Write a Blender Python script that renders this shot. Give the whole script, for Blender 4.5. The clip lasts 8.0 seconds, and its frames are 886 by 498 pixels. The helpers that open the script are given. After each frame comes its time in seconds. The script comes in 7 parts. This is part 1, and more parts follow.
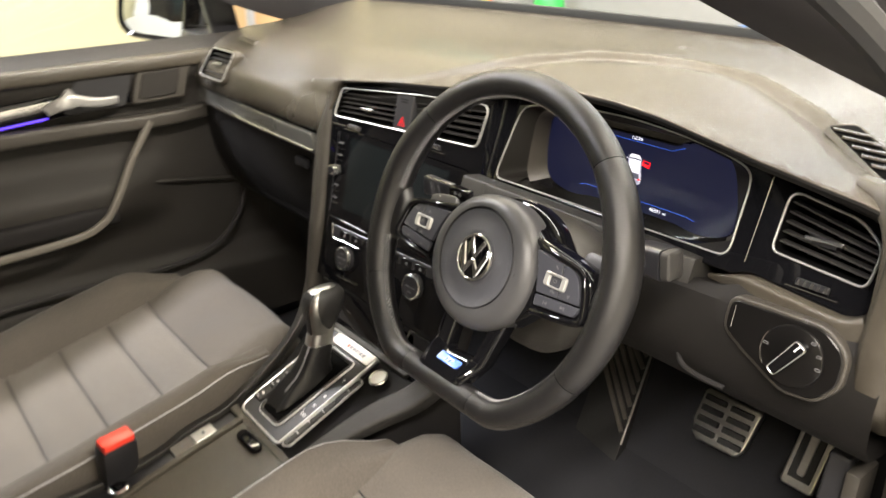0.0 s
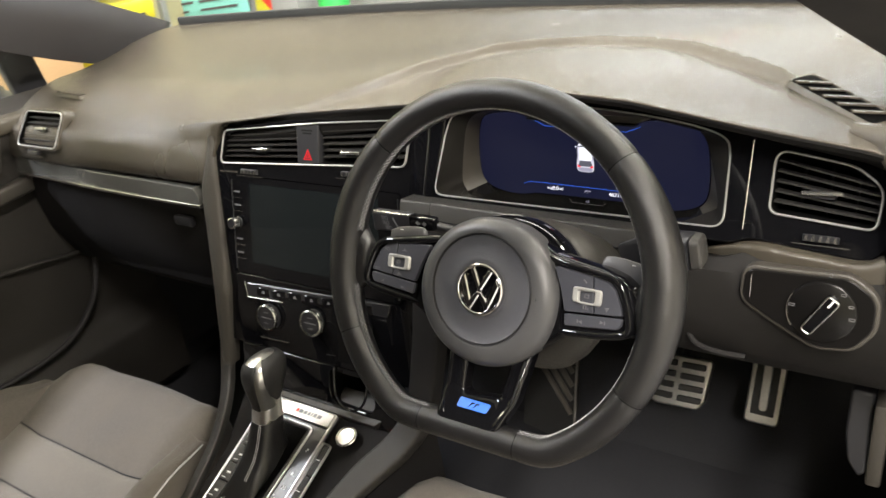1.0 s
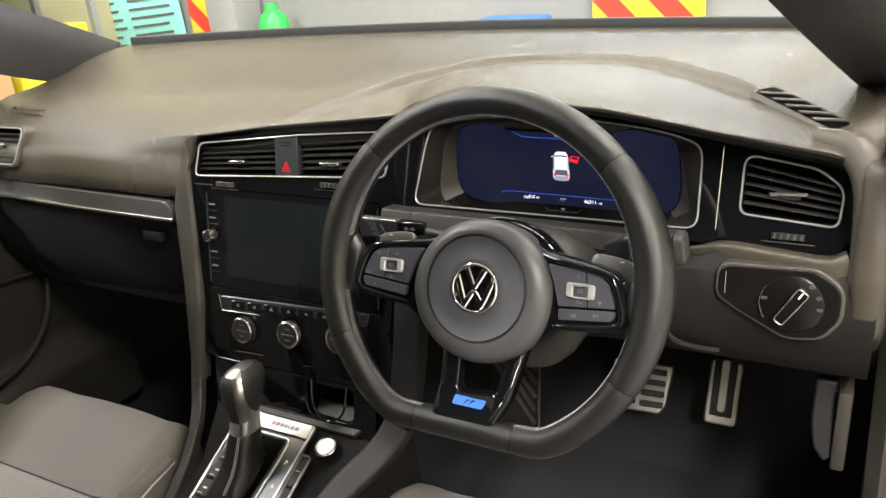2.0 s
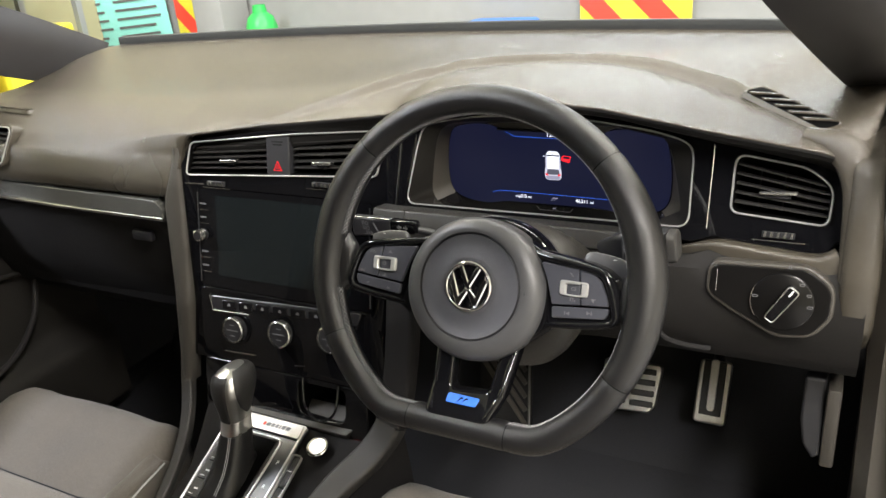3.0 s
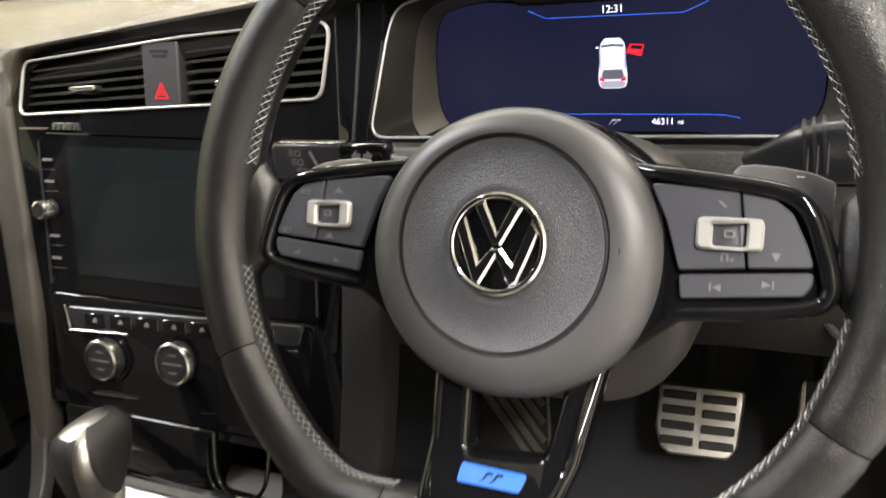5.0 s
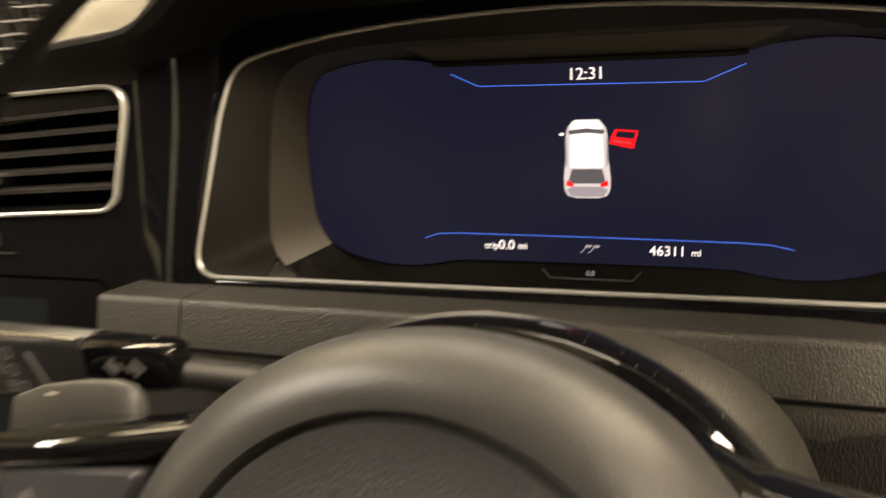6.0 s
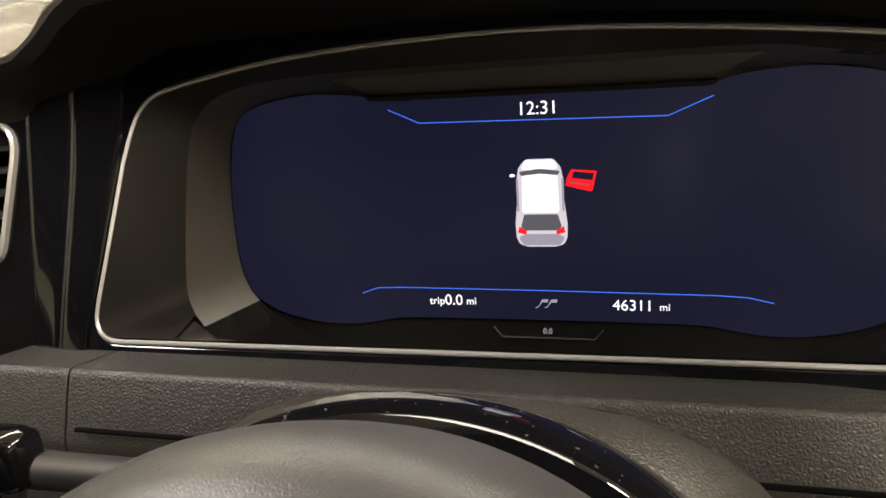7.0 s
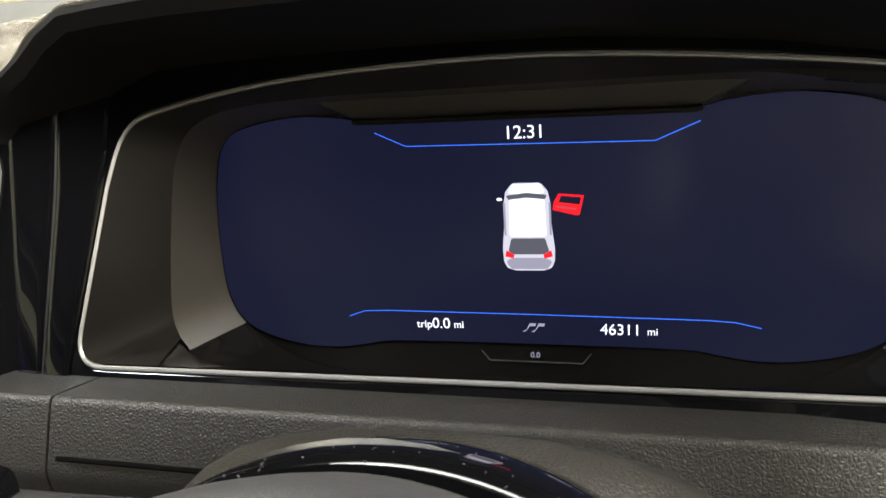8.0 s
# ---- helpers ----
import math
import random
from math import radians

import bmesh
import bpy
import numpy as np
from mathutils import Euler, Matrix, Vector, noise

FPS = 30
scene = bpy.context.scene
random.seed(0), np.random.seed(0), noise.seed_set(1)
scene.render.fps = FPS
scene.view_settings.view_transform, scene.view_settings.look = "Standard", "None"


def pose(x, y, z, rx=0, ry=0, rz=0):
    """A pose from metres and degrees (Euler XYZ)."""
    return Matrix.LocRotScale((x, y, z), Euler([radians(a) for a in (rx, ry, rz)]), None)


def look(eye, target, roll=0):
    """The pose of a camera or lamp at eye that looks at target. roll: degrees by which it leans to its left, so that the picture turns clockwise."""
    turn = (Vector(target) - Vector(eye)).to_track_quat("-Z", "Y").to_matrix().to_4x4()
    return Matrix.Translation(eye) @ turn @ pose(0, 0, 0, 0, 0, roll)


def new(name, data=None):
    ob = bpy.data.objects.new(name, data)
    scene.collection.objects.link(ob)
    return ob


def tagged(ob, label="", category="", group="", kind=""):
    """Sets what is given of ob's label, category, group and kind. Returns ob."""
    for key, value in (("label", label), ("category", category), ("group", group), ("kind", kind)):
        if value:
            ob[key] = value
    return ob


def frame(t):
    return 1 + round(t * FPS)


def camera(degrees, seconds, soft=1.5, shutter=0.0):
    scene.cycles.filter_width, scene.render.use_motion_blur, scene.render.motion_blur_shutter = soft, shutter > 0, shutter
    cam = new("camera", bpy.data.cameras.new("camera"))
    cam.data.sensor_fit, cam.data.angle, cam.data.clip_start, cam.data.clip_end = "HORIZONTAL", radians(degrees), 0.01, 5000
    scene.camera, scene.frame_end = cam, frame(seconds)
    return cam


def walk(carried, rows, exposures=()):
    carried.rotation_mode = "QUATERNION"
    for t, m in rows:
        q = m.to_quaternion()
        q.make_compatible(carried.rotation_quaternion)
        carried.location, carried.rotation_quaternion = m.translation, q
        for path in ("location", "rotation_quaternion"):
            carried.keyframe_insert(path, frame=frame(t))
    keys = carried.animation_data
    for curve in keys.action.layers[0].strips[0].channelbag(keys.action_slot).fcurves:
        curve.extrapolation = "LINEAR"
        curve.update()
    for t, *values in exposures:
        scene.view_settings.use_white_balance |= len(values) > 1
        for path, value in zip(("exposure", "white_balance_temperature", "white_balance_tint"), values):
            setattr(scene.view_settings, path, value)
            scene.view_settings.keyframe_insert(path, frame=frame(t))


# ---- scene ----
cam = camera(59.6, 8.0, shutter=0.5)
PATH = [
    (0, (0.881, -0.461, 1.25), (-0.55, 0.702, 0.474), 0.5),
    (0.5, (0.77, -0.451, 1.269), (-0.494, 0.857, 0.438), -7.0),
    (1, (0.692, -0.514, 1.267), (-0.366, 0.973, 0.449), -6.7),
    (1.5, (0.661, -0.558, 1.26), (-0.288, 1.022, 0.483), -5.7),
    (3, (0.652, -0.578, 1.254), (-0.233, 1.047, 0.496), -4.7),
    (3.5, (0.6, -0.512, 1.213), (-0.257, 1.122, 0.442), -5.2),
    (4, (0.518, -0.423, 1.101), (-0.349, 1.203, 0.324), -6.0),
    (4.2, (0.505, -0.385, 1.071), (-0.355, 1.253, 0.31), -5.8),
    (5.3, (0.469, -0.251, 1.069), (-0.341, 1.454, 0.407), -5.6),
    (5.5, (0.454, -0.198, 1.072), (-0.331, 1.525, 0.43), -5.4),
    (6, (0.409, -0.088, 1.063), (-0.240, 1.703, 0.454), -4.4),
    (6.5, (0.408, -0.047, 1.051), (-0.196, 1.786, 0.526), -4.1),
    (7, (0.407, -0.048, 1.052), (-0.163, 1.806, 0.563), -4.2),
    (7.5, (0.406, -0.047, 1.054), (-0.124, 1.821, 0.578), -4.2),
    (8, (0.409, -0.044, 1.058), (-0.145, 1.819, 0.584), -4.1),
]
walk(cam, [(t, look(eye, target, roll)) for t, eye, target, roll in PATH], [(0, 0.76, 6600, 12), (0.5, 0.48, 6500, 11), (1.5, 0.54, 6400, 10), (3.0, 0.5, 6200, 10), (3.5, 0.55, 5800, 9), (4.0, 1.05, 6000, 9), (4.3, 1.03, 6200, 9), (5.5, 0.76, 6900, 12), (6.0, 0.50, 8500, 12), (6.5, 0.30, 7600, 13), (7.2, 0.42, 6900, 12), (8, 0.54, 6300, 9)])

# ---- light ----
world = bpy.data.worlds.new("garage_air")
world.use_nodes = True
world.node_tree.nodes["Background"].inputs[0].default_value = (1.0, 0.93, 0.8, 1)
world.node_tree.nodes["Background"].inputs[1].default_value = 0.02
scene.world = world


def ceiling_lamp(x, y, z, w, d, watts, colour):
    data = bpy.data.lights.new("tube_light", "AREA")
    data.shape, data.size, data.size_y, data.energy, data.color = "RECTANGLE", w, d, watts, colour
    ob = new("tube_light", data)
    ob.matrix_basis = pose(x, y, z)
    return tagged(ob, "long white fluorescent tube light under the ceiling", "lamp", "ceiling tube lights")


WARM, COOL = (1.0, 0.88, 0.68), (0.92, 0.96, 1.0)
for lx, ly, lw, ld, watts, tint in ((0.0, 2.0, 2.6, 0.3, 46, (1.0, 0.95, 0.88)), (-0.4, 5.0, 3.2, 0.5, 150, COOL), (-1.5, 1.0, 0.3, 2.2, 62, WARM), (1.9, 0.8, 0.3, 2.4, 165, (1.0, 0.92, 0.78)),
                                    (1.9, -1.8, 0.3, 2.4, 300, (1.0, 0.93, 0.83)), (-1.7, -1.4, 0.3, 2.4, 185, (0.97, 0.97, 1.0))):
    ceiling_lamp(lx, ly, 3.05, lw, ld, watts, tint)

# ---- materials ----


def material(name, colour, rough=0.5, metal=0.0, vary=0.15, scale=30.0, bump=0.0, bump_scale=400.0, cells=False, coat=0.0, spec=0.5, smear=0.1, sheen=0.0, stretch=None):
    m = bpy.data.materials.new(name)
    m.use_nodes = True
    n, l = m.node_tree.nodes, m.node_tree.links
    b = n["Principled BSDF"]
    b.inputs["Metallic"].default_value = metal
    b.inputs["Coat Weight"].default_value = coat
    b.inputs["Coat Roughness"].default_value = 0.05
    b.inputs["Specular IOR Level"].default_value = spec
    b.inputs["Sheen Weight"].default_value = sheen
    tc = n.new("ShaderNodeTexCoord")
    coord = tc.outputs["Object"]
    if stretch:
        mp = n.new("ShaderNodeMapping")
        mp.inputs["Scale"].default_value = stretch
        l.new(coord, mp.inputs["Vector"])
        coord = mp.outputs["Vector"]
    big, small = n.new("ShaderNodeTexNoise"), n.new("ShaderNodeTexNoise")
    big.inputs["Scale"].default_value, big.inputs["Detail"].default_value = scale * 0.2, 4
    small.inputs["Scale"].default_value, small.inputs["Detail"].default_value = scale * 6, 3
    for node in (big, small):
        l.new(coord, node.inputs["Vector"])
    add = n.new("ShaderNodeMath")
    add.operation = "ADD"
    l.new(big.outputs[0], add.inputs[0])
    l.new(small.outputs[0], add.inputs[1])
    ramp = n.new("ShaderNodeMapRange")
    ramp.inputs["From Min"].default_value, ramp.inputs["From Max"].default_value = 0.6, 1.4
    ramp.inputs["To Min"].default_value, ramp.inputs["To Max"].default_value = 1 - vary, 1 + vary
    l.new(add.outputs[0], ramp.inputs["Value"])
    mul = n.new("ShaderNodeMix")
    mul.data_type, mul.blend_type = "RGBA", "MULTIPLY"
    mul.inputs["Factor"].default_value = 1.0
    mul.inputs["A"].default_value = (*colour, 1)
    l.new(ramp.outputs[0], mul.inputs["B"])
    l.new(mul.outputs["Result"], b.inputs["Base Color"])
    rr = n.new("ShaderNodeMapRange")
    rr.inputs["From Min"].default_value, rr.inputs["From Max"].default_value = 0.3, 0.7
    rr.inputs["To Min"].default_value, rr.inputs["To Max"].default_value = max(rough * (1 - smear), 0.01), min(rough * (1 + smear), 1)
    l.new(big.outputs[0], rr.inputs["Value"])
    l.new(rr.outputs[0], b.inputs["Roughness"])
    if bump:
        tex = n.new("ShaderNodeTexVoronoi" if cells else "ShaderNodeTexNoise")
        tex.inputs["Scale"].default_value = bump_scale
        if cells:
            tex.feature = "DISTANCE_TO_EDGE"
        if cells:
            warp, mixv = n.new("ShaderNodeTexNoise"), n.new("ShaderNodeVectorMath")
            warp.inputs["Scale"].default_value = bump_scale * 0.6
            l.new(coord, warp.inputs["Vector"])
            mixv.operation = "MULTIPLY_ADD"
            mixv.inputs[1].default_value = (0.9 / bump_scale,) * 3
            l.new(warp.outputs["Color"], mixv.inputs[0])
            l.new(coord, mixv.inputs[2])
            l.new(mixv.outputs[0], tex.inputs["Vector"])
        else:
            l.new(coord, tex.inputs["Vector"])
        bp = n.new("ShaderNodeBump")
        bp.inputs["Strength"].default_value, bp.inputs["Distance"].default_value = bump, 0.0006
        if cells:
            dome = n.new("ShaderNodeMapRange")
            dome.interpolation_type = "SMOOTHSTEP"
            dome.inputs["From Max"].default_value = 0.32
            l.new(tex.outputs["Distance"], dome.inputs["Value"])
            l.new(dome.outputs[0], bp.inputs["Height"])
        else:
            l.new(tex.outputs[0], bp.inputs["Height"])
        l.new(bp.outputs[0], b.inputs["Normal"])
    return m


def glow(name, colour, strength, base=(0.01, 0.01, 0.012), rough=0.1):
    m = material(name, base, rough, vary=0.02)
    b = m.node_tree.nodes["Principled BSDF"]
    b.inputs["Emission Color"].default_value = (*colour, 1)
    b.inputs["Emission Strength"].default_value = strength
    return m


def clear_glass(name, tint=(0.93, 0.97, 0.96)):
    m = bpy.data.materials.new(name)
    m.use_nodes = True
    n, l = m.node_tree.nodes, m.node_tree.links
    n.remove(n["Principled BSDF"])
    tr, gl, mix = (n.new("ShaderNode" + k) for k in ("BsdfTransparent", "BsdfGlossy", "MixShader"))
    tr.inputs[0].default_value = (*tint, 1)
    gl.inputs["Roughness"].default_value = 0.02
    mix.inputs[0].default_value = 0.05
    l.new(tr.outputs[0], mix.inputs[1])
    l.new(gl.outputs[0], mix.inputs[2])
    l.new(mix.outputs[0], n["Material Output"].inputs[0])
    return m


M = {
    "dash": material("soft_touch_plastic", (0.047, 0.041, 0.032), 0.25, vary=0.08, bump=0.35, bump_scale=900, cells=True, spec=0.55),
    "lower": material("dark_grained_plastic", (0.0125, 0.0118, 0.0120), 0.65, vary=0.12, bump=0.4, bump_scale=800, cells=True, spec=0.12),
    "grain": material("coarse_grained_plastic", (0.023, 0.0218, 0.0198), 0.45, vary=0.12, bump=0.30, bump_scale=760, cells=True, spec=0.4),
    "gloss": material("piano_black", (0.0035, 0.0035, 0.0042), 0.04, vary=0.1, smear=0.4, scale=20, spec=0.34),
    "satin": material("satin_black_plastic", (0.014, 0.014, 0.016), 0.32, vary=0.1, bump=0.1, bump_scale=1500),
    "matt": material("matt_black_plastic", (0.012, 0.012, 0.014), 0.55, vary=0.1),
    # lit tone of the hood plastic, for the inner ledge
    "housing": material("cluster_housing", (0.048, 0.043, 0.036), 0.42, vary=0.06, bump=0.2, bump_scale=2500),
    "chrome": material("satin_chrome", (0.74, 0.73, 0.72), 0.22, 1.0, vary=0.04),
    "alu": material("brushed_aluminium", (0.55, 0.54, 0.52), 0.3, 1.0, vary=0.1, bump=0.2, bump_scale=300, stretch=(1, 12, 1)),
    "leather": material("smooth_black_leather", (0.0075, 0.0073, 0.0078), 0.30, vary=0.12, bump=0.25, bump_scale=1100, cells=True, spec=0.45),
    "perforated": material("perforated_leather", (0.018, 0.018, 0.02), 0.5, vary=0.15, bump=1.0, bump_scale=600, cells=True),
    "hub": material("airbag_cover_plastic", (0.0455, 0.0455, 0.0480), 0.4, vary=0.06, bump=0.12, bump_scale=1300, cells=True),
    "hubface": material("ribbed_airbag_cover", (0.048, 0.049, 0.058), 0.42, vary=0.06, bump=0.35, bump_scale=760, cells=True),
    "thread": material("pale_grey_thread", (0.34, 0.34, 0.35), 0.7, vary=0.15),
    "fabric": material("grey_woven_cloth", (0.085, 0.0755, 0.0650), 0.9, vary=0.25, bump=0.8, bump_scale=1200, sheen=0.25, scale=60),
    "fabricside": material("charcoal_side_cloth", (0.070, 0.0615, 0.0525), 0.9, vary=0.25, bump=0.7, bump_scale=1400, sheen=0.08, scale=60),
    "carpet": material("dark_carpet", (0.0145, 0.015, 0.0185), 0.95, vary=0.4, bump=1.0, bump_scale=700, scale=90),
    "rubber": material("black_rubber", (0.015, 0.015, 0.015), 0.6, vary=0.15),
    "white": material("white_print", (0.7, 0.7, 0.7), 0.5, vary=0.02),
    "greyprint": material("grey_print", (0.10, 0.10, 0.105), 0.5, vary=0.02),
    "blue": material("blue_enamel", (0.014, 0.095, 0.46), 0.4, vary=0.05, coat=0.08),
    "redplastic": glow("red_buckle_button", (1.0, 0.06, 0.03), 0.0, base=(0.75, 0.05, 0.03), rough=0.4),
    "headliner": material("black_headlining", (0.04, 0.039, 0.04), 0.9, vary=0.06, bump=0.3, bump_scale=900),
    "pillar": material("grey_pillar_plastic", (0.022, 0.0205, 0.0215), 0.5, vary=0.06, bump=0.2, bump_scale=1100, spec=0.2),
    "paint": material("dark_body_paint", (0.02, 0.022, 0.026), 0.15, vary=0.05, coat=0.8),
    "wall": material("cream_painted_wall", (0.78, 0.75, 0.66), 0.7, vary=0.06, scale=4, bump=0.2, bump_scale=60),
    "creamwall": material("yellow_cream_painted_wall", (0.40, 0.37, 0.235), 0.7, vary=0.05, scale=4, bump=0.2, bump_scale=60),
    "silver": material("satin_silver_plastic", (0.46, 0.46, 0.45), 0.30, 0.6, vary=0.05),
    "pad": material("satin_grey_keys", (0.034, 0.035, 0.043), 0.38, vary=0.06, bump=0.1, bump_scale=1500),
    "frame": material("dark_grey_frame_plastic", (0.022, 0.021, 0.020), 0.45, vary=0.08, bump=0.3, bump_scale=900, cells=True, spec=0.4),
    "satinmetal": material("satin_metal", (0.55, 0.55, 0.54), 0.28, 1.0, vary=0.06),
    "greywall": material("grey_painted_partition", (0.24, 0.24, 0.245), 0.7, vary=0.1, scale=4),
    "sideframe": material("grey_side_frame_plastic", (0.038, 0.0345, 0.0295), 0.42, vary=0.08, bump=0.3, bump_scale=900, cells=True, spec=0.45),
    "dullchrome": material("dark_satin_chrome", (0.42, 0.42, 0.41), 0.25, 1.0, vary=0.05),
    "doorgrain": material("dark_brown_door_plastic", (0.0175, 0.0158, 0.0140), 0.55, vary=0.12, bump=0.4, bump_scale=800, cells=True, spec=0.3),
    "post": material("grey_post_plastic", (0.105, 0.096, 0.084), 0.5, vary=0.08, bump=0.3, bump_scale=900, cells=True, spec=0.4),
    # shaded copy of the housing plastic: the hood's shade is in the colour
    "hoodshade": material("matt_shaded_hood_plastic", (0.015, 0.0137, 0.0120), 0.5, vary=0.06, bump=0.2, bump_scale=2500, spec=0.2),
    "dullalu": material("dull_brushed_aluminium", (0.36, 0.35, 0.33), 0.42, 1.0, vary=0.1, bump=0.2, bump_scale=300, stretch=(1, 12, 1)),
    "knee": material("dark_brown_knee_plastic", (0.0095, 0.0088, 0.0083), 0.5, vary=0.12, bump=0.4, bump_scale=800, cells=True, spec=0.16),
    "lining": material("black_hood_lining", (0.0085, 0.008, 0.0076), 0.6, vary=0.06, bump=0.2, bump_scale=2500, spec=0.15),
    "tubfloor": material("black_mask_floor", (0.008, 0.0075, 0.007), 0.13, vary=0.1, smear=0.3, scale=20, spec=0.5),
    "pedalmetal": material("bare_pedal_metal", (0.72, 0.71, 0.68), 0.34, 1.0, vary=0.12, bump=0.15, bump_scale=500),
    "leatherface": material("matt_grip_leather", (0.010, 0.0097, 0.0097), 0.5, vary=0.12, bump=0.3, bump_scale=1300, cells=True, spec=0.45),
    "switchblack": material("smooth_black_switch_plastic", (0.0045, 0.0042, 0.0042), 0.30, vary=0.1, smear=0.2, scale=20, spec=0.22),
    # lighter copy for the visor, in place of light missing under the hood
    "visor": material("grey_visor_plastic", (0.036, 0.033, 0.030), 0.5, vary=0.06, bump=0.2, bump_scale=2500, spec=0.3),
    # near-black for openings, their inner shade put into the colour; also dark joints
    "void": material("shade_and_joint_black", (0.0015, 0.0015, 0.0015), 0.8, spec=0.05),
    "decor": material("grey_gloss_decor", (0.06, 0.06, 0.055), 0.14, vary=0.2, scale=80, coat=0.5),
    "emblem": material("emblem_chrome", (0.62, 0.62, 0.63), 0.16, 1.0, vary=0.03),
    "concrete": material("painted_concrete_floor", (0.32, 0.32, 0.33), 0.45, vary=0.25, scale=6, bump=0.2, bump_scale=40),
    "teal": material("teal_print", (0.25, 0.62, 0.58), 0.4, vary=0.04),
    "yellow": material("yellow_reflective_film", (0.62, 0.55, 0.03), 0.35, vary=0.05),
    "red": material("red_reflective_film", (0.75, 0.05, 0.03), 0.35, vary=0.05),
    "green": material("green_plastic", (0.03, 0.4, 0.08), 0.35, vary=0.08),
    "bluebox": material("blue_plastic", (0.03, 0.16, 0.55), 0.4, vary=0.08),
    "cardboard": material("brown_cardboard", (0.4, 0.26, 0.13), 0.8, vary=0.15),
    "steelshelf": material("grey_shelf_steel", (0.35, 0.36, 0.37), 0.4, 0.6, vary=0.1),
    "mirror": material("mirror_glass", (0.9, 0.9, 0.9), 0.01, 1.0, vary=0.0),
    "whitecar": material("silver_white_car_paint", (0.38, 0.385, 0.38), 0.2, vary=0.03, coat=0.6),
    "lcd": glow("lcd_panel", (0.13, 0.155, 0.5), 0.040, base=(0.004, 0.004, 0.005), rough=0.3),
    "lcdoff": material("dark_touchscreen_glass", (0.006, 0.008, 0.009), 0.07, vary=0.05, smear=0.5),
    "lcdwhite": glow("lcd_white", (0.92, 0.92, 1.0), 1.1),
    "lcdpale": glow("lcd_pale_grey", (0.72, 0.70, 0.80), 0.75),
    "lcdgrey": glow("lcd_grey", (0.45, 0.43, 0.55), 0.6),
    "lcddark": glow("lcd_dark_grey", (0.2, 0.2, 0.25), 0.4),
    "lcdblue": glow("lcd_blue", (0.04, 0.16, 0.9), 1.0),
    "lcdred": glow("lcd_red", (1.0, 0.012, 0.02), 0.9),
    "hazardred": glow("red_backlight", (1.0, 0.015, 0.025), 0.75),
    "ambient": glow("violet_light_strip", (0.12, 0.05, 1.0), 1.2),
    "glass": clear_glass("car_glass"),
}

# ---- building helpers ----


def thing(name, at, label, category, group="", kind="", rot=(0, 0, 0)):
    ob = new(name)
    ob.empty_display_size = 0.05
    ob.matrix_basis = pose(*at, *rot)
    return tagged(ob, label, category, group, kind)


def root_of(ob):
    while ob.parent:
        ob = ob.parent
    return ob


def part(name, bm, mat, parent=None, label="", smooth=True, local=False, angle=35):
    """Link a bmesh as one mesh object. Coordinates are the world's unless local is set."""
    bmesh.ops.remove_doubles(bm, verts=bm.verts, dist=1e-6)
    bmesh.ops.recalc_face_normals(bm, faces=bm.faces)
    if BEND["mode"]:
        for v in bm.verts:
            v.co = bend(v.co, BEND["mode"] == "panel")
    if parent is not None and not local:
        bm.transform(root_of(parent).matrix_basis.inverted())
    if smooth:
        cut = math.cos(radians(angle))
        for f in bm.faces:
            f.smooth = True
        for e in bm.edges:
            if len(e.link_faces) == 2 and e.link_faces[0].normal.dot(e.link_faces[1].normal) < cut:
                e.smooth = False
    mesh = bpy.data.meshes.new(name)
    bm.to_mesh(mesh)
    bm.free()
    mesh.materials.append(M[mat])
    ob = new(name, mesh)
    ob.parent = parent
    if label:
        ob["label"] = label
    return ob


BEND = {"mode": ""}


def bend(p, panel):
    """The dash comes nearer towards the passenger, and the middle panel turns to face the driver."""
    push = float(np.interp(p.x, (-0.665, -0.50, -0.15, 0.0, 0.187), (-0.012, -0.030, -0.022, 0.0, 0.032 if panel else 0.0)))
    push *= min(max((p.z - 0.66) / 0.14, 0.0), 1.0) * (1.0 if panel else 1 - min(max((p.y - 0.18) / 0.24, 0.0), 1.0))
    return p + (p - Vector((0.62, -0.52, 1.22))) * (push / (p.y + 0.52))


def solid(name, bm, mat, label, category, group="", kind="", smooth=True, angle=35):
    return tagged(part(name, bm, mat, None, smooth=smooth, angle=angle), label, category, group, kind)


def join(*bms):
    out = bmesh.new()
    for b in bms:
        me = bpy.data.meshes.new("joined")
        b.to_mesh(me)
        b.free()
        out.from_mesh(me)
        bpy.data.meshes.remove(me)
    return out


def box(x0, x1, y0, y1, z0, z1, bevel=0.0, seg=2):
    bm = bmesh.new()
    bmesh.ops.create_cube(bm, size=1, matrix=Matrix.Translation(((x0 + x1) / 2, (y0 + y1) / 2, (z0 + z1) / 2)) @ Matrix.Diagonal((x1 - x0, y1 - y0, z1 - z0, 1)))
    if bevel:
        bmesh.ops.bevel(bm, geom=bm.edges[:], offset=bevel, segments=seg, affect="EDGES", profile=0.5)
    return bm


def rounded(pts, r, n=5):
    """A polygon with rounded corners; r is one radius or one for each corner."""
    rs = r if isinstance(r, (list, tuple)) else [r] * len(pts)
    out = []
    for i, p in enumerate(pts):
        a, b, c = Vector(pts[i - 1]), Vector(p), Vector(pts[(i + 1) % len(pts)])
        u, v = (a - b).normalized(), (c - b).normalized()
        half = u.angle(v) / 2
        d = min(rs[i] / max(math.tan(half), 0.05), (a - b).length * 0.49, (c - b).length * 0.49)
        if rs[i] <= 0 or half > 1.5:
            out.append((b.x, b.y))
            continue
        for k in range(n + 1):
            s = k / n
            q = (b + u * d) * (1 - s) ** 2 + b * 2 * s * (1 - s) + (b + v * d) * s * s
            out.append((q.x, q.y))
    return out


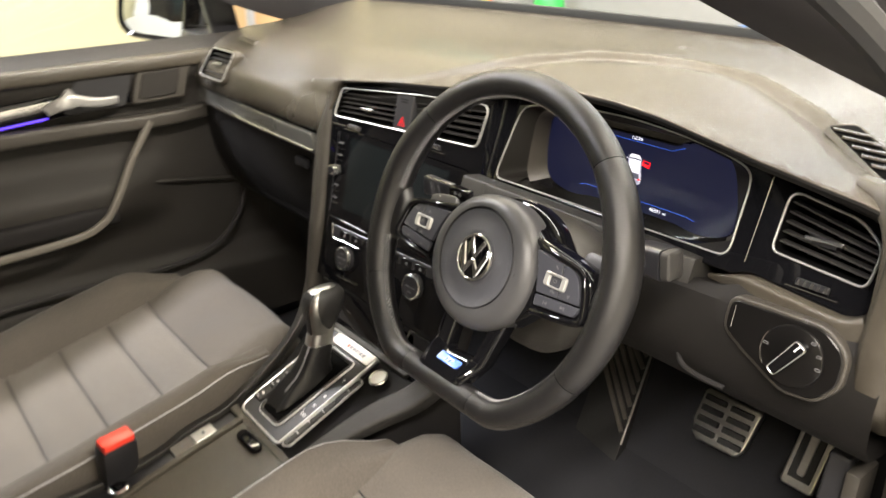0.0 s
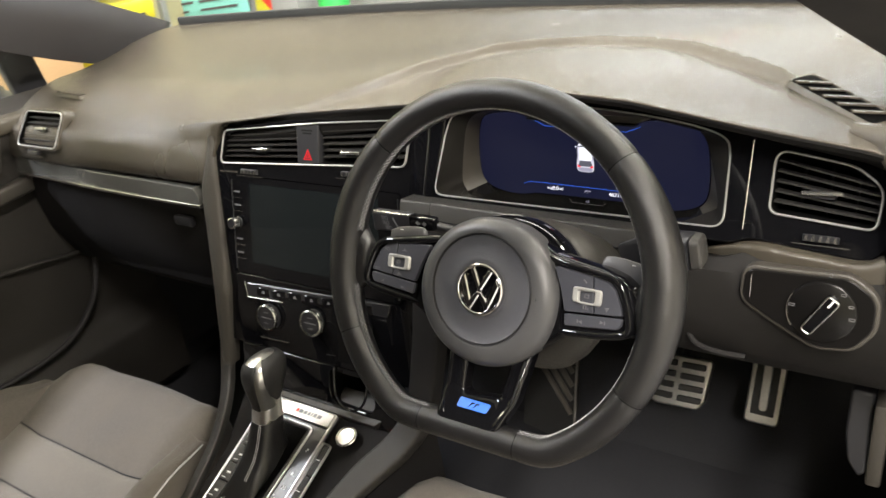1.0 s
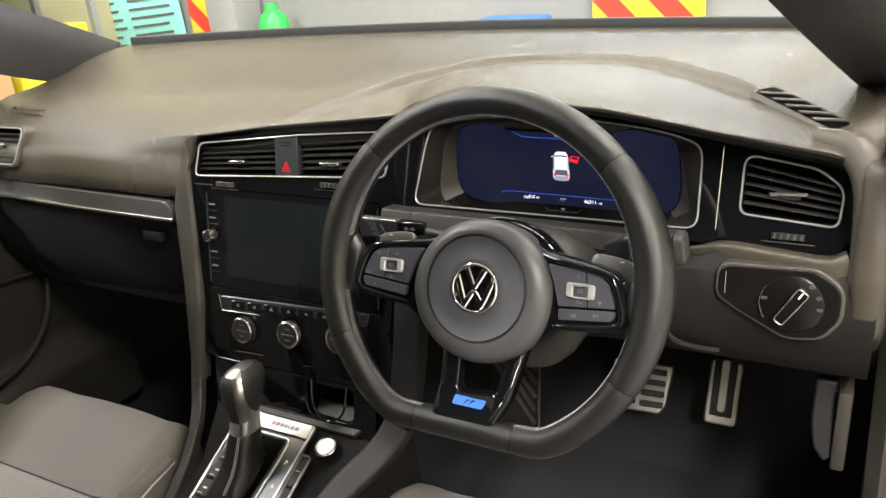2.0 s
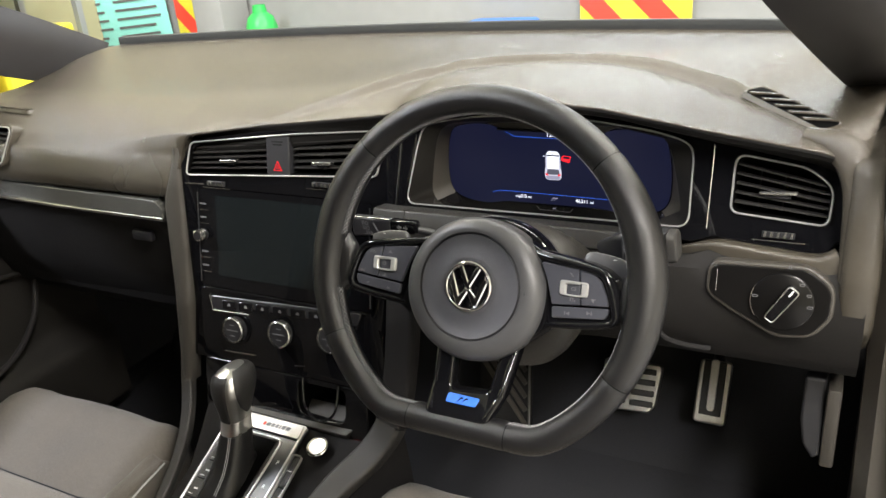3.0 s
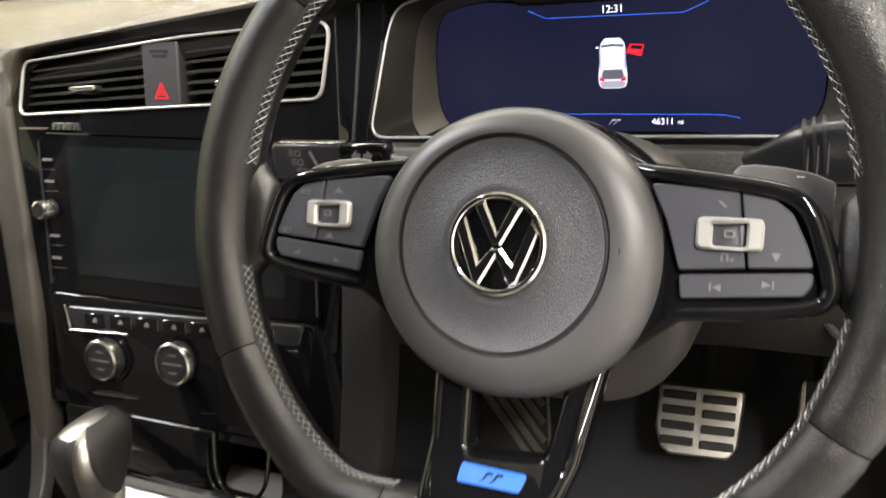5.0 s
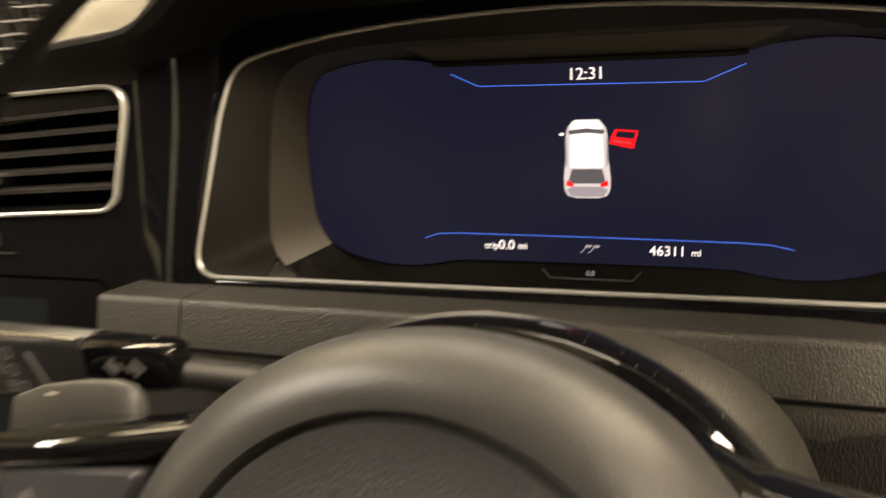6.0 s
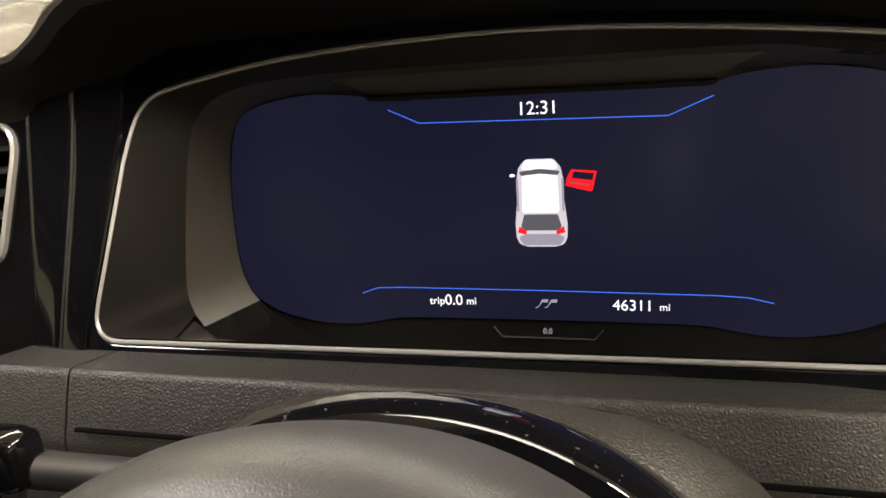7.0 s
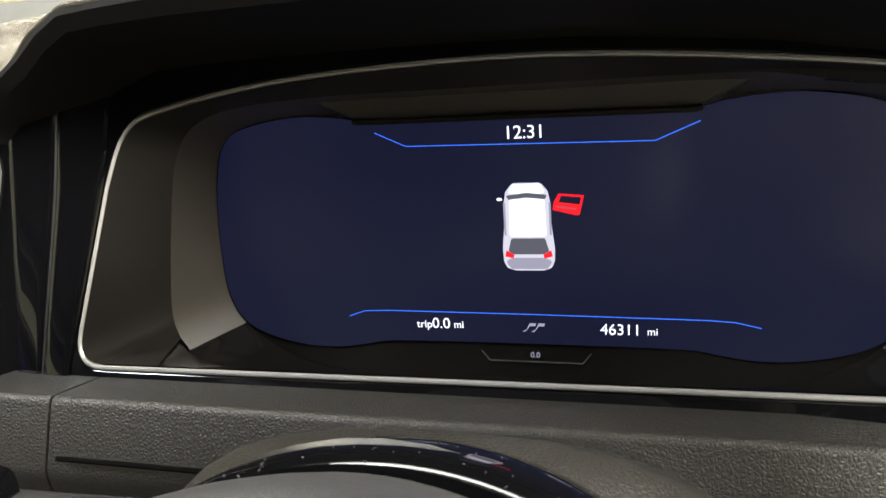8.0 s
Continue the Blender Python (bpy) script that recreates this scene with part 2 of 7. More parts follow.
def rrect(x0, x1, y0, y1, r, n=5):
    return rounded([(x0, y0), (x1, y0), (x1, y1), (x0, y1)], r, n)


def oval(cx, cy, rx, ry, n=40):
    return [(cx + rx * math.cos(2 * math.pi * i / n), cy + ry * math.sin(2 * math.pi * i / n)) for i in range(n)]


def offset(loop, d):
    """Moves a loop inwards by d (for loops of either winding)."""
    area = sum(a[0] * b[1] - b[0] * a[1] for a, b in zip(loop, loop[1:] + loop[:1]))
    s = 1 if area > 0 else -1
    out, n = [], len(loop)
    for i in range(n):
        a, b, c = Vector(loop[i - 1]), Vector(loop[i]), Vector(loop[(i + 1) % n])
        e, f = (b - a).normalized(), (c - b).normalized()
        m = Vector((-(e.y + f.y), e.x + f.x)) * s
        if m.length < 1e-6:
            m = Vector((-e.y, e.x)) * s
        m.normalize()
        k = max(0.5, m.dot(Vector((-e.y, e.x)) * s))
        out.append(tuple(b + m * d / k))
    return out


def plate(outer, holes, to3, depth, chamfer=0.0, back=True):
    """A plate with holes: loops in (u, v), to3(u, v, d) gives the place d metres proud of the face."""
    bm = bmesh.new()
    loops = [(outer, 1)] + [(h, -1) for h in holes]
    fronts, mids = [], []
    for loop, side in loops:
        inner = offset(loop, chamfer * side) if chamfer else loop
        fronts.append([bm.verts.new((u, v, 0)) for u, v in inner])
        mids.append([(u, v) for u, v in loop])
    edges = []
    for ring in fronts:
        edges += [bm.edges.new((ring[i], ring[(i + 1) % len(ring)])) for i in range(len(ring))]
    bmesh.ops.triangle_fill(bm, use_beauty=True, use_dissolve=False, edges=edges)
    for ring in fronts:
        for v in ring:
            v.co = to3(v.co.x, v.co.y, 0)
    for e in edges:
        if e.is_valid:
            e.smooth = False
    for ring, mid in zip(fronts, mids):
        n = len(ring)
        rows = [ring]
        if chamfer >= 0.0015:
            for k in (1, 2):
                t = math.pi / 6 * k
                cut = offset(mid, chamfer * (1 - math.sin(t)) * (1 if ring is fronts[0] else -1))
                rows.append([bm.verts.new(to3(u, v, -chamfer * (1 - math.cos(t)))) for u, v in cut])
        if chamfer:
            rows.append([bm.verts.new(to3(u, v, -chamfer)) for u, v in mid])
        if back:
            rows.append([bm.verts.new(to3(u, v, -depth)) for u, v in mid])
        for a, b in zip(rows, rows[1:]):
            for i in range(n):
                bm.faces.new((a[i], a[(i + 1) % n], b[(i + 1) % n], b[i]))
    return bm


def loft(rows, closed=False, ends=False, loop=False):
    """A skin over rows of points; closed: each row is a ring; ends: caps; loop: the last row joins the first."""
    bm = bmesh.new()
    vs = [[bm.verts.new(p) for p in row] for row in rows]
    pairs = list(zip(vs, vs[1:])) + ([(vs[-1], vs[0])] if loop else [])
    for a, b in pairs:
        n = len(a)
        for i in range(n if closed else n - 1):
            j = (i + 1) % n
            bm.faces.new((a[i], a[j], b[j], b[i]))
    if ends and closed:
        bm.faces.new(vs[0])
        bm.faces.new(vs[-1])
    return bm


def sweep(path, section, closed=False, up=(0, 0, 1), cap=True, scale=None):
    """Sweeps a section, in (side, up) metres, along a path."""
    pts = [Vector(p) for p in path]
    n, rows = len(pts), []
    for i, p in enumerate(pts):
        t = pts[(i + 1) % n] - pts[i - 1] if closed or 0 < i < n - 1 else (pts[1] - pts[0] if i == 0 else pts[-1] - pts[-2])
        t.normalize()
        side = t.cross(Vector(up)).normalized()
        high = side.cross(t)
        k = scale[i] if scale else 1
        rows.append([p + (side * a + high * b) * k for a, b in section])
    return loft(rows, True, cap and not closed, closed)


def tube(path, r, closed=False, n=8, up=(0, 0, 1)):
    return sweep(path, [(r * math.cos(2 * math.pi * i / n), r * math.sin(2 * math.pi * i / n)) for i in range(n)], closed, up)


def revolve(profile, n=40, m=None):
    """Turns a profile of (radius, height) round z."""
    rows = [[(r * math.cos(2 * math.pi * i / n), r * math.sin(2 * math.pi * i / n), h) for i in range(n)] for r, h in profile]
    bm = loft(rows, True)
    if m is not None:
        bm.transform(m)
    return bm


def smooth_path(pts, n=8, closed=False):
    """A smooth curve through points."""
    p = [Vector(q) for q in pts]
    c = len(p)
    out = []
    for i in range(c if closed else c - 1):
        a, b = p[i], p[(i + 1) % c]
        u = p[i - 1] if closed or i else a
        v = p[(i + 2) % c] if closed or i + 2 < c else b
        for k in range(n):
            s = k / n
            out.append(0.5 * ((2 * a) + (b - u) * s + (2 * u - 5 * a + 4 * b - v) * s * s + (3 * a - u - 3 * b + v) * s ** 3))
    if not closed:
        out.append(p[-1])
    return out


def lettering(name, body, size, mat, parent, m, align="CENTER", label="", local=False):
    """Flat writing in the built-in font, set in the plane of the pose m."""
    data = bpy.data.curves.new(name, "FONT")
    data.body, data.size, data.align_x, data.align_y, data.extrude = body, size, align, "CENTER", 0.00012
    ob = bpy.data.objects.new(name, data)
    mesh = bpy.data.meshes.new_from_object(ob)
    bpy.data.objects.remove(ob)
    bm = bmesh.new()
    bm.from_mesh(mesh)
    bpy.data.meshes.remove(mesh)
    bm.transform(m)
    return part(name, bm, mat, parent, label, smooth=False, local=local)


def ease(a, b, x):
    s = min(max((x - a) / (b - a), 0), 1)
    return s * s * (3 - 2 * s)

# ---- the garage ----
XC = 0.027  # the car's middle
solid("floor", box(-6, 6, -5, 8, -0.1, 0), "concrete", "grey painted concrete garage floor", "floor", kind="structure", smooth=False)
solid("wall_north", box(-6, 6, 7.0, 7.2, 0, 3.4), "wall", "cream painted garage wall ahead of the car", "wall", kind="structure", smooth=False)
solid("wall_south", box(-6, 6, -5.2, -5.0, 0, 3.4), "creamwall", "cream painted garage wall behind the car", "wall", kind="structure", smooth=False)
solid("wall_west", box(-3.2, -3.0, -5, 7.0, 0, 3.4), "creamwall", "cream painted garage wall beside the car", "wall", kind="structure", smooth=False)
solid("wall_east", box(4.0, 4.2, -5, 7.0, 0, 3.4), "wall", "cream painted garage wall on the driver's side", "wall", kind="structure", smooth=False)
solid("ceiling", box(-6, 6, -5, 7.2, 3.4, 3.5), "wall", "plain pale garage ceiling", "ceiling", kind="structure", smooth=False)

# ---- car shell ----


def body_shell():
    # carpeted floor, toe board and tunnel sides as one folded sheet
    prof = [(-1.9, 0.36), (-0.9, 0.36), (0.35, 0.37), (0.5, 0.40), (0.68, 0.62), (0.72, 0.95)]
    rows = [[(x, y, z) for y, z in prof] + [(x, y, z - 0.03) for y, z in reversed(prof)] for x in np.linspace(-0.68, 0.735, 8)]
    solid("car_floor", loft(rows, True, True), "carpet", "dark carpeted footwell floor and toe board", "car floor", kind="structure")
    rows = []
    for x in np.linspace(-0.62, 0.68, 14):
        s = (x - XC) / 0.65
        drop = 0.05 * s ** 4
        rows.append([(x, y, z - drop) for y, z in ((-0.24, 1.385), (-0.4, 1.42), (-0.8, 1.445), (-1.4, 1.43), (-1.9, 1.36), (-1.9, 1.39), (-1.4, 1.46), (-0.8, 1.475), (-0.4, 1.45), (-0.25, 1.41))])
    solid("roof", loft(rows, True, True), "headliner", "black headlined car roof", "roof", kind="structure")
    for side in (-1, 1):
        def X(v):
            return XC + side * v
        # windscreen pillar trim with a quarter-light pillar behind it
        hi = Vector((X(0.545), -0.34, 1.375))
        low = smooth_path([(X(0.665), 0.60, 0.99), (X(0.623), 0.36, 1.068), (X(0.563), 0.0, 1.200), (X(0.530), -0.20, 1.285), (X(0.520), -0.34, 1.350)], 6)
        if side < 0:
            low = smooth_path([(X(0.860), 0.62, 1.00), (X(0.735), 0.40, 1.045), (X(0.625), 0.16, 1.120), (X(0.563), 0.0, 1.195), (X(0.530), -0.20, 1.285), (X(0.520), -0.34, 1.350)], 6)
        top = smooth_path([(X(0.840), 0.64, 1.080), (X(0.700), 0.36, 1.178), (X(0.590), 0.0, 1.300), (X(0.545), -0.20, 1.365), (X(0.530), -0.34, 1.395)], 6)
        if side < 0:
            top = smooth_path([(X(0.900), 0.70, 1.075), (X(0.720), 0.40, 1.165), (X(0.640), 0.16, 1.248), (X(0.590), 0.0, 1.300), (X(0.545), -0.20, 1.365), (X(0.530), -0.34, 1.395)], 6)
        rows = []
        for p, q in zip(low, top):
            o = Vector((side * 0.05, 0.03, 0))
            mid = p.lerp(q, 0.5) + Vector((-side * 0.012, -0.008, 0.004))
            rows.append([p + o * 0.35, p, p.lerp(mid, 0.5) + Vector((-side * 0.006, -0.004, 0)), mid, q, q + o * 0.6, p + o * 1.3])
        solid("windscreen_pillar", loft(rows, True, True), "pillar", "grey plastic windscreen pillar trim", "pillar", "windscreen pillars", "structure", angle=80)
        a, b = Vector((X(0.735), 0.245, 1.0)), Vector((X(0.700), 0.185, 1.20))
        solid("quarter_light_pillar", sweep([a, a.lerp(b, 0.5), b], rrect(-0.013, 0.013, -0.030, 0.030, 0.008, 3), up=(0, 1, 0)), "satin", "slim black pillar beside the small quarter window", "pillar", "quarter window pillars", "structure")
        rail = smooth_path([hi, (X(0.56), -0.7, 1.415), (X(0.565), -1.2, 1.40), (X(0.58), -1.9, 1.32)], 6)
        solid("roof_rail", sweep(rail, rrect(-0.05, 0.05, -0.035, 0.035, 0.02, 3)), "headliner", "black roof side rail trim", "trim", "roof rails", "structure")
        post = smooth_path([(X(0.60), -0.78, 1.41), (X(0.69), -0.72, 1.0), (X(0.715), -0.70, 0.4)], 6)
        solid("door_post", sweep(post, rrect(-0.05, 0.05, -0.035, 0.035, 0.015, 3), up=(0, 1, 0)), "pillar", "grey plastic trimmed door post", "pillar", "door posts", "structure")
        solid("sill", box(min(X(0.70), X(0.86)), max(X(0.70), X(0.86)), -1.5, 0.6, 0.30, 0.42, 0.02), "satin", "black plastic covered door sill", "sill", "door sills", "structure")
    base = [(x, 0.77 - 0.13 * ((x - XC) / 0.80) ** 2, 1.088) for x in np.linspace(-0.79, 0.844, 15)]
    cowl = loft([[(p[0], p[1] + 0.02, 1.06) for p in base], [(p[0], p[1] + 0.16, 1.02) for p in base], [(p[0] * 1.05, p[1] + 0.2, 1.02) for p in base], [(p[0] * 1.08, p[1] + 0.65, 0.93) for p in base], [(p[0] * 1.05, p[1] + 0.85, 0.82) for p in base], [(p[0] * 1.05, p[1] + 0.95, 0.3) for p in base]])
    solid("bonnet", cowl, "paint", "dark glossy painted bonnet outside the windscreen", "bonnet", kind="structure")
    solid("bulkhead", box(-0.70, 0.75, 0.70, 0.74, 0.40, 1.06), "matt", "dark bulkhead behind the dashboard", "bulkhead", kind="structure")
    # unseen rear sides and opaque windows, added to cut fill light and darken reflections
    for side in (-1, 1):
        x0, x1 = sorted((XC + side * 0.70, XC + side * 0.74))
        solid("rear_side_lining", box(x0, x1, -1.94, -0.74, 0.36, 1.02, 0.01), "headliner", "unseen dark lined rear side of the cabin, added to cut light", "lining", "rear side linings", "structure")
        rows = [[(XC + side * (0.72 - 0.13 * k + d), y, 1.02 + 0.38 * k) for y in (-1.94, -1.5, -1.1, -0.74)] for k, d in ((0, 0), (0.5, 0.01), (1, 0), (1, side * 0.02), (0.5, side * 0.03), (0, side * 0.02))]
        solid("rear_side_window", loft(rows), "gloss", "unseen dark tinted rear side window, added to cut cabin light", "window", "rear side windows", "structure")
    rows = [[(x, y, z) for x in (-0.66, 0.0, 0.72)] for y, z in ((-1.93, 0.98), (-1.90, 1.36), (-1.93, 1.37), (-1.96, 0.98))]
    solid("rear_window", loft(rows), "gloss", "unseen dark tinted rear window, added to cut cabin light", "window", kind="structure")
    solid("rear_bulkhead", box(-0.68, 0.735, -1.94, -1.9, 0.36, 1.0), "headliner", "dark rear end of the cabin", "bulkhead", kind="structure")
    # hinge post trim beside the driver's knees
    prof = [(0.745, 0.66, 0.40), (0.712, 0.40, 0.40), (0.708, 0.27, 0.42), (0.705, 0.20, 0.42), (0.718, 0.18, 0.42), (0.76, 0.17, 0.42), (0.80, 0.3, 0.42), (0.80, 0.66, 0.40)]
    rows = [[(x - 0.012 * ease(0.5, 1.1, z), y - 0.05 * ease(0.75, 1.1, z), z) for x, y, _ in prof] for z in np.linspace(0.38, 1.07, 9)]
    solid("hinge_post", loft(rows, True, True), "post", "grey plastic hinge post trim beside the driver's footwell", "pillar", kind="structure")
    seal = smooth_path([(0.775, -0.2, 0.44), (0.770, 0.12, 0.47), (0.758, 0.150, 0.62), (0.735, 0.150, 0.9), (0.725, 0.13, 1.04), (0.700, 0.02, 1.175), (0.648, -0.20, 1.30), (0.620, -0.40, 1.38), (0.61, -0.7, 1.41)], 8)
    solid("kick_panel", box(-0.705, -0.690, 0.30, 0.80, 0.36, 0.98, 0.003), "carpet", "dark carpeted side of the passenger footwell", "panel", kind="structure")
    solid("door_seal", tube(seal, 0.011, n=10), "rubber", "black rubber seal round the open driver's doorway", "seal", kind="structure")
    lever = thing("bonnet_release", (0.684, 0.20, 0.68), "dark plastic bonnet release lever low on the hinge post", "lever")
    part("surround", box(0.668, 0.682, 0.190, 0.230, 0.694, 0.790, 0.003), "sideframe", lever, "grey handle surround")
    shape = rounded([(0.646, 0.795), (0.667, 0.795), (0.6675, 0.706), (0.661, 0.700), (0.650, 0.716), (0.6455, 0.745)], [0.004, 0.002, 0.004, 0.006, 0.012, 0.01], 4)
    part("handle", plate(shape, [], lambda a, b, k: Vector((a, 0.192 + 0.10 * (b - 0.70) - k, b)), 0.012, 0.003), "matt", lever, "dark hooked pull handle", angle=50)


body_shell()

# ---- dashboard ----
BROW_X = (-0.66, -0.30, -0.14, -0.09, 0.006, 0.10, 0.174, 0.186, 0.194, 0.203, 0.223, 0.26, 0.32, 0.38, 0.437, 0.544, 0.639, 0.660, 0.676, 0.690)
BROW_Z = (1.012, 1.018, 1.034, 1.0405, 1.0515, 1.0590, 1.0660, 1.0695, 1.0745, 1.0805, 1.0880, 1.0895, 1.090, 1.089, 1.084, 1.065, 1.0485, 1.040, 1.028, 1.008)
CREST_Z = (1.055, 1.062, 1.070, 1.072, 1.078, 1.084, 1.089, 1.090, 1.092, 1.094, 1.096, 1.098, 1.100, 1.100, 1.096, 1.082, 1.066, 1.061, 1.054, 1.042)
BROW_Y = (0.165, 0.165, 0.160, 0.158, 0.168, 0.178, 0.184, 0.183, 0.181, 0.178, 0.172, 0.168, 0.168, 0.168, 0.168, 0.168, 0.176, 0.184, 0.190, 0.196)


HOOD = smooth_path([(-0.20, 0.145, 0), (-0.10, 0.150, 0), (0.0, 0.168, 0), (0.070, 0.200, 0), (0.120, 0.232, 0), (0.170, 0.280, 0), (0.225, 0.328, 0), (0.289, 0.358, 0), (0.350, 0.358, 0), (0.430, 0.328, 0), (0.505, 0.288, 0), (0.545, 0.268, 0), (0.60, 0.24, 0), (0.66, 0.20, 0)], 6)
HOOD_X, HOOD_Y = [p.x for p in HOOD], [p.y for p in HOOD]


def brow(x):
    return float(np.interp(x, BROW_X, BROW_Y)), float(np.interp(x, BROW_X, BROW_Z))


def screen_foot(x):
    return 0.765 - 0.13 * ((x - XC) / 0.70) ** 2


def dash_height(x, y):
    yb, zb = brow(x)
    zc = float(np.interp(x, BROW_X, CREST_Z))
    if y < 0.29:
        s = (y - yb) / (0.29 - yb)
        z = zb + (zc - zb) * (1 - (1 - s) ** 2)
    else:
        z = zc + (1.083 - zc) * ease(0.29, screen_foot(x), y)
    # the pad steps up beyond the low hood over the instruments, and again before the glass
    edge = float(np.interp(x, HOOD_X, HOOD_Y))
    slope = (float(np.interp(x + 0.01, HOOD_X, HOOD_Y)) - float(np.interp(x - 0.01, HOOD_X, HOOD_Y))) / 0.02
    rise = min(max((y - edge) / math.hypot(1, slope) / 0.011 + 0.5, 0.0), 1.0)
    step = 0.0115 * rise * ease(-0.06, 0.20, x) * (1 - ease(0.53, 0.60, x)) * (1 - ease(0.44, 0.70, y))
    # a crease before the glass: the pad dips, then climbs to the foot of the windscreen
    y2 = 0.56 - 0.45 * max(0.0, x + 0.1) ** 2
    yw = screen_foot(x)
    dip = ease(0.30, y2, y) if y < y2 else max(0.0, 1 - (y - y2) / (yw - y2))
    rear = -0.013 * dip * (1 - ease(0.36, 0.52, x)) * ease(-0.55, -0.15, x)
    roll = 0.009 * ease(-0.15, -0.28, x) * max(0.0, (0.28 - y) / 0.115) ** 2
    return z + step + rear - roll - 0.004



SPLIT = 26


def side_line(s):
    """The line of the frame that runs from the dash down into the console's edge, with its breadth."""
    if s < 0:
        pts = [(-0.1560, 0.150, 0.955), (-0.1530, 0.140, 0.89), (-0.1515, 0.126, 0.82), (-0.1500, 0.110, 0.75), (-0.1440, 0.090, 0.695), (-0.124, 0.060, 0.662), (-0.100, 0.020, 0.642), (-0.081, -0.03, 0.620), (-0.068, -0.10, 0.590), (-0.065, -0.16, 0.577), (-0.064, -0.26, 0.549), (-0.064, -0.60, 0.530)]
    else:
        pts = [(0.2030, 0.163, 0.940), (0.2020, 0.150, 0.90), (0.2010, 0.134, 0.84), (0.2000, 0.116, 0.77), (0.195, 0.094, 0.705), (0.178, 0.066, 0.668), (0.154, 0.020, 0.645), (0.136, -0.03, 0.622), (0.122, -0.10, 0.590), (0.119, -0.16, 0.577), (0.118, -0.26, 0.549), (0.118, -0.60, 0.530)]
    line = smooth_path(pts, 6)
    return line, [float(np.interp(i, (0, 18, 36, 44), (0.8, 0.50, 0.42, 0.38) if s < 0 else (1.0, 0.95, 0.85, 0.62))) for i in range(len(line))]


def windscreen():
    base = []
    for x in np.linspace(-0.665, 0.690, 25):
        yw = screen_foot(x)
        base.append((XC + (x - XC) * 1.15, yw + 0.004, dash_height(x, yw) + 0.002))
    top = [(XC + (p[0] - XC) * 0.66, -0.235 - 0.03 * ((p[0] - XC) / 0.74) ** 2, 1.395) for p in base]
    pane = solid("windscreen", loft([[Vector(a).lerp(Vector(b), k / 6) for a, b in zip(base, top)] for k in range(7)]), "glass", "clear curved windscreen glass", "window", kind="structure")
    pane.visible_shadow = False
    band = sweep([Vector(p) + Vector((0, 0.002, 0.001)) for p in base], rrect(-0.006, 0.006, -0.005, 0.013, 0.002, 3))
    solid("windscreen_seal", band, "rubber", "black rubber seal along the foot of the windscreen", "seal", kind="structure")
    # plastic scuttle outside, under the wiper arms
    rows = [[Vector(p) + Vector((0, dy, dz)) for p in base] for dy, dz in ((0.010, -0.016), (0.025, -0.004), (0.09, -0.006), (0.16, -0.020), (0.17, -0.05))]
    solid("scuttle_panel", loft(rows), "gloss", "black plastic scuttle panel outside the windscreen", "scuttle", kind="structure")


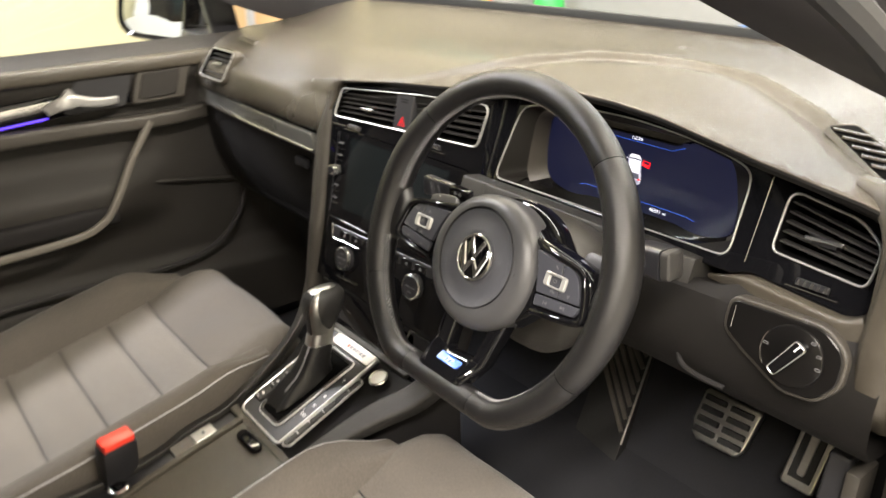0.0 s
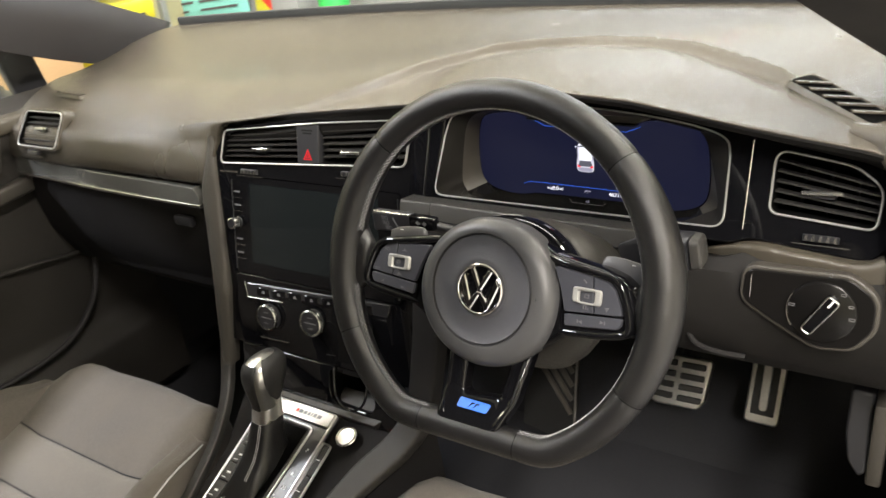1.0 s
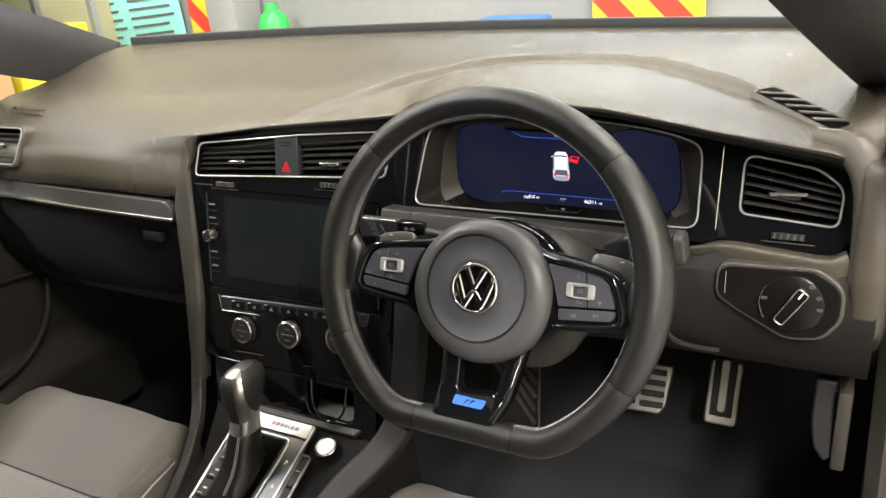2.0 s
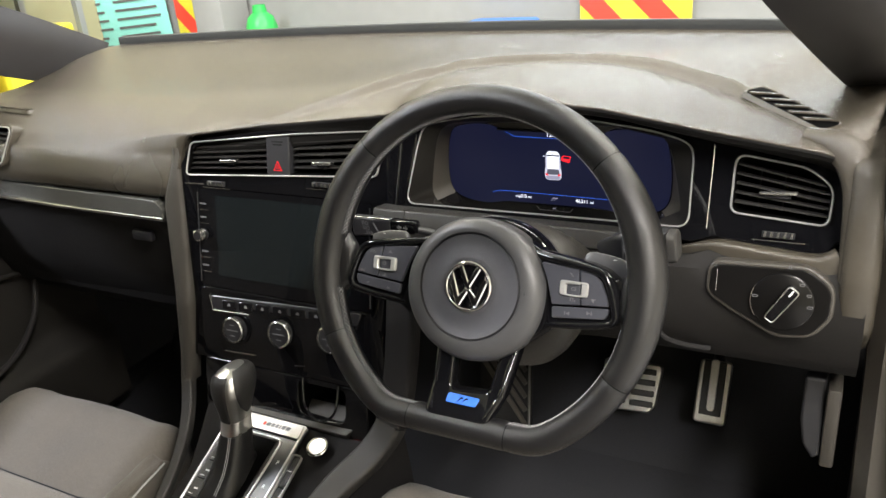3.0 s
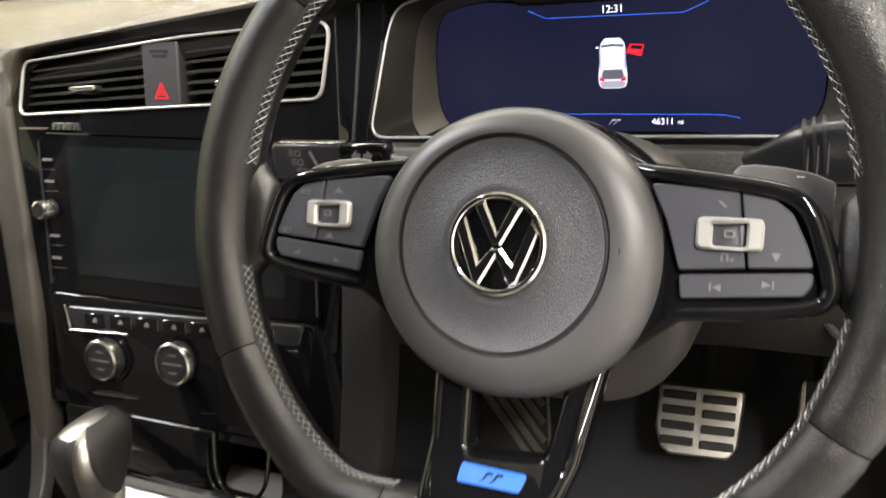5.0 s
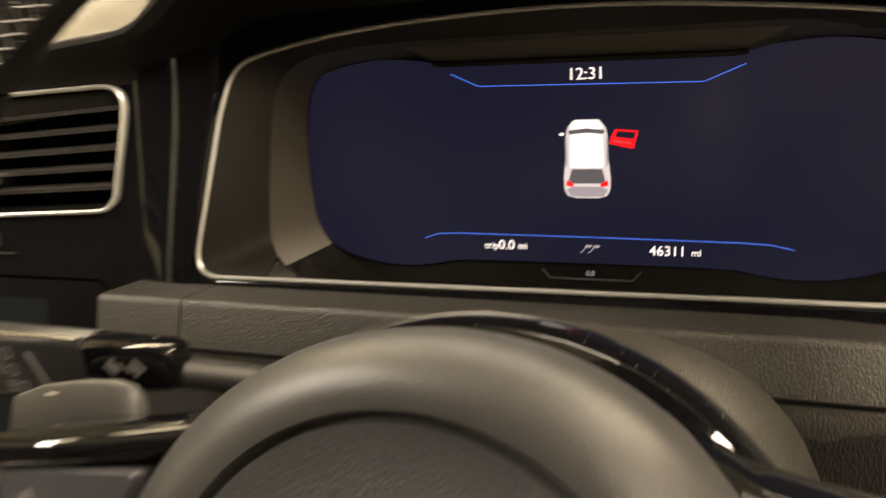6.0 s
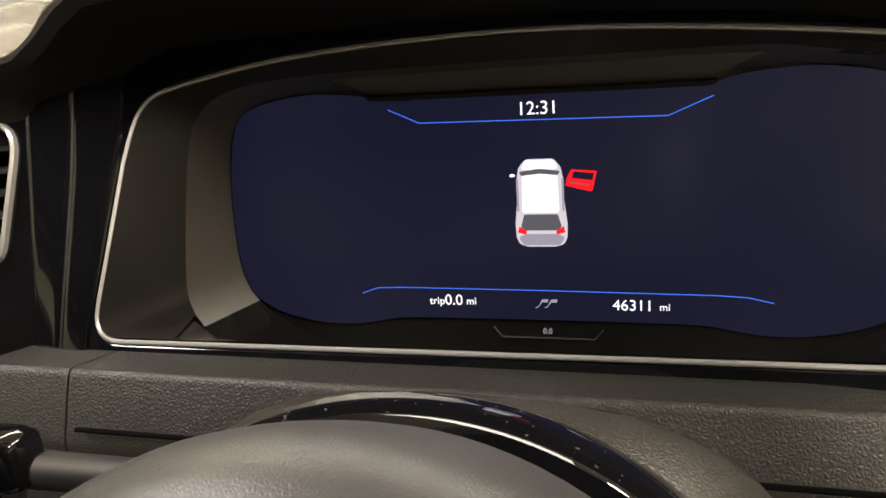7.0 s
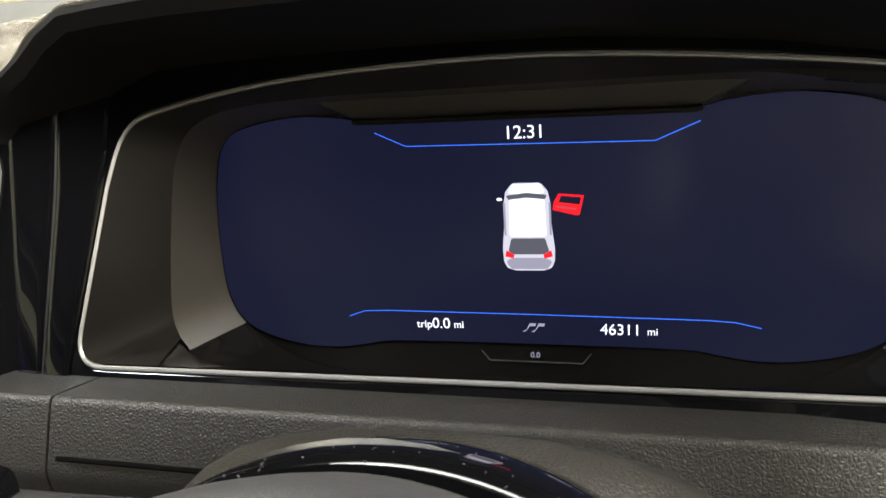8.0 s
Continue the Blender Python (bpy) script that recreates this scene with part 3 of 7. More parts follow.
def dashboard():
    d = thing("dashboard", (XC, 0.4, 0.8), "wide dark grey soft-touch dashboard under the windscreen", "dashboard")
    pads = []
    for lipped, xs in ((0, np.linspace(-0.665, -0.145, 78)), (1, np.concatenate([np.linspace(-0.145, -0.105, 30), np.linspace(-0.104, 0.690, 226)]))):
        rows = []
        for x in xs:
            yb, zb = brow(x)
            yw = screen_foot(x)
            row = [(XC + (x - XC) * 1.15, yw, 1.04)]
            for k in range(150):
                y = yw + (yb - yw) * k / 149
                row.append((XC + (x - XC) * (1 + 0.15 * ease(0.22, 0.62, y)), y, dash_height(x, y)))
            if lipped:  # a lip over the black panels
                # the lip turns down round the panel's corner
                top, rad = zb - 0.0055, 0.030
                u = min(max((-0.112 - x) / rad, 0.0), 1.0)
                zl = 0.985 + (top - 0.985) * math.sqrt(1 - u * u)
                for k in range(1, 6):
                    z = zb - 0.004 + (zl - zb + 0.004) * k / 5
                    yf = yb - 0.0008 * min(k / 2, 1)
                    if x < -0.09:
                        yf = min(yf, float(np.interp(z, (0.985, 0.998, 1.007), (0.152, 0.1575, 0.161))))
                    row.append((x, yf, z))
                row += [(x, yf + 0.0012, zl - 0.0014), (x, yf + 0.004, zl - 0.0022), (x, yf + 0.016, zl - 0.0026)]
            else:  # a full face before the passenger
                row += [(x, 0.161, 0.3 * row[-1][2] + 0.7 * 0.998), (x, 0.1575, 0.998), (x, 0.152, 0.985), (x, 0.147, 0.965), (x, 0.145, 0.948), (x, 0.150, 0.942), (x, 0.20, 0.940)]
            rows.append(row)
        pads.append(loft(rows))
    part("top_pad", join(*pads), "dash", d, angle=75)
    # side wall of the driver's end
    end = rounded([(0.168, 1.040), (0.158, 0.98), (0.151, 0.93), (0.155, 0.875), (0.190, 0.840), (0.26, 0.82), (0.6, 0.80), (0.66, 1.05), (0.3, 1.045)], [0.02, 0.03, 0.03, 0.03, 0.03, 0.02, 0.02, 0.02, 0.02], 5)
    part("end_cap", loft([[(x, 0.4 + (y - 0.4) * s, 0.94 + (z - 0.94) * s) for y, z in end] for x, s in ((0.664, 0.96), (0.666, 0.985), (0.671, 1.0), (0.688, 1.0), (0.695, 0.985), (0.698, 0.96))], True, True), "dash", d, angle=60)
    # frame that runs round the middle panel's corner and down its sides into the console
    for s in (-1, 1):
        line, size = side_line(s)
        k0 = 21 if s < 0 else 0
        part("side_frame", sweep(line[k0:SPLIT], rrect(-0.020, 0.020, -0.020, 0.008, 0.007, 4), up=(0, -0.8, 0.6), scale=size[k0:SPLIT]), "sideframe" if s < 0 else "lower", d, "dark grey frame beside the middle panel")
    lv = (0.690, 0.720, 0.75, 0.82, 0.89, 0.93, 0.948, 0.965, 0.985, 0.998, 1.012)
    rows = []
    for z in np.linspace(0.690, 1.012, 40):
        xl = float(np.interp(z, lv, (-0.151, -0.155, -0.159, -0.165, -0.172, -0.175, -0.172, -0.165, -0.160, -0.158, -0.156)))
        xr = float(np.interp(z, lv, (-0.132, -0.133, -0.1335, -0.135, -0.138, -0.140, -0.141, -0.1415, -0.142, -0.142, -0.142)))
        y = float(np.interp(z, lv, (0.0840, 0.0930, 0.1010, 0.1180, 0.1330, 0.1405, 0.1436, 0.1458, 0.1510, 0.1563, 0.1580)))
        rows.append([(xl, y + 0.03, z), (xl, y + 0.004, z), (xl + 0.002, y + 0.0012, z), (xl + 0.006, y, z), ((xl + xr) / 2, y - 0.001, z), (xr - 0.005, y, z), (xr - 0.0015, y + 0.0015, z), (xr, y + 0.005, z), (xr, y + 0.02, z)])
    part("side_frame", loft(rows), "sideframe", d, "dark grey frame beside the middle panel", angle=60)
    # passenger's trim strip: gloss panel with a chrome line under it
    shape = rounded([(-0.665, 0.9165), (-0.420, 0.9160), (-0.182, 0.9140), (-0.180, 0.925), (-0.192, 0.9375), (-0.42, 0.9400), (-0.665, 0.9430)], [0, 0, 0.002, 0.010, 0.012, 0, 0], 5)
    part("trim_strip", plate(shape, [], lambda u, v, k: Vector((u, 0.1425 - 0.10 * (0.94 - v) - k + 0.008 * ease(-0.35, -0.66, u), v)), 0.03, 0.001), "decor", d, "glossy grey trim strip")
    path = [(x, 0.1405 + 0.008 * ease(-0.35, -0.66, x), 0.9118 + 0.003 * ease(-0.18, -0.66, x)) for x in np.linspace(-0.66, -0.179, 20)]
    part("chrome_line", sweep(path, rrect(-0.008, 0.003, -0.0026, 0.0026, 0.0014, 3)), "chrome", d, "thin satin chrome line")
    # glove box and lower dash on the passenger's side
    rows = []
    for x in np.linspace(-0.665, -0.128, 24):
        rows.append([(x, y, z) for y, z in ((0.20, 0.925), (0.162, 0.918), (0.160, 0.88), (0.175, 0.80), (0.205, 0.735), (0.24, 0.70), (0.34, 0.69), (0.55, 0.70))])
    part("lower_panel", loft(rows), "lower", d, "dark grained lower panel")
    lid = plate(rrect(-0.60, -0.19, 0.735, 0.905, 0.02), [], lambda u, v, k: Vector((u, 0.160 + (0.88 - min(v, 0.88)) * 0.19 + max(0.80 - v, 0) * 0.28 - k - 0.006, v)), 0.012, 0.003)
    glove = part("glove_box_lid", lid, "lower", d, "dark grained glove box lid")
    part("handle", box(-0.265, -0.225, 0.150, 0.160, 0.868, 0.884, 0.004), "satin", glove, "small black catch")
    # knee panel on the driver's side
    rows = []
    for x in np.linspace(0.165, 0.690, 30):
        b = 0.012 * math.exp(-((x - 0.36) / 0.16) ** 2)
        low = 0.815 - 0.03 * ease(0.45, 0.25, x) if x < 0.45 else 0.815
        lip = 0.018 * ease(0.17, 0.20, x) * (1 - ease(0.52, 0.545, x))
        rows.append([(x, y, z) for y, z in ((0.24, 0.943 - 1.6 * lip), (0.185, 0.944 - lip), (0.168, 0.940 - 0.5 * lip), (0.158 - b, 0.925), (0.152 - b, 0.88), (0.158, 0.84), (0.172, low + 0.006), (0.20, low), (0.30, low - 0.005), (0.56, low + 0.01))])
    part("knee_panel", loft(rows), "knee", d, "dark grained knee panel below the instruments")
    groove = smooth_path([(0.500, 0.158, 0.852), (0.510, 0.152, 0.843), (0.53, 0.1525, 0.838), (0.555, 0.158, 0.835)], 5)
    part("tray_lip", tube(groove, 0.003), "lower", d)
    # black lining under the hood, from the black panels up to the brow
    rows = []
    for x in np.linspace(-0.135, 0.675, 60):
        yb, zb = brow(x)
        yf = bend(face_mid(x + 0.10 * max(x, 0), zb - 0.03), True).y if x < 0.17 else 0.197 + 0.35 * (zb - 1.03)
        rows.append([(x, yb - 0.0010, zb - 0.0056), (x, yb - 0.0012, zb - 0.0075), (x, yb + 0.002, zb - 0.0125), (x, (yb + yf) / 2 + 0.004, zb - 0.0185), (x, yf + 0.003, zb - 0.027), (x, yf + 0.006, zb - 0.036)])
    BEND["mode"] = ""
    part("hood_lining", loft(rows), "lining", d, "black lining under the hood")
    BEND["mode"] = "pad"
    # windscreen side outlets on top
    for s, ax, ay, bx, by in ((-1, -0.512, 0.224, -0.600, 0.232), (1, 0.566, 0.270, 0.644, 0.222)):
        a, b = Vector((ax, ay, 0)), Vector((bx, by, 0))
        along = (b - a).normalized()
        across = Vector((-along.y, along.x, 0)) * s * (1.25 if s > 0 else 1.0)

        ln = (b - a).length

        def lay(p, k=0.0):
            s = (p - a).dot(along) / ln
            return Vector((p.x, p.y, dash_height(ax, ay) * (1 - s) + dash_height(bx, by) * s + (0.0002 if ax > 0 else -0.0022) + k))
        ring = [lay(a + along * u + across * v, 0.002) for u, v in rrect(0, ln, -0.013, 0.013, 0.005, 4)]
        vent = part("side_outlet", loft([[p + Vector((0, 0, k)) for p in r] for k, r in ((-0.0030, [lay(a + along * u + across * v, 0) for u, v in rrect(-0.003, ln + 0.003, -0.0155, 0.0155, 0.008, 4)]), (0.0002, ring), (0.0002, [lay(a + along * u + across * v, 0) for u, v in rrect(0.003, ln - 0.003, -0.010, 0.010, 0.004, 4)]))], True), "dash", d, "slotted demister outlet rim")
        # black sheet on the pad in place of the slots' shaded depth
        part("outlet_shade", loft([[lay(a + along * u + across * v, 0.0016) for u, v in rrect(0.001, ln - 0.001, -0.0115, 0.0115, 0.005, 4)], [lay(a + along * u + across * v, 0.0014) for u, v in rrect(0.03, ln - 0.03, -0.003, 0.003, 0.002, 4)]], True, True), "void", vent)
        for k in range(1, 6):
            c = a + along * (ln * k / 6)
            bar = sweep([lay(c - across * 0.011 - along * 0.008, 0.0026), lay(c + across * 0.011 + along * 0.008, 0.0026)], rrect(-0.0036, 0.0036, -0.001, 0.001, 0.0006, 2))
            part("outlet_bar", bar, "dash", vent)
    return d


def face_mid(x, z, k=0.0):
    """A place on the middle black panel, k metres proud of it."""
    return Vector((x, 0.158 + 0.2 * (z - 1.0) - k * 0.98, z + k * 0.196))


def face_drv(x, z, k=0.0):
    """A place on the instrument panel, k metres proud of it."""
    return Vector((x, 0.197 + 0.35 * (z - 1.0) - k * 0.944, z + k * 0.33))


def face_pass(x, z, k=0.0):
    return Vector((x, 0.148 + 0.5 * (z - 0.985) - k * 0.96, z + k * 0.28))


def face_lights(x, z, k=0.0):
    return Vector((x, 0.150 + 0.15 * (z - 0.915) - k * 0.99, z + k * 0.15))


def on_face(face, x, z, k=0.0, spin=0.0):
    """A pose on a face: local x along the car's width, local y up the face, local z out of it."""
    o = face(x, z, k)
    up = (face(x, z + 0.01, k) - o).normalized()
    out = Vector((1, 0, 0)).cross(up).normalized()
    m = Matrix((Vector((1, 0, 0)), up, out)).transposed().to_4x4()
    m.translation = o
    return m @ Matrix.Rotation(radians(spin), 4, "Z")


windscreen()
BEND["mode"] = "pad"
dashboard()
BEND["mode"] = ""


def air_vent(name, face, outline, split, label, group, knobs):
    """An outlet: chrome ring, dark duct behind it, slats and a thumb tab."""
    zs, xs = [p[1] for p in outline], [p[0] for p in outline]
    cx, cz = (min(xs) + max(xs)) / 2, (min(zs) + max(zs)) / 2
    o = face(cx, min(zs))
    v = thing(name, tuple(o), label, "air vent", group)
    ring = plate(outline, [offset(outline, 0.0019)], lambda a, b, k: face(a, b, k + 0.0030), 0.006, 0.0008)
    part("chrome_ring", ring, "silver", v, "thin satin chrome surround")
    inner = offset(outline, 0.0025)
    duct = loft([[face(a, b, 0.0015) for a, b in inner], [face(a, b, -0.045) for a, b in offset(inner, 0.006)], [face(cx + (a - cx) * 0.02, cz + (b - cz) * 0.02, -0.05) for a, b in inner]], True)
    # the shade inside the duct is in its near-black colour
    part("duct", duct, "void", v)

    def edges(x):
        hit = []
        for (a, b), (c, e) in zip(inner, inner[1:] + inner[:1]):
            if (a - x) * (c - x) < 0:
                hit.append(b + (e - b) * (x - a) / (c - a))
        return (min(hit), max(hit)) if len(hit) > 1 else (9, -9)
    xa, xb = min(xs) + 0.2 * (max(xs) - min(xs)), max(xs) - 0.2 * (max(xs) - min(xs))
    (la, ha), (lb, hb) = edges(xa), edges(xb)
    n = 5

    def level(i, x):
        s = (x - xa) / (xb - xa)
        return (la + (ha - la) * i / (n + 1)) * (1 - s) + (lb + (hb - lb) * i / (n + 1)) * s
    for i in range(1, n + 1):
        grid = [x for x in np.linspace(min(xs) + 0.001, max(xs) - 0.001, 120) if edges(x)[0] < level(i, x) - 0.001 and level(i, x) + 0.001 < edges(x)[1]]
        runs = [grid] if not split else [[x for x in grid if x < split[0] - 0.001], [x for x in grid if x > split[1] + 0.001]]
        for run in runs:
            blade = loft([[face(x, level(i, x) + 0.0020, -0.022), face(x, level(i, x) + 0.0028, -0.012), face(x, level(i, x) + 0.0008, -0.0032), face(x, level(i, x) - 0.0008, -0.0038), face(x, level(i, x) + 0.0008, -0.018)] for x in (run[0], run[-1])], True, True)
            part("slat", blade, "frame", v)
    for k in range(1, 9 if split else 4):
        x = min(xs) + (max(xs) - min(xs)) * k / (9 if split else 4)
        if split and split[0] - 0.004 < x < split[1] + 0.004:
            continue
        lo, hi = edges(x)
        part("vane", loft([[face(x + dx, z, -0.024) for dx in (-0.0008, 0.0008)] + [face(x + dx, z, -0.040) for dx in (0.0008, -0.0008)] for z in (lo + 0.002, hi - 0.002)], True, True), "lower", v)
    for x, z, w in knobs:
        tab = plate(rrect(x - w / 2, x + w / 2, z - 0.0018, z + 0.0018, 0.0012, 3), [], lambda a, b, k: face(a, b + 0.05 * (a - x), k + 0.004), 0.008, 0.0008)
        t = part("thumb_tab", tab, "satinmetal", v, "chrome thumb tab")
        part("tab_body", plate(rrect(x - w / 2 + 0.006, x + w / 2 - 0.006, z - 0.0045, z + 0.0022, 0.001, 2), [], lambda a, b, k: face(a, b, k + 0.000), 0.014), "satin", t)
    return v


def thumb_wheel(face, x, z, group):
    w = thing("vent_thumbwheel", tuple(face(x, z - 0.004)), "ribbed thumbwheel with chrome lines below an air vent", "thumbwheel", group)
    part("cap", plate(rrect(x - 0.015, x + 0.015, z - 0.0030, z + 0.0030, 0.001, 2), [], lambda a, b, k: face(a, b, k + 0.003), 0.006, 0.001), "satin", w)
    for k in range(5):
        xx = x - 0.012 + 0.006 * k
        part("rib", plate([(xx - 0.0014, z - 0.0025), (xx + 0.0010, z - 0.0025), (xx + 0.0018, z + 0.0025), (xx - 0.0006, z + 0.0025)], [], lambda a, b, k: face(a, b, k + 0.0042), 0.003), "chrome", w)
    part("line", plate([(x - 0.024, z - 0.0062), (x + 0.024, z - 0.0062), (x + 0.024, z - 0.0054), (x - 0.024, z - 0.0054)], [], lambda a, b, k: face(a, b, k + 0.0012), 0.002), "chrome", w)


VENT_MID = rounded([(-0.132, 0.976), (0.1735, 0.992), (0.1845, 1.047), (0.05, 1.038), (-0.120, 1.021)], [0.008, 0.012, 0.012, 0.3, 0.012], 6)
VENT_RIGHT = rounded([(0.561, 0.974), (0.651, 0.968), (0.653, 1.004), (0.628, 1.021), (0.561, 1.031)], [0.010, 0.010, 0.020, 0.040, 0.012], 6)
VENT_LEFT = rounded([(-0.622, 0.970), (-0.508, 0.971), (-0.498, 1.025), (-0.602, 1.024)], [0.010, 0.010, 0.010, 0.012], 6)
ARCH = [(p.x, p.y) for p in smooth_path([(0.5225, 1.020, 0), (0.5180, 1.0345, 0), (0.500, 1.0430, 0), (0.455, 1.0512, 0), (0.37, 1.0582, 0), (0.285, 1.0562, 0), (0.228, 1.0482, 0), (0.2095, 1.0400, 0), (0.2025, 1.020, 0)], 5)]
CLUSTER = rounded([(0.1925, 0.954), (0.524, 0.956), (0.5225, 1.018), (0.2024, 1.018)], [0.012, 0.014, 0, 0], 6)[:14] + ARCH


def black_panels():
    BEND["mode"] = "panel"
    top = [(x, brow(x)[1] - 0.013) for x in np.linspace(0.187, -0.134, 14)]
    shape = [(XC - 0.152, 0.726), (XC + 0.153, 0.726), (XC + 0.155, 0.80), (0.187, 0.93)] + [q for q in top if q[0] > -0.10] + [(-0.128, 1.008), (-0.141, 0.99)]
    shape = [(XC - 0.160, 0.726)] + shape[1:]
    p = thing("middle_panel", (XC, 0.10, 0.66), "piano black middle panel that carries vents and screen", "panel")
    screen_hole = rrect(-0.113, 0.166, 0.829, 0.962, 0.006)
    part("face", plate(shape, [offset(VENT_MID, 0.002), screen_hole], face_mid, 0.02, 0.0008), "gloss", p)
    BEND["mode"] = ""
    # gloss returns between the middle panel and the instruments: two flush pieces with a thin joint
    def across(z, t):
        a = bend(face_mid(0.1855, z, 0.0012), True)
        b = face_drv(0.1915 + 0.155 * min(max(z - 0.956, 0.0), 0.066), z, 0.0014)
        return a.lerp(b, t) + Vector((0, -0.0012 * math.sin(math.pi * t), 0))
    for t0, t1 in ((0.0, 0.488), (0.512, 1.0)):
        rows = [[across(z, t0 + (t1 - t0) * k / 12) + Vector((0, 0.0010 * abs(2 * k / 12 - 1) ** 12, 0)) for k in range(13)] for z in np.linspace(0.936, 1.054, 24)]
        part("side_return", loft(rows), "gloss", p, "piano black return beside the instruments", angle=70)
    part("return_joint", tube([across(z, 0.5) + Vector((0, 0.0012, 0)) for z in np.linspace(0.936, 1.052, 8)], 0.0006, n=6, up=(1, 0, 0)), "matt", p)
    top = [(x, brow(x)[1] - 0.022) for x in np.linspace(0.672, 0.1895, 24)]
    shape = [(0.1895, 0.944), (0.53, 0.944), (0.548, 0.950), (0.648, 0.942), (0.668, 0.962)] + top
    q = part("instrument_surround", plate(shape, [offset(CLUSTER, 0.001), offset(VENT_RIGHT, 0.001)], face_drv, 0.02, 0.002), "gloss", bpy.data.objects["dashboard"], "piano black panel round the instruments and outer vent")
    part("chrome_bead", tube([face_drv(0.541, z, 0.0) for z in (0.958, 0.99, 1.025, 1.036)], 0.00038, n=6, up=(1, 0, 0)), "chrome", q, "thin chrome bead")
    # grey frame along the lower edge of the outer end
    line = smooth_path([(0.505, 0.186, 0.930), (0.53, 0.180, 0.935), (0.56, 0.173, 0.9395), (0.60, 0.170, 0.9375), (0.645, 0.168, 0.936), (0.664, 0.170, 0.944)], 6)
    girth = [0.25 + 0.75 * ease(0, 12, i) for i in range(len(line))]
    part("lower_frame", sweep(line, rrect(-0.010, 0.012, -0.009, 0.007, 0.005, 4), up=(0, -1, 0), scale=girth), "dash", q, "grey rim", angle=60)
    # the outer end of the dash: a band that rolls down round the panel and the light switch
    line = smooth_path([(0.668, 0.172, 0.850), (0.671, 0.165, 0.880), (0.672, 0.163, 0.92), (0.672, 0.168, 0.96), (0.670, 0.173, 1.0), (0.665, 0.178, 1.022), (0.655, 0.184, 1.038), (0.640, 0.190, 1.046), (0.620, 0.197, 1.050)], 6)
    girth = [min(0.3 + 0.7 * ease(0, 12, i), 1 - 0.5 * ease(len(line) - 14, len(line) - 1, i)) for i in range(len(line))]
    band = [(-0.010, -0.012), (-0.0105, 0.0), (-0.0085, 0.0048), (-0.004, 0.0068), (0.003, 0.0072), (0.010, 0.0058), (0.016, 0.002), (0.020, -0.005), (0.021, -0.014)]
    part("end_band", sweep(line, band, up=(0, -1, 0), scale=girth), "dash", q, "rounded grey end of the dash", angle=75)


black_panels()
BEND["mode"] = "panel"
air_vent("centre_air_vent", face_mid, VENT_MID, (0.008, 0.045), "wide twin air vent with chrome surround and black slats", "dashboard air vents", ((-0.055, 0.999, 0.028), (0.094, 1.004, 0.028)))
BEND["mode"] = ""
air_vent("outer_air_vent", face_drv, VENT_RIGHT, None, "outer air vent with chrome surround beside the instruments", "dashboard air vents", ((0.604, 0.9955, 0.034),))
BEND["mode"] = "pad"
air_vent("outer_air_vent", face_pass, VENT_LEFT, None, "outer air vent with chrome surround on the passenger's side", "dashboard air vents", ((-0.555, 0.999, 0.034),))
part("bezel", plate(offset(VENT_LEFT, -0.0035), [offset(VENT_LEFT, 0.001)], lambda a, b, k: face_pass(a, b, k + 0.0015), 0.02, 0.002), "dash", bpy.data.objects["outer_air_vent.001"], "grey vent surround")
for f, x, z in ((face_mid, -0.078, 0.9685), (face_mid, 0.094, 0.9785), (face_drv, 0.608, 0.9575), (face_pass, -0.570, 0.963)):
    BEND["mode"] = "panel" if f is face_mid else "pad" if f is face_pass else ""
    thumb_wheel(f, x, z, "vent thumbwheels")
BEND["mode"] = "panel"


def hazard_switch():
    h = thing("hazard_switch", tuple(face_mid(0.022, 0.98)), "black hazard switch with a lit red triangle", "switch")
    part("cap", plate(rrect(0.0085, 0.0445, 0.9855, 1.0345, 0.002, 3), [], lambda a, b, k: face_mid(a, b, k + 0.0012), 0.02, 0.0012), "matt", h)
    c, z0 = 0.0268, 0.9915
    tri = [(c - 0.0068, z0), (c + 0.0068, z0), (c, z0 + 0.0125)]
    part("triangle", plate(tri, [offset(tri, 0.0009)], lambda a, b, k: face_mid(a, b, k + 0.0018), 0.0006), "hazardred", h, "lit red triangle", smooth=False)
    tri = offset(tri, 0.0024)
    part("inner_triangle", plate(tri, [offset(tri, 0.0006)], lambda a, b, k: face_mid(a, b, k + 0.0018), 0.0006), "hazardred", h, smooth=False)
    part("line", plate([(c - 0.008, z0 - 0.0045), (c + 0.008, z0 - 0.0045), (c + 0.008, z0 - 0.0038), (c - 0.008, z0 - 0.0038)], [], lambda a, b, k: face_mid(a, b, k + 0.0018), 0.0006), "chrome", h, smooth=False)
    for k in range(2):
        part("label_bar", plate([(c - 0.009 + 0.002 * k, 1.026 - 0.0035 * k), (c + 0.009 - 0.002 * k, 1.026 - 0.0035 * k), (c + 0.009 - 0.002 * k, 1.028 - 0.0035 * k), (c - 0.009 + 0.002 * k, 1.028 - 0.0035 * k)], [], lambda a, b, k2: face_mid(a, b, k2 + 0.0016), 0.0004), "lower", h, smooth=False)


hazard_switch()


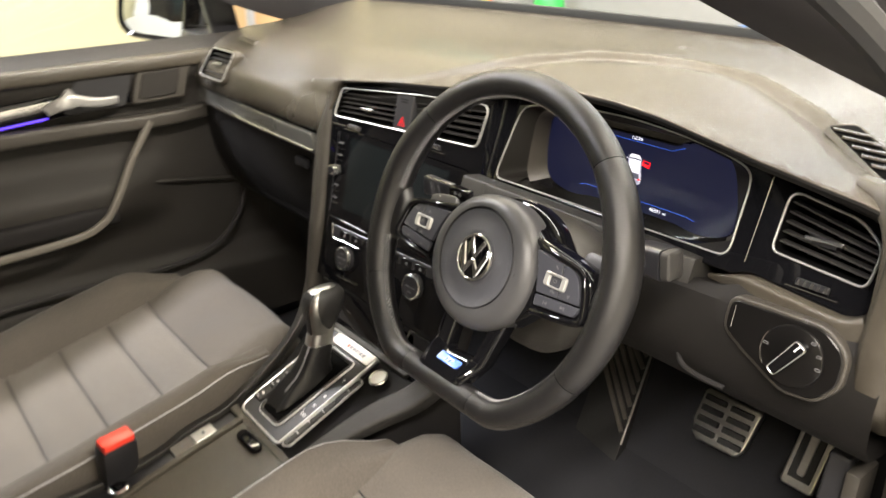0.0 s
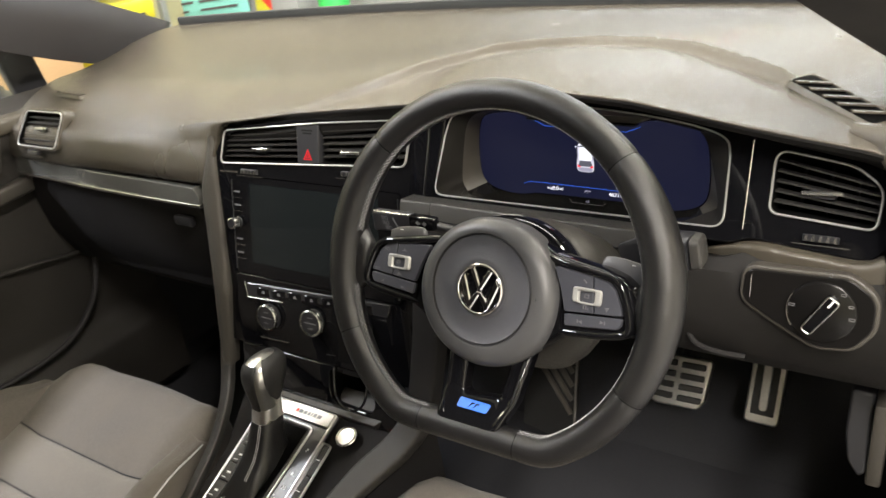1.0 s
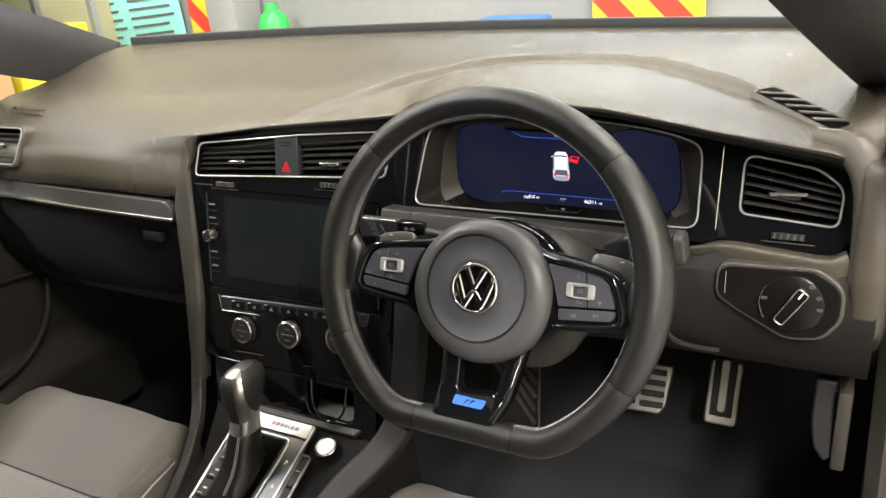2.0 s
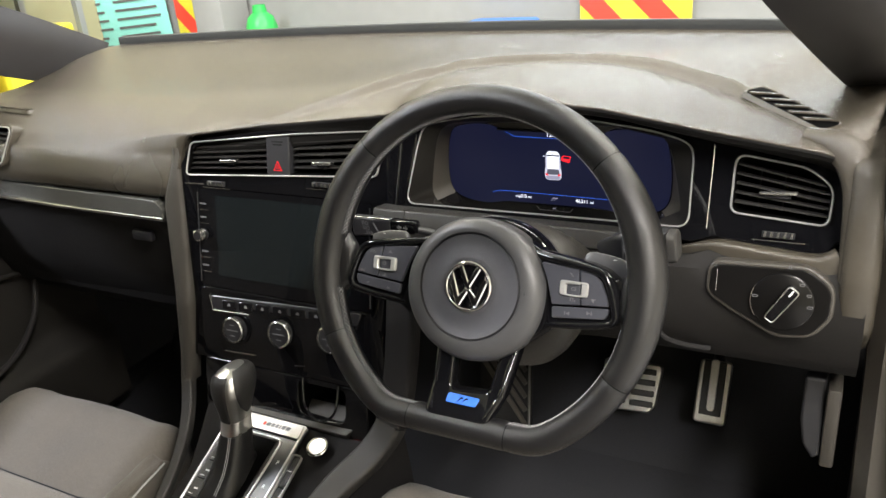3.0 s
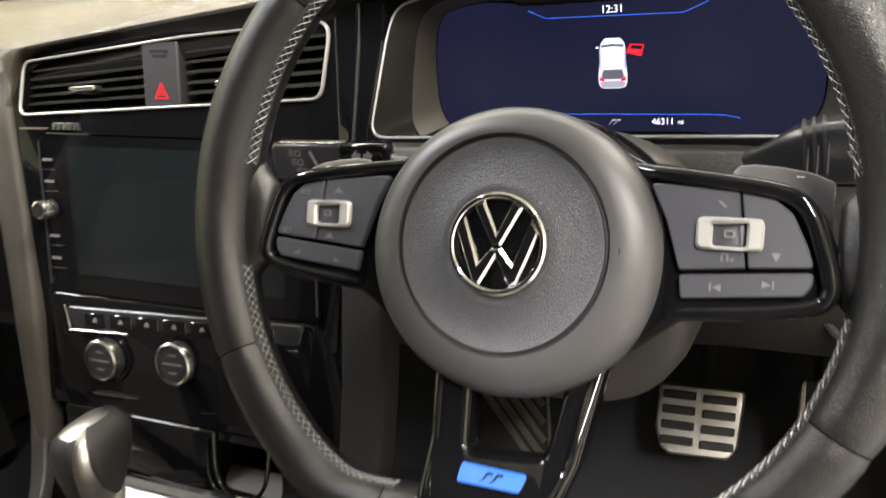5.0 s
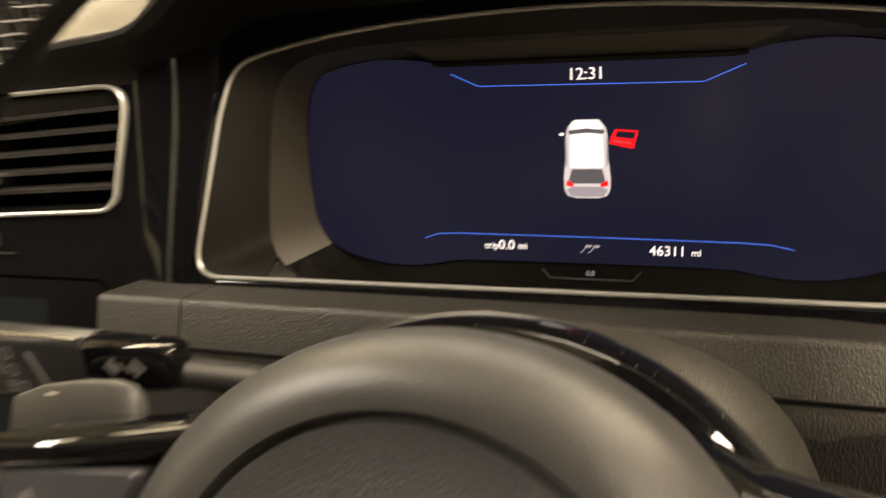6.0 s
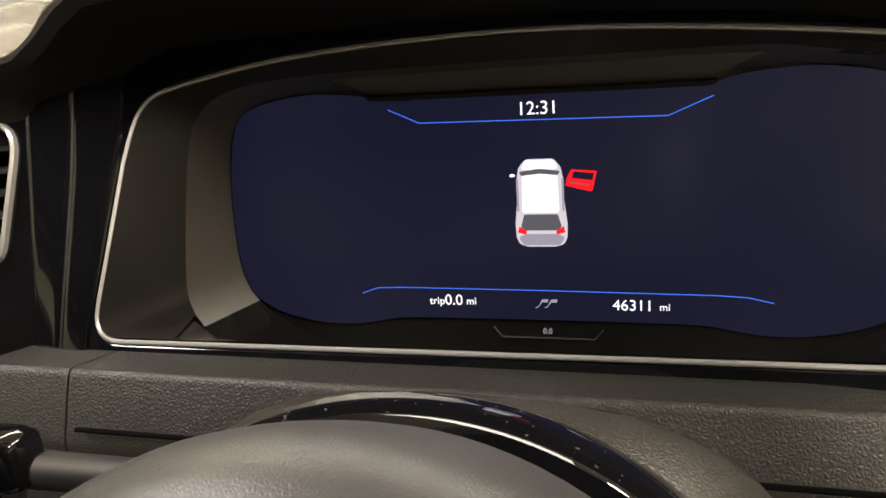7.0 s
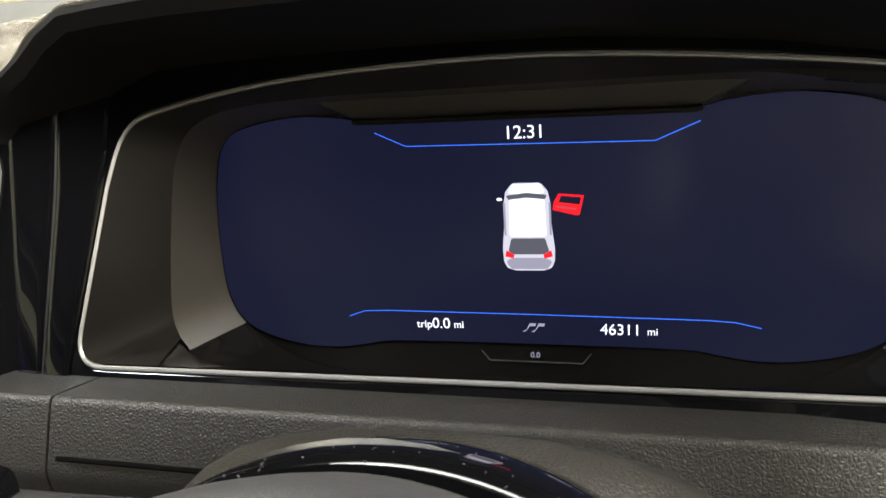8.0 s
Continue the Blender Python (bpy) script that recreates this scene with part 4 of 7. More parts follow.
def touchscreen():
    s = thing("touchscreen_radio", tuple(face_mid(0.04, 0.828)), "dark glass touchscreen radio, switched off, with side buttons", "radio")
    part("glass_front", plate(rrect(-0.1125, 0.1655, 0.8295, 0.9615, 0.006), [], lambda a, b, k: face_mid(a, b, k + 0.0012), 0.02), "gloss", s)
    part("display", plate(rrect(-0.080, 0.134, 0.846, 0.953, 0.003), [], lambda a, b, k: face_mid(a, b, k + 0.0022), 0.001), "lcdoff", s, "dark display area")
    for z in (0.941, 0.923, 0.877, 0.858):
        bar = part("key", plate([(-0.107, z - 0.0011), (-0.096, z - 0.0011), (-0.096, z + 0.0011), (-0.107, z + 0.0011)], [], lambda a, b, k: face_mid(a, b, k + 0.0034), 0.0004), "greyprint", s, smooth=False)
        part("line", plate([(-0.111, z - 0.0085), (-0.092, z - 0.0085), (-0.092, z - 0.0079), (-0.111, z - 0.0079)], [], lambda a, b, k: face_mid(a, b, k + 0.0034), 0.0004), "chrome", bar, smooth=False)
    m = on_face(face_mid, -0.1015, 0.900, 0.003)
    part("knob", revolve([(0.0001, 0.0135), (0.0062, 0.0135), (0.0072, 0.0125), (0.0078, 0.0), (0.0001, 0.0)], 32, m), "satin", s)
    part("knob_ring", revolve([(0.0058, 0.0142), (0.0076, 0.0136), (0.0083, 0.011), (0.0084, 0.004), (0.0078, 0.004), (0.0075, 0.0105)], 32, m), "chrome", s, "chrome knob ring")
    m = on_face(face_mid, 0.151, 0.900, 0.003)
    part("knob", revolve([(0.0001, 0.0135), (0.0062, 0.0135), (0.0072, 0.0125), (0.0078, 0.0), (0.0001, 0.0)], 32, m), "satin", s)
    for y in (-0.1105, 0.1635):
        part("side_bead", tube([face_mid(y, z, 0.003) for z in (0.835, 0.9, 0.956)], 0.0008, n=6, up=(1, 0, 0)), "satin", s)
    part("top_line", plate([(-0.134, 0.9650), (-0.100, 0.9658), (-0.100, 0.9674), (-0.134, 0.9668)], [], lambda a, b, k: face_mid(a, b, k + 0.001), 0.002), "chrome", s, "chrome accent line")


touchscreen()


def climate_panel():
    c = thing("climate_panel", tuple(face_mid(XC, 0.71)), "black climate panel with three chrome-ringed dials", "climate control")
    part("face", plate(rrect(-0.115, 0.160, 0.728, 0.8275, 0.008), [], lambda a, b, k: face_mid(a, b, k + 0.002), 0.01, 0.0015), "gloss", c)
    strip = rounded([(-0.090, 0.7985), (0.145, 0.8085), (0.150, 0.8265), (-0.096, 0.8165)], 0.004, 3)
    part("button_strip", plate(strip, [], lambda a, b, k: face_mid(a, b, k + 0.004), 0.004, 0.001), "satin", c)
    u = [(-0.097, 0.818), (-0.0915, 0.7965), (0.1455, 0.8065), (0.151, 0.828)]
    part("chrome_line", tube([face_mid(a, b, 0.004) for a, b in u], 0.0009, n=6, up=(0, -1, 0)), "dullchrome", c, "thin chrome line")
    for k in range(7):
        x = -0.062 + 0.029 * k
        part("button", plate(rounded([(x - 0.012, 0.801 + 0.042 * (x + 0.06)), (x + 0.012, 0.802 + 0.042 * (x + 0.06)), (x + 0.012, 0.814 + 0.042 * (x + 0.06)), (x - 0.012, 0.813 + 0.042 * (x + 0.06))], 0.0015, 2), [], lambda a, b, k2: face_mid(a, b, k2 + 0.0046), 0.003, 0.0004), "gloss", c)
        part("symbol", plate([(x - 0.0028, 0.8062 + 0.042 * (x + 0.06)), (x + 0.0028, 0.8062 + 0.042 * (x + 0.06)), (x + 0.0012, 0.8098 + 0.042 * (x + 0.06)), (x - 0.0012, 0.8098 + 0.042 * (x + 0.06))], [], lambda a, b, k2: face_mid(a, b, k2 + 0.0049), 0.0003), "greyprint", c, smooth=False)
    for x, zd in ((-0.049, 0.777), (0.030, 0.784), (0.109, 0.790)):
        m = on_face(face_mid, x, zd, 0.002)
        dial = part("dial", revolve([(0.0001, 0.0125), (0.0150, 0.0125), (0.0165, 0.011), (0.0175, 0.0), (0.0001, 0.0)], 40, m), "satin", c, "black rotary dial")
        part("dial_ring", revolve([(0.0152, 0.0132), (0.0168, 0.0138), (0.0180, 0.0128), (0.0186, 0.009), (0.0178, 0.009), (0.0168, 0.0105)], 40, m), "dullchrome", dial, "chrome ring")
        part("collar", revolve([(0.0178, 0.003), (0.0215, 0.003), (0.0222, 0.0), (0.0178, 0.0)], 40, m), "gloss", dial)
        for z, w in ((0.0, 0.010), (0.0075, 0.004), (-0.0075, 0.004)):
            part("mark", plate([(-w, z - 0.0007), (w, z - 0.0007), (w, z + 0.0007), (-w, z + 0.0007)], [], lambda a, b, k: m @ Vector((a, b, 0.0128 + k)), 0.0003), "greyprint", dial, smooth=False)
    for x0, x1 in ((-0.074, -0.022), (0.046, 0.062)):
        part("lower_line", plate([(x0, 0.741), (x1, 0.743), (x1, 0.7445), (x0, 0.7425)], [], lambda a, b, k: face_mid(a, b, k + 0.003), 0.002), "dullchrome", c, smooth=False)
    # open tray under the dials
    t = thing("storage_tray", (XC, 0.09, 0.665), "glossy black storage tray below the climate dials", "tray")
    mouth = rrect(0.050, 0.124, 0.676, 0.7265, 0.016, 5)
    part("front", plate(rrect(-0.112, 0.158, 0.652, 0.7275, 0.006), [mouth], lambda a, b, k: face_mid(a, b, k + 0.003), 0.02, 0.002), "gloss", t)
    # near-black skin: the pocket's shade is painted in
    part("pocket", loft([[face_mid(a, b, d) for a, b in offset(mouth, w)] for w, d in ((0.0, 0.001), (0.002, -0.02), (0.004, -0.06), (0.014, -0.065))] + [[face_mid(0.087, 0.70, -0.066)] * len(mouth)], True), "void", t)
    path = smooth_path([face_mid(0.060, 0.728, 0.005), face_mid(0.064, 0.694, 0.008), face_mid(0.080, 0.680, 0.011), face_mid(0.098, 0.680, 0.011), face_mid(0.112, 0.694, 0.008), face_mid(0.116, 0.728, 0.005)], 6)
    part("rim", sweep(path, [(0.0016 * math.cos(q), 0.0024 * math.sin(q)) for q in np.linspace(0, 2 * math.pi, 12, endpoint=False)], up=(0, -1, 0)), "gloss", t, "rounded gloss lip")
    part("accent_line", plate([(-0.034, 0.6975), (0.026, 0.6995), (0.026, 0.7035), (-0.034, 0.7015)], [], lambda a, b, k: face_mid(a, b, k + 0.0036), 0.001), "satinmetal", t, smooth=False)


climate_panel()
BEND["mode"] = ""


def light_switch():
    shape = rounded([(0.553, 0.934), (0.552, 0.905), (0.574, 0.892), (0.616, 0.871), (0.646, 0.875), (0.660, 0.894), (0.660, 0.922), (0.638, 0.937)], [0.010, 0.014, 0.02, 0.03, 0.02, 0.02, 0.02, 0.02], 6)
    s = thing("light_switch", (0.61, 0.15, 0.87), "black headlamp switch panel with a chrome-edged rotary knob", "switch")
    part("frame", plate(offset(shape, -0.0035), [], lambda a, b, k: face_lights(a, b, k + 0.002), 0.02, 0.002), "sideframe", s)
    part("panel", plate(shape, [], lambda a, b, k: face_lights(a, b, k + 0.004), 0.012, 0.001), "switchblack", s)
    m = on_face(face_lights, 0.619, 0.905, 0.004)
    part("dial", revolve([(0.0001, 0.003), (0.026, 0.003), (0.0275, 0.002), (0.028, 0.0), (0.0001, 0.0)], 48, m), "switchblack", s)
    # metal thread that stands in for the highlight on the panel's bevelled edge
    part("edge_glint", tube([face_lights(0.5585, z, 0.0042) for z in (0.908, 0.918, 0.929)], 0.0004, n=6, up=(1, 0, 0)), "dullchrome", s, "thin bright line in place of a bevelled edge's reflection")
    arc = [m @ Vector((0.0282 * math.cos(a), 0.0282 * math.sin(a), 0.0025)) for a in np.linspace(radians(150), radians(215), 12)]
    part("chrome_arc", tube(arc, 0.0007, n=6, up=(0, -1, 0)), "chrome", s, "bright chrome arc")
    k = m @ Matrix.Rotation(radians(-32), 4, "Z")
    bar = rrect(-0.0050, 0.0050, -0.0190, 0.0190, 0.003, 4)
    knob = part("knob", plate(bar, [], lambda a, b, h: k @ Vector((a * (0.9 + 6 * (b + 0.0235) * 0.8), b, 0.0135 + h)), 0.012, 0.0012), "gloss", s, "rotary knob bar")
    part("knob_edge", plate(offset(bar, -0.0004), [offset(bar, 0.0005)], lambda a, b, h: k @ Vector((a * (0.9 + 6 * (b + 0.0235) * 0.8), b, 0.0142 + h)), 0.004, 0.0006), "satinmetal", knob, "chrome knob edge")
    part("pointer", plate([(-0.0008, 0.011), (0.0008, 0.011), (0.0008, 0.018), (-0.0008, 0.018)], [], lambda a, b, h: k @ Vector((a, b, 0.0139 + h)), 0.0004), "white", knob, smooth=False)
    lettering("zero_mark", "0", 0.006, "greyprint", s, m @ pose(0.004, 0.034, 0.0008))
    for a, w in ((50, 0.0022), (22, 0.0022), (-5, 0.0026), (172, 0.0026)):
        q = m @ pose(0.0245 * math.cos(radians(a)), 0.0245 * math.sin(radians(a)), 0.0033)
        part("symbol", plate(rrect(-w, w, -0.0013, 0.0013, 0.0009, 3), [rrect(-w + 0.0007, w - 0.0007, -0.0007, 0.0007, 0.0004, 2)], lambda u, v, h: q @ Vector((u, v, h)), 0.0003), "greyprint", s, smooth=False)


light_switch()


# ---- instruments ----
def glass_at(x, z, k=0.0):
    return Vector((x, 0.2450 - k, z))


def instrument_cluster():
    c = thing("instrument_cluster", (0.36, 0.19, 0.95), "digital instrument cluster, lit, in a chrome-edged black hood", "instrument cluster")
    ring = plate(CLUSTER, [offset(CLUSTER, 0.0017)], lambda a, b, k: face_drv(a, b, k + 0.0012), 0.003, 0.0005)
    part("chrome_bezel", ring, "silver", c, "thin satin chrome bezel")
    inner = offset(CLUSTER, 0.0022)
    mid = 0.3575

    def both(half):
        """A loop from its left half, listed from the top downwards, smoothed."""
        pts = [(x, z, 0) for x, z in half] + [(2 * mid - x, z, 0) for x, z in reversed(half)]
        return [(q.x, q.y) for q in smooth_path(pts, 4, True)]

    def at_angle(loop, ang):
        """Where a ray from the middle of the opening meets a loop."""
        c, w = Vector((mid, 0.992)), Vector((math.cos(ang), math.sin(ang)))
        best = None
        for p, q in zip(loop, loop[1:] + loop[:1]):
            e, r = Vector(q) - Vector(p), Vector(p) - c
            den = w.x * e.y - w.y * e.x
            if abs(den) < 1e-12:
                continue
            k, u = (r.x * e.y - r.y * e.x) / den, (r.x * w.y - r.y * w.x) / den
            if k > 0 and -1e-6 <= u <= 1 + 1e-6 and (best is None or k < best):
                best = k
        return c + w * best
    ridge = both([(0.330, 1.0480), (0.285, 1.0478), (0.250, 1.0455), (0.231, 1.0395), (0.2205, 1.026), (0.2140, 1.0), (0.2095, 0.975), (0.2080, 0.961), (0.2100, 0.951), (0.217, 0.943), (0.235, 0.937), (0.290, 0.933), (0.330, 0.932)])
    mouth = both([(0.330, 1.0400), (0.284, 1.0400), (0.262, 1.0400), (0.240, 1.0365), (0.2300, 1.0305), (0.2250, 1.020), (0.2220, 1.0), (0.2212, 0.978), (0.2228, 0.962), (0.2285, 0.951), (0.241, 0.9410), (0.262, 0.932), (0.300, 0.9265), (0.330, 0.925)])
    lcd = both([(0.330, 1.0352), (0.298, 1.0352), (0.284, 1.0380), (0.262, 1.0393), (0.240, 1.0358), (0.2310, 1.0305), (0.2262, 1.020), (0.2230, 1.0), (0.2223, 0.978), (0.2240, 0.962), (0.2295, 0.952), (0.241, 0.9455), (0.258, 0.9417), (0.274, 0.9412), (0.287, 0.9430), (0.298, 0.9447), (0.330, 0.9452)])
    bearing = [math.atan2(b - 0.992, a - mid) for a, b in inner]
    dense = []
    for i, p in enumerate(bearing):
        q = bearing[(i + 1) % len(bearing)]
        q += 2 * math.pi if q < p - math.pi else (-2 * math.pi if q > p + math.pi else 0)
        n = max(1, int(abs(q - p) / 0.04))
        dense += [p + (q - p) * k / n for k in range(n)]
    flat0, flat1, flat2 = ([at_angle(loop, a) for a in dense] for loop in (inner, ridge, mouth))
    r0 = [face_drv(q.x, q.y, 0.001) for q in flat0]
    r1 = [Vector((q.x, 0.224, q.y)) for q in flat1]
    r2 = [Vector((q.x, 0.2462, q.y)) for q in flat2]
    turn = [Vector((q.x, 0.2225, q.y)) for q in flat1]

    def strips(a, b, floor, limit):
        bm = bmesh.new()
        n = len(a)
        va, vb = [bm.verts.new(p) for p in a], [bm.verts.new(p) for p in b]
        for i in range(n):
            j = (i + 1) % n
            if (math.sin(dense[i]) < limit and math.sin(dense[j]) < limit) == floor:
                bm.faces.new((va[i], va[j], vb[j], vb[i]))
        return bm
    # wall and ledge differ in colour to stand in for shade and light
    part("hood_wall", strips(r0, r1, False, -0.245), "hoodshade", c, "brown-grey inner hood, darkened for shade", angle=60)
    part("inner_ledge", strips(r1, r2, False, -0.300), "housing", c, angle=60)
    part("hood_floor", join(strips(r0, turn, True, -0.245), strips(turn, r2, True, -0.300)), "tubfloor", c, "glossy black floor of the hood", angle=75)
    back = [(mid + (q.x - mid) * 1.01, 0.985 + (q.y - 0.985) * 1.03) for q in flat2]
    part("back_plate", plate(back, [], lambda a, b, k: Vector((a, 0.2464 - k, b)), 0.004), "tubfloor", c)
    s = part("screen", plate(lcd, [], glass_at, 0.001), "lcd", c, "deep blue lit display")
    # visor that hangs from the hood before the top of the display
    visor = rounded([(0.262, 1.0515), (0.276, 1.0462), (0.2965, 1.0375), (0.4195, 1.0365), (0.4385, 1.0455), (0.452, 1.0515)], [0, 0.02, 0.012, 0.012, 0.02, 0], 5)
    part("visor", plate(visor, [], lambda a, b, k: Vector((a, 0.2335 - k + 0.35 * (1.0375 - b), b)), 0.010, 0.0012), "visor", c, "dark visor over the display")
    part("visor_lip", sweep([(a, 0.2360, b - 0.0004) for a, b in visor[3:-3]], rrect(-0.003, 0.006, -0.0009, 0.0009, 0.0005, 2), up=(0, 0, 1)), "lining", c, "thin black lip")

    def lay(x, z, k):
        """Places the picture's own layout on the glass."""
        return glass_at(x - 0.0022, 1.0295 + (z - 1.0333) * 1.03, k)

    def flat(name, pts, mat, k=0.0003, holes=(), label=""):
        return part(name, plate(pts, list(holes), lambda a, b, h: lay(a, b, k + h), 0.0002), mat, s, label, smooth=False)

    def stroke(name, pts, w, mat):
        return part(name, sweep([lay(a, b, 0.0003) for a, b in pts], rrect(-w / 2, w / 2, -0.0001, 0.0001, 0.00005, 1), up=(0, -1, 0)), mat, s, smooth=False)
    stroke("upper_line", [(0.3005, 1.0356), (0.313, 1.0300), (0.36, 1.0293), (0.4075, 1.0286), (0.423, 1.0348)], 0.00036, "lcdblue")
    stroke("lower_line", [(0.282, 0.9612), (0.289, 0.9636), (0.300, 0.9640), (0.36, 0.9636), (0.425, 0.9628), (0.436, 0.9622), (0.445, 0.9602)], 0.00036, "lcdblue")
    up = pose(0, 0, 0, 90, 0, 0)

    def text(name, body, x, z, size, align="CENTER"):
        lettering(name, body, size, "lcdwhite", s, Matrix.Translation(lay(x, z, 0.0003)) @ up, align)
    text("clock", "12:31", 0.3602, 1.0333, 0.0071)
    text("trip_label", "trip", 0.3118, 0.9585, 0.0046, "LEFT")
    text("trip_value", "0.0", 0.3184, 0.9589, 0.0064, "LEFT")
    text("trip_unit", "mi", 0.3276, 0.9586, 0.0044, "LEFT")
    text("odometer_value", "46311", 0.3866, 0.9581, 0.0062, "LEFT")
    text("odometer_unit", "mi", 0.4042, 0.9577, 0.0042, "LEFT")
    # model badge as slanted bars
    for k in range(2):
        x = 0.3572 + 0.0036 * k
        flat("badge_bar", [(x - 0.0012, 0.9565), (x, 0.9565), (x + 0.0018, 0.9600), (x + 0.0044, 0.9600), (x + 0.0040, 0.9588), (x + 0.0018, 0.9588), (x + 0.0010, 0.9576)], "lcdgrey")
    # car seen from above with one red door
    body = rounded([(0.3500, 0.9850), (0.3512, 0.9822), (0.3545, 0.9812), (0.3655, 0.9812), (0.3688, 0.9822), (0.3700, 0.9850), (0.3702, 0.9900), (0.3692, 0.9985), (0.3690, 1.0070), (0.3682, 1.0115), (0.3655, 1.0148), (0.3545, 1.0148), (0.3518, 1.0115), (0.3510, 1.0070), (0.3508, 0.9985), (0.3498, 0.9900)], 0.0025, 4)
    flat("car_body", body, "lcdpale", 0.0003)
    flat("car_bumper", rounded([(0.3506, 0.9850), (0.3530, 0.9818), (0.3670, 0.9818), (0.3694, 0.9850), (0.3660, 0.9862), (0.3540, 0.9862)], 0.0012, 3), "lcdgrey", 0.0005)
    flat("car_roof", rounded([(0.3528, 0.9945), (0.3672, 0.9945), (0.3668, 1.0090), (0.3532, 1.0090)], 0.0012, 3), "lcdwhite", 0.0006)
    flat("car_bonnet", rounded([(0.3524, 1.0108), (0.3676, 1.0108), (0.3652, 1.0144), (0.3548, 1.0144)], 0.0014, 3), "lcdwhite", 0.0006)
    flat("car_windscreen", rounded([(0.3530, 1.0086), (0.3600, 1.0094), (0.3670, 1.0086), (0.3680, 1.0102), (0.3600, 1.0112), (0.3520, 1.0102)], 0.0004, 2), "lcddark", 0.0007)
    for x in (0.3512, 0.3688):
        flat("car_side_window", [(x - 0.0004, 0.9950), (x + 0.0004, 0.9950), (x + 0.0004, 1.0075), (x - 0.0004, 1.0075)], "lcdgrey", 0.0006)
    flat("car_rear_window", rounded([(0.3520, 0.9888), (0.3540, 0.9876), (0.3660, 0.9876), (0.3680, 0.9888), (0.3666, 0.9938), (0.3534, 0.9938)], 0.0008, 2), "lcddark", 0.0006)
    for x in (0.3507, 0.3693):
        q = 0.0036 if x < 0.36 else -0.0036
        flat("car_tail_lamp", [(x, 0.9868), (x + q * 0.15, 0.9892), (x + q, 0.9874), (x + q * 0.9, 0.9860)], "lcdred", 0.0007)
    flat("car_mirror", oval(0.3494, 1.0088, 0.0011, 0.0006, 12), "lcdwhite", 0.0006)
    door = [(0.3698, 1.0046), (0.3704, 1.0075), (0.3722, 1.0106), (0.3818, 1.0098), (0.3800, 1.0026), (0.3788, 1.0024)]
    win = [(0.3722, 1.0074), (0.3732, 1.0098), (0.3807, 1.0091), (0.3800, 1.0064)]
    flat("car_open_door", door, "lcdred", 0.0006, [win], "red open door symbol")
    flat("door_seam", [(0.3716, 1.0056), (0.3786, 1.0046), (0.3785, 1.0049), (0.3716, 1.0060)], "lcddark", 0.0008)
    # fixed marks on the black mask
    for x, d in ((0.336, 1), (0.381, -1)):
        part("mask_bracket", plate([(x, 0.9415), (x + d * 0.0005, 0.9415), (x + d * 0.0040, 0.9372), (x + d * 0.0034, 0.9372)], [], lambda a, b, h: glass_at(a, b, h - 0.0006), 0.0003), "greyprint", c, smooth=False)
    part("mask_line", plate([(0.3395, 0.9370), (0.3775, 0.9370), (0.3775, 0.9374), (0.3395, 0.9374)], [], lambda a, b, h: glass_at(a, b, h - 0.0006), 0.0003), "greyprint", c, smooth=False)
    lettering("gauge_scale", "0.0", 0.0032, "lcdgrey", c, Matrix.Translation(glass_at(0.3585, 0.9402, -0.0004)) @ up)


instrument_cluster()


def column():
    c = thing("column_shroud", (0.36, 0.10, 0.86), "dark grained steering column shroud below the instruments", "steering column")
    # upper cover, a long grained pad under the cluster
    for x0, x1 in ((0.163, 0.2045), (0.2055, 0.500)):
        prof = rounded([(0.200, 0.9415), (0.200, 0.9490), (0.1555, 0.9548), (0.147, 0.930), (0.152, 0.905), (0.200, 0.905)], [0, 0.002, 0.0035, 0.01, 0.01, 0], 4)
        n = 12
        rows = [[(x, y + (0.010 * ease(0.44, 0.50, x)), z - 0.004 * ease(0.44, 0.50, x)) for y, z in prof] for x in np.linspace(x0, x1, n)]
        part("upper_cover", loft(rows, True, True), "grain", c)
    part("cover_joint", tube([(x, 0.1462, 0.9370) for x in np.linspace(0.212, 0.490, 10)], 0.0009, n=6), "void", c)
    # rounded barrel behind the wheel
    rows = []
    for y, w, h, z in ((0.178, 0.076, 0.030, 0.905), (0.150, 0.079, 0.046, 0.905), (0.125, 0.081, 0.0630, 0.905), (0.103, 0.082, 0.0745, 0.905), (0.083, 0.080, 0.0760, 0.904), (0.068, 0.076, 0.072, 0.902), (0.058, 0.068, 0.058, 0.901), (0.052, 0.05, 0.03, 0.900)):
        rows.append([(0.36 + w * math.copysign(abs(math.cos(a)) ** 0.75, math.cos(a)), y, z + h * math.copysign(abs(math.sin(a)) ** 0.75, math.sin(a))) for a in np.linspace(0, 2 * math.pi, 36, endpoint=False)])
    part("barrel", loft(rows, True, True), "grain", c, "rounded grained barrel")
    part("joint", tube([(0.36 + w, y, 0.902) for w, y in ((0.0785, 0.17), (0.0805, 0.145), (0.0805, 0.105), (0.0775, 0.075))], 0.0012, n=6), "matt", c)


column()


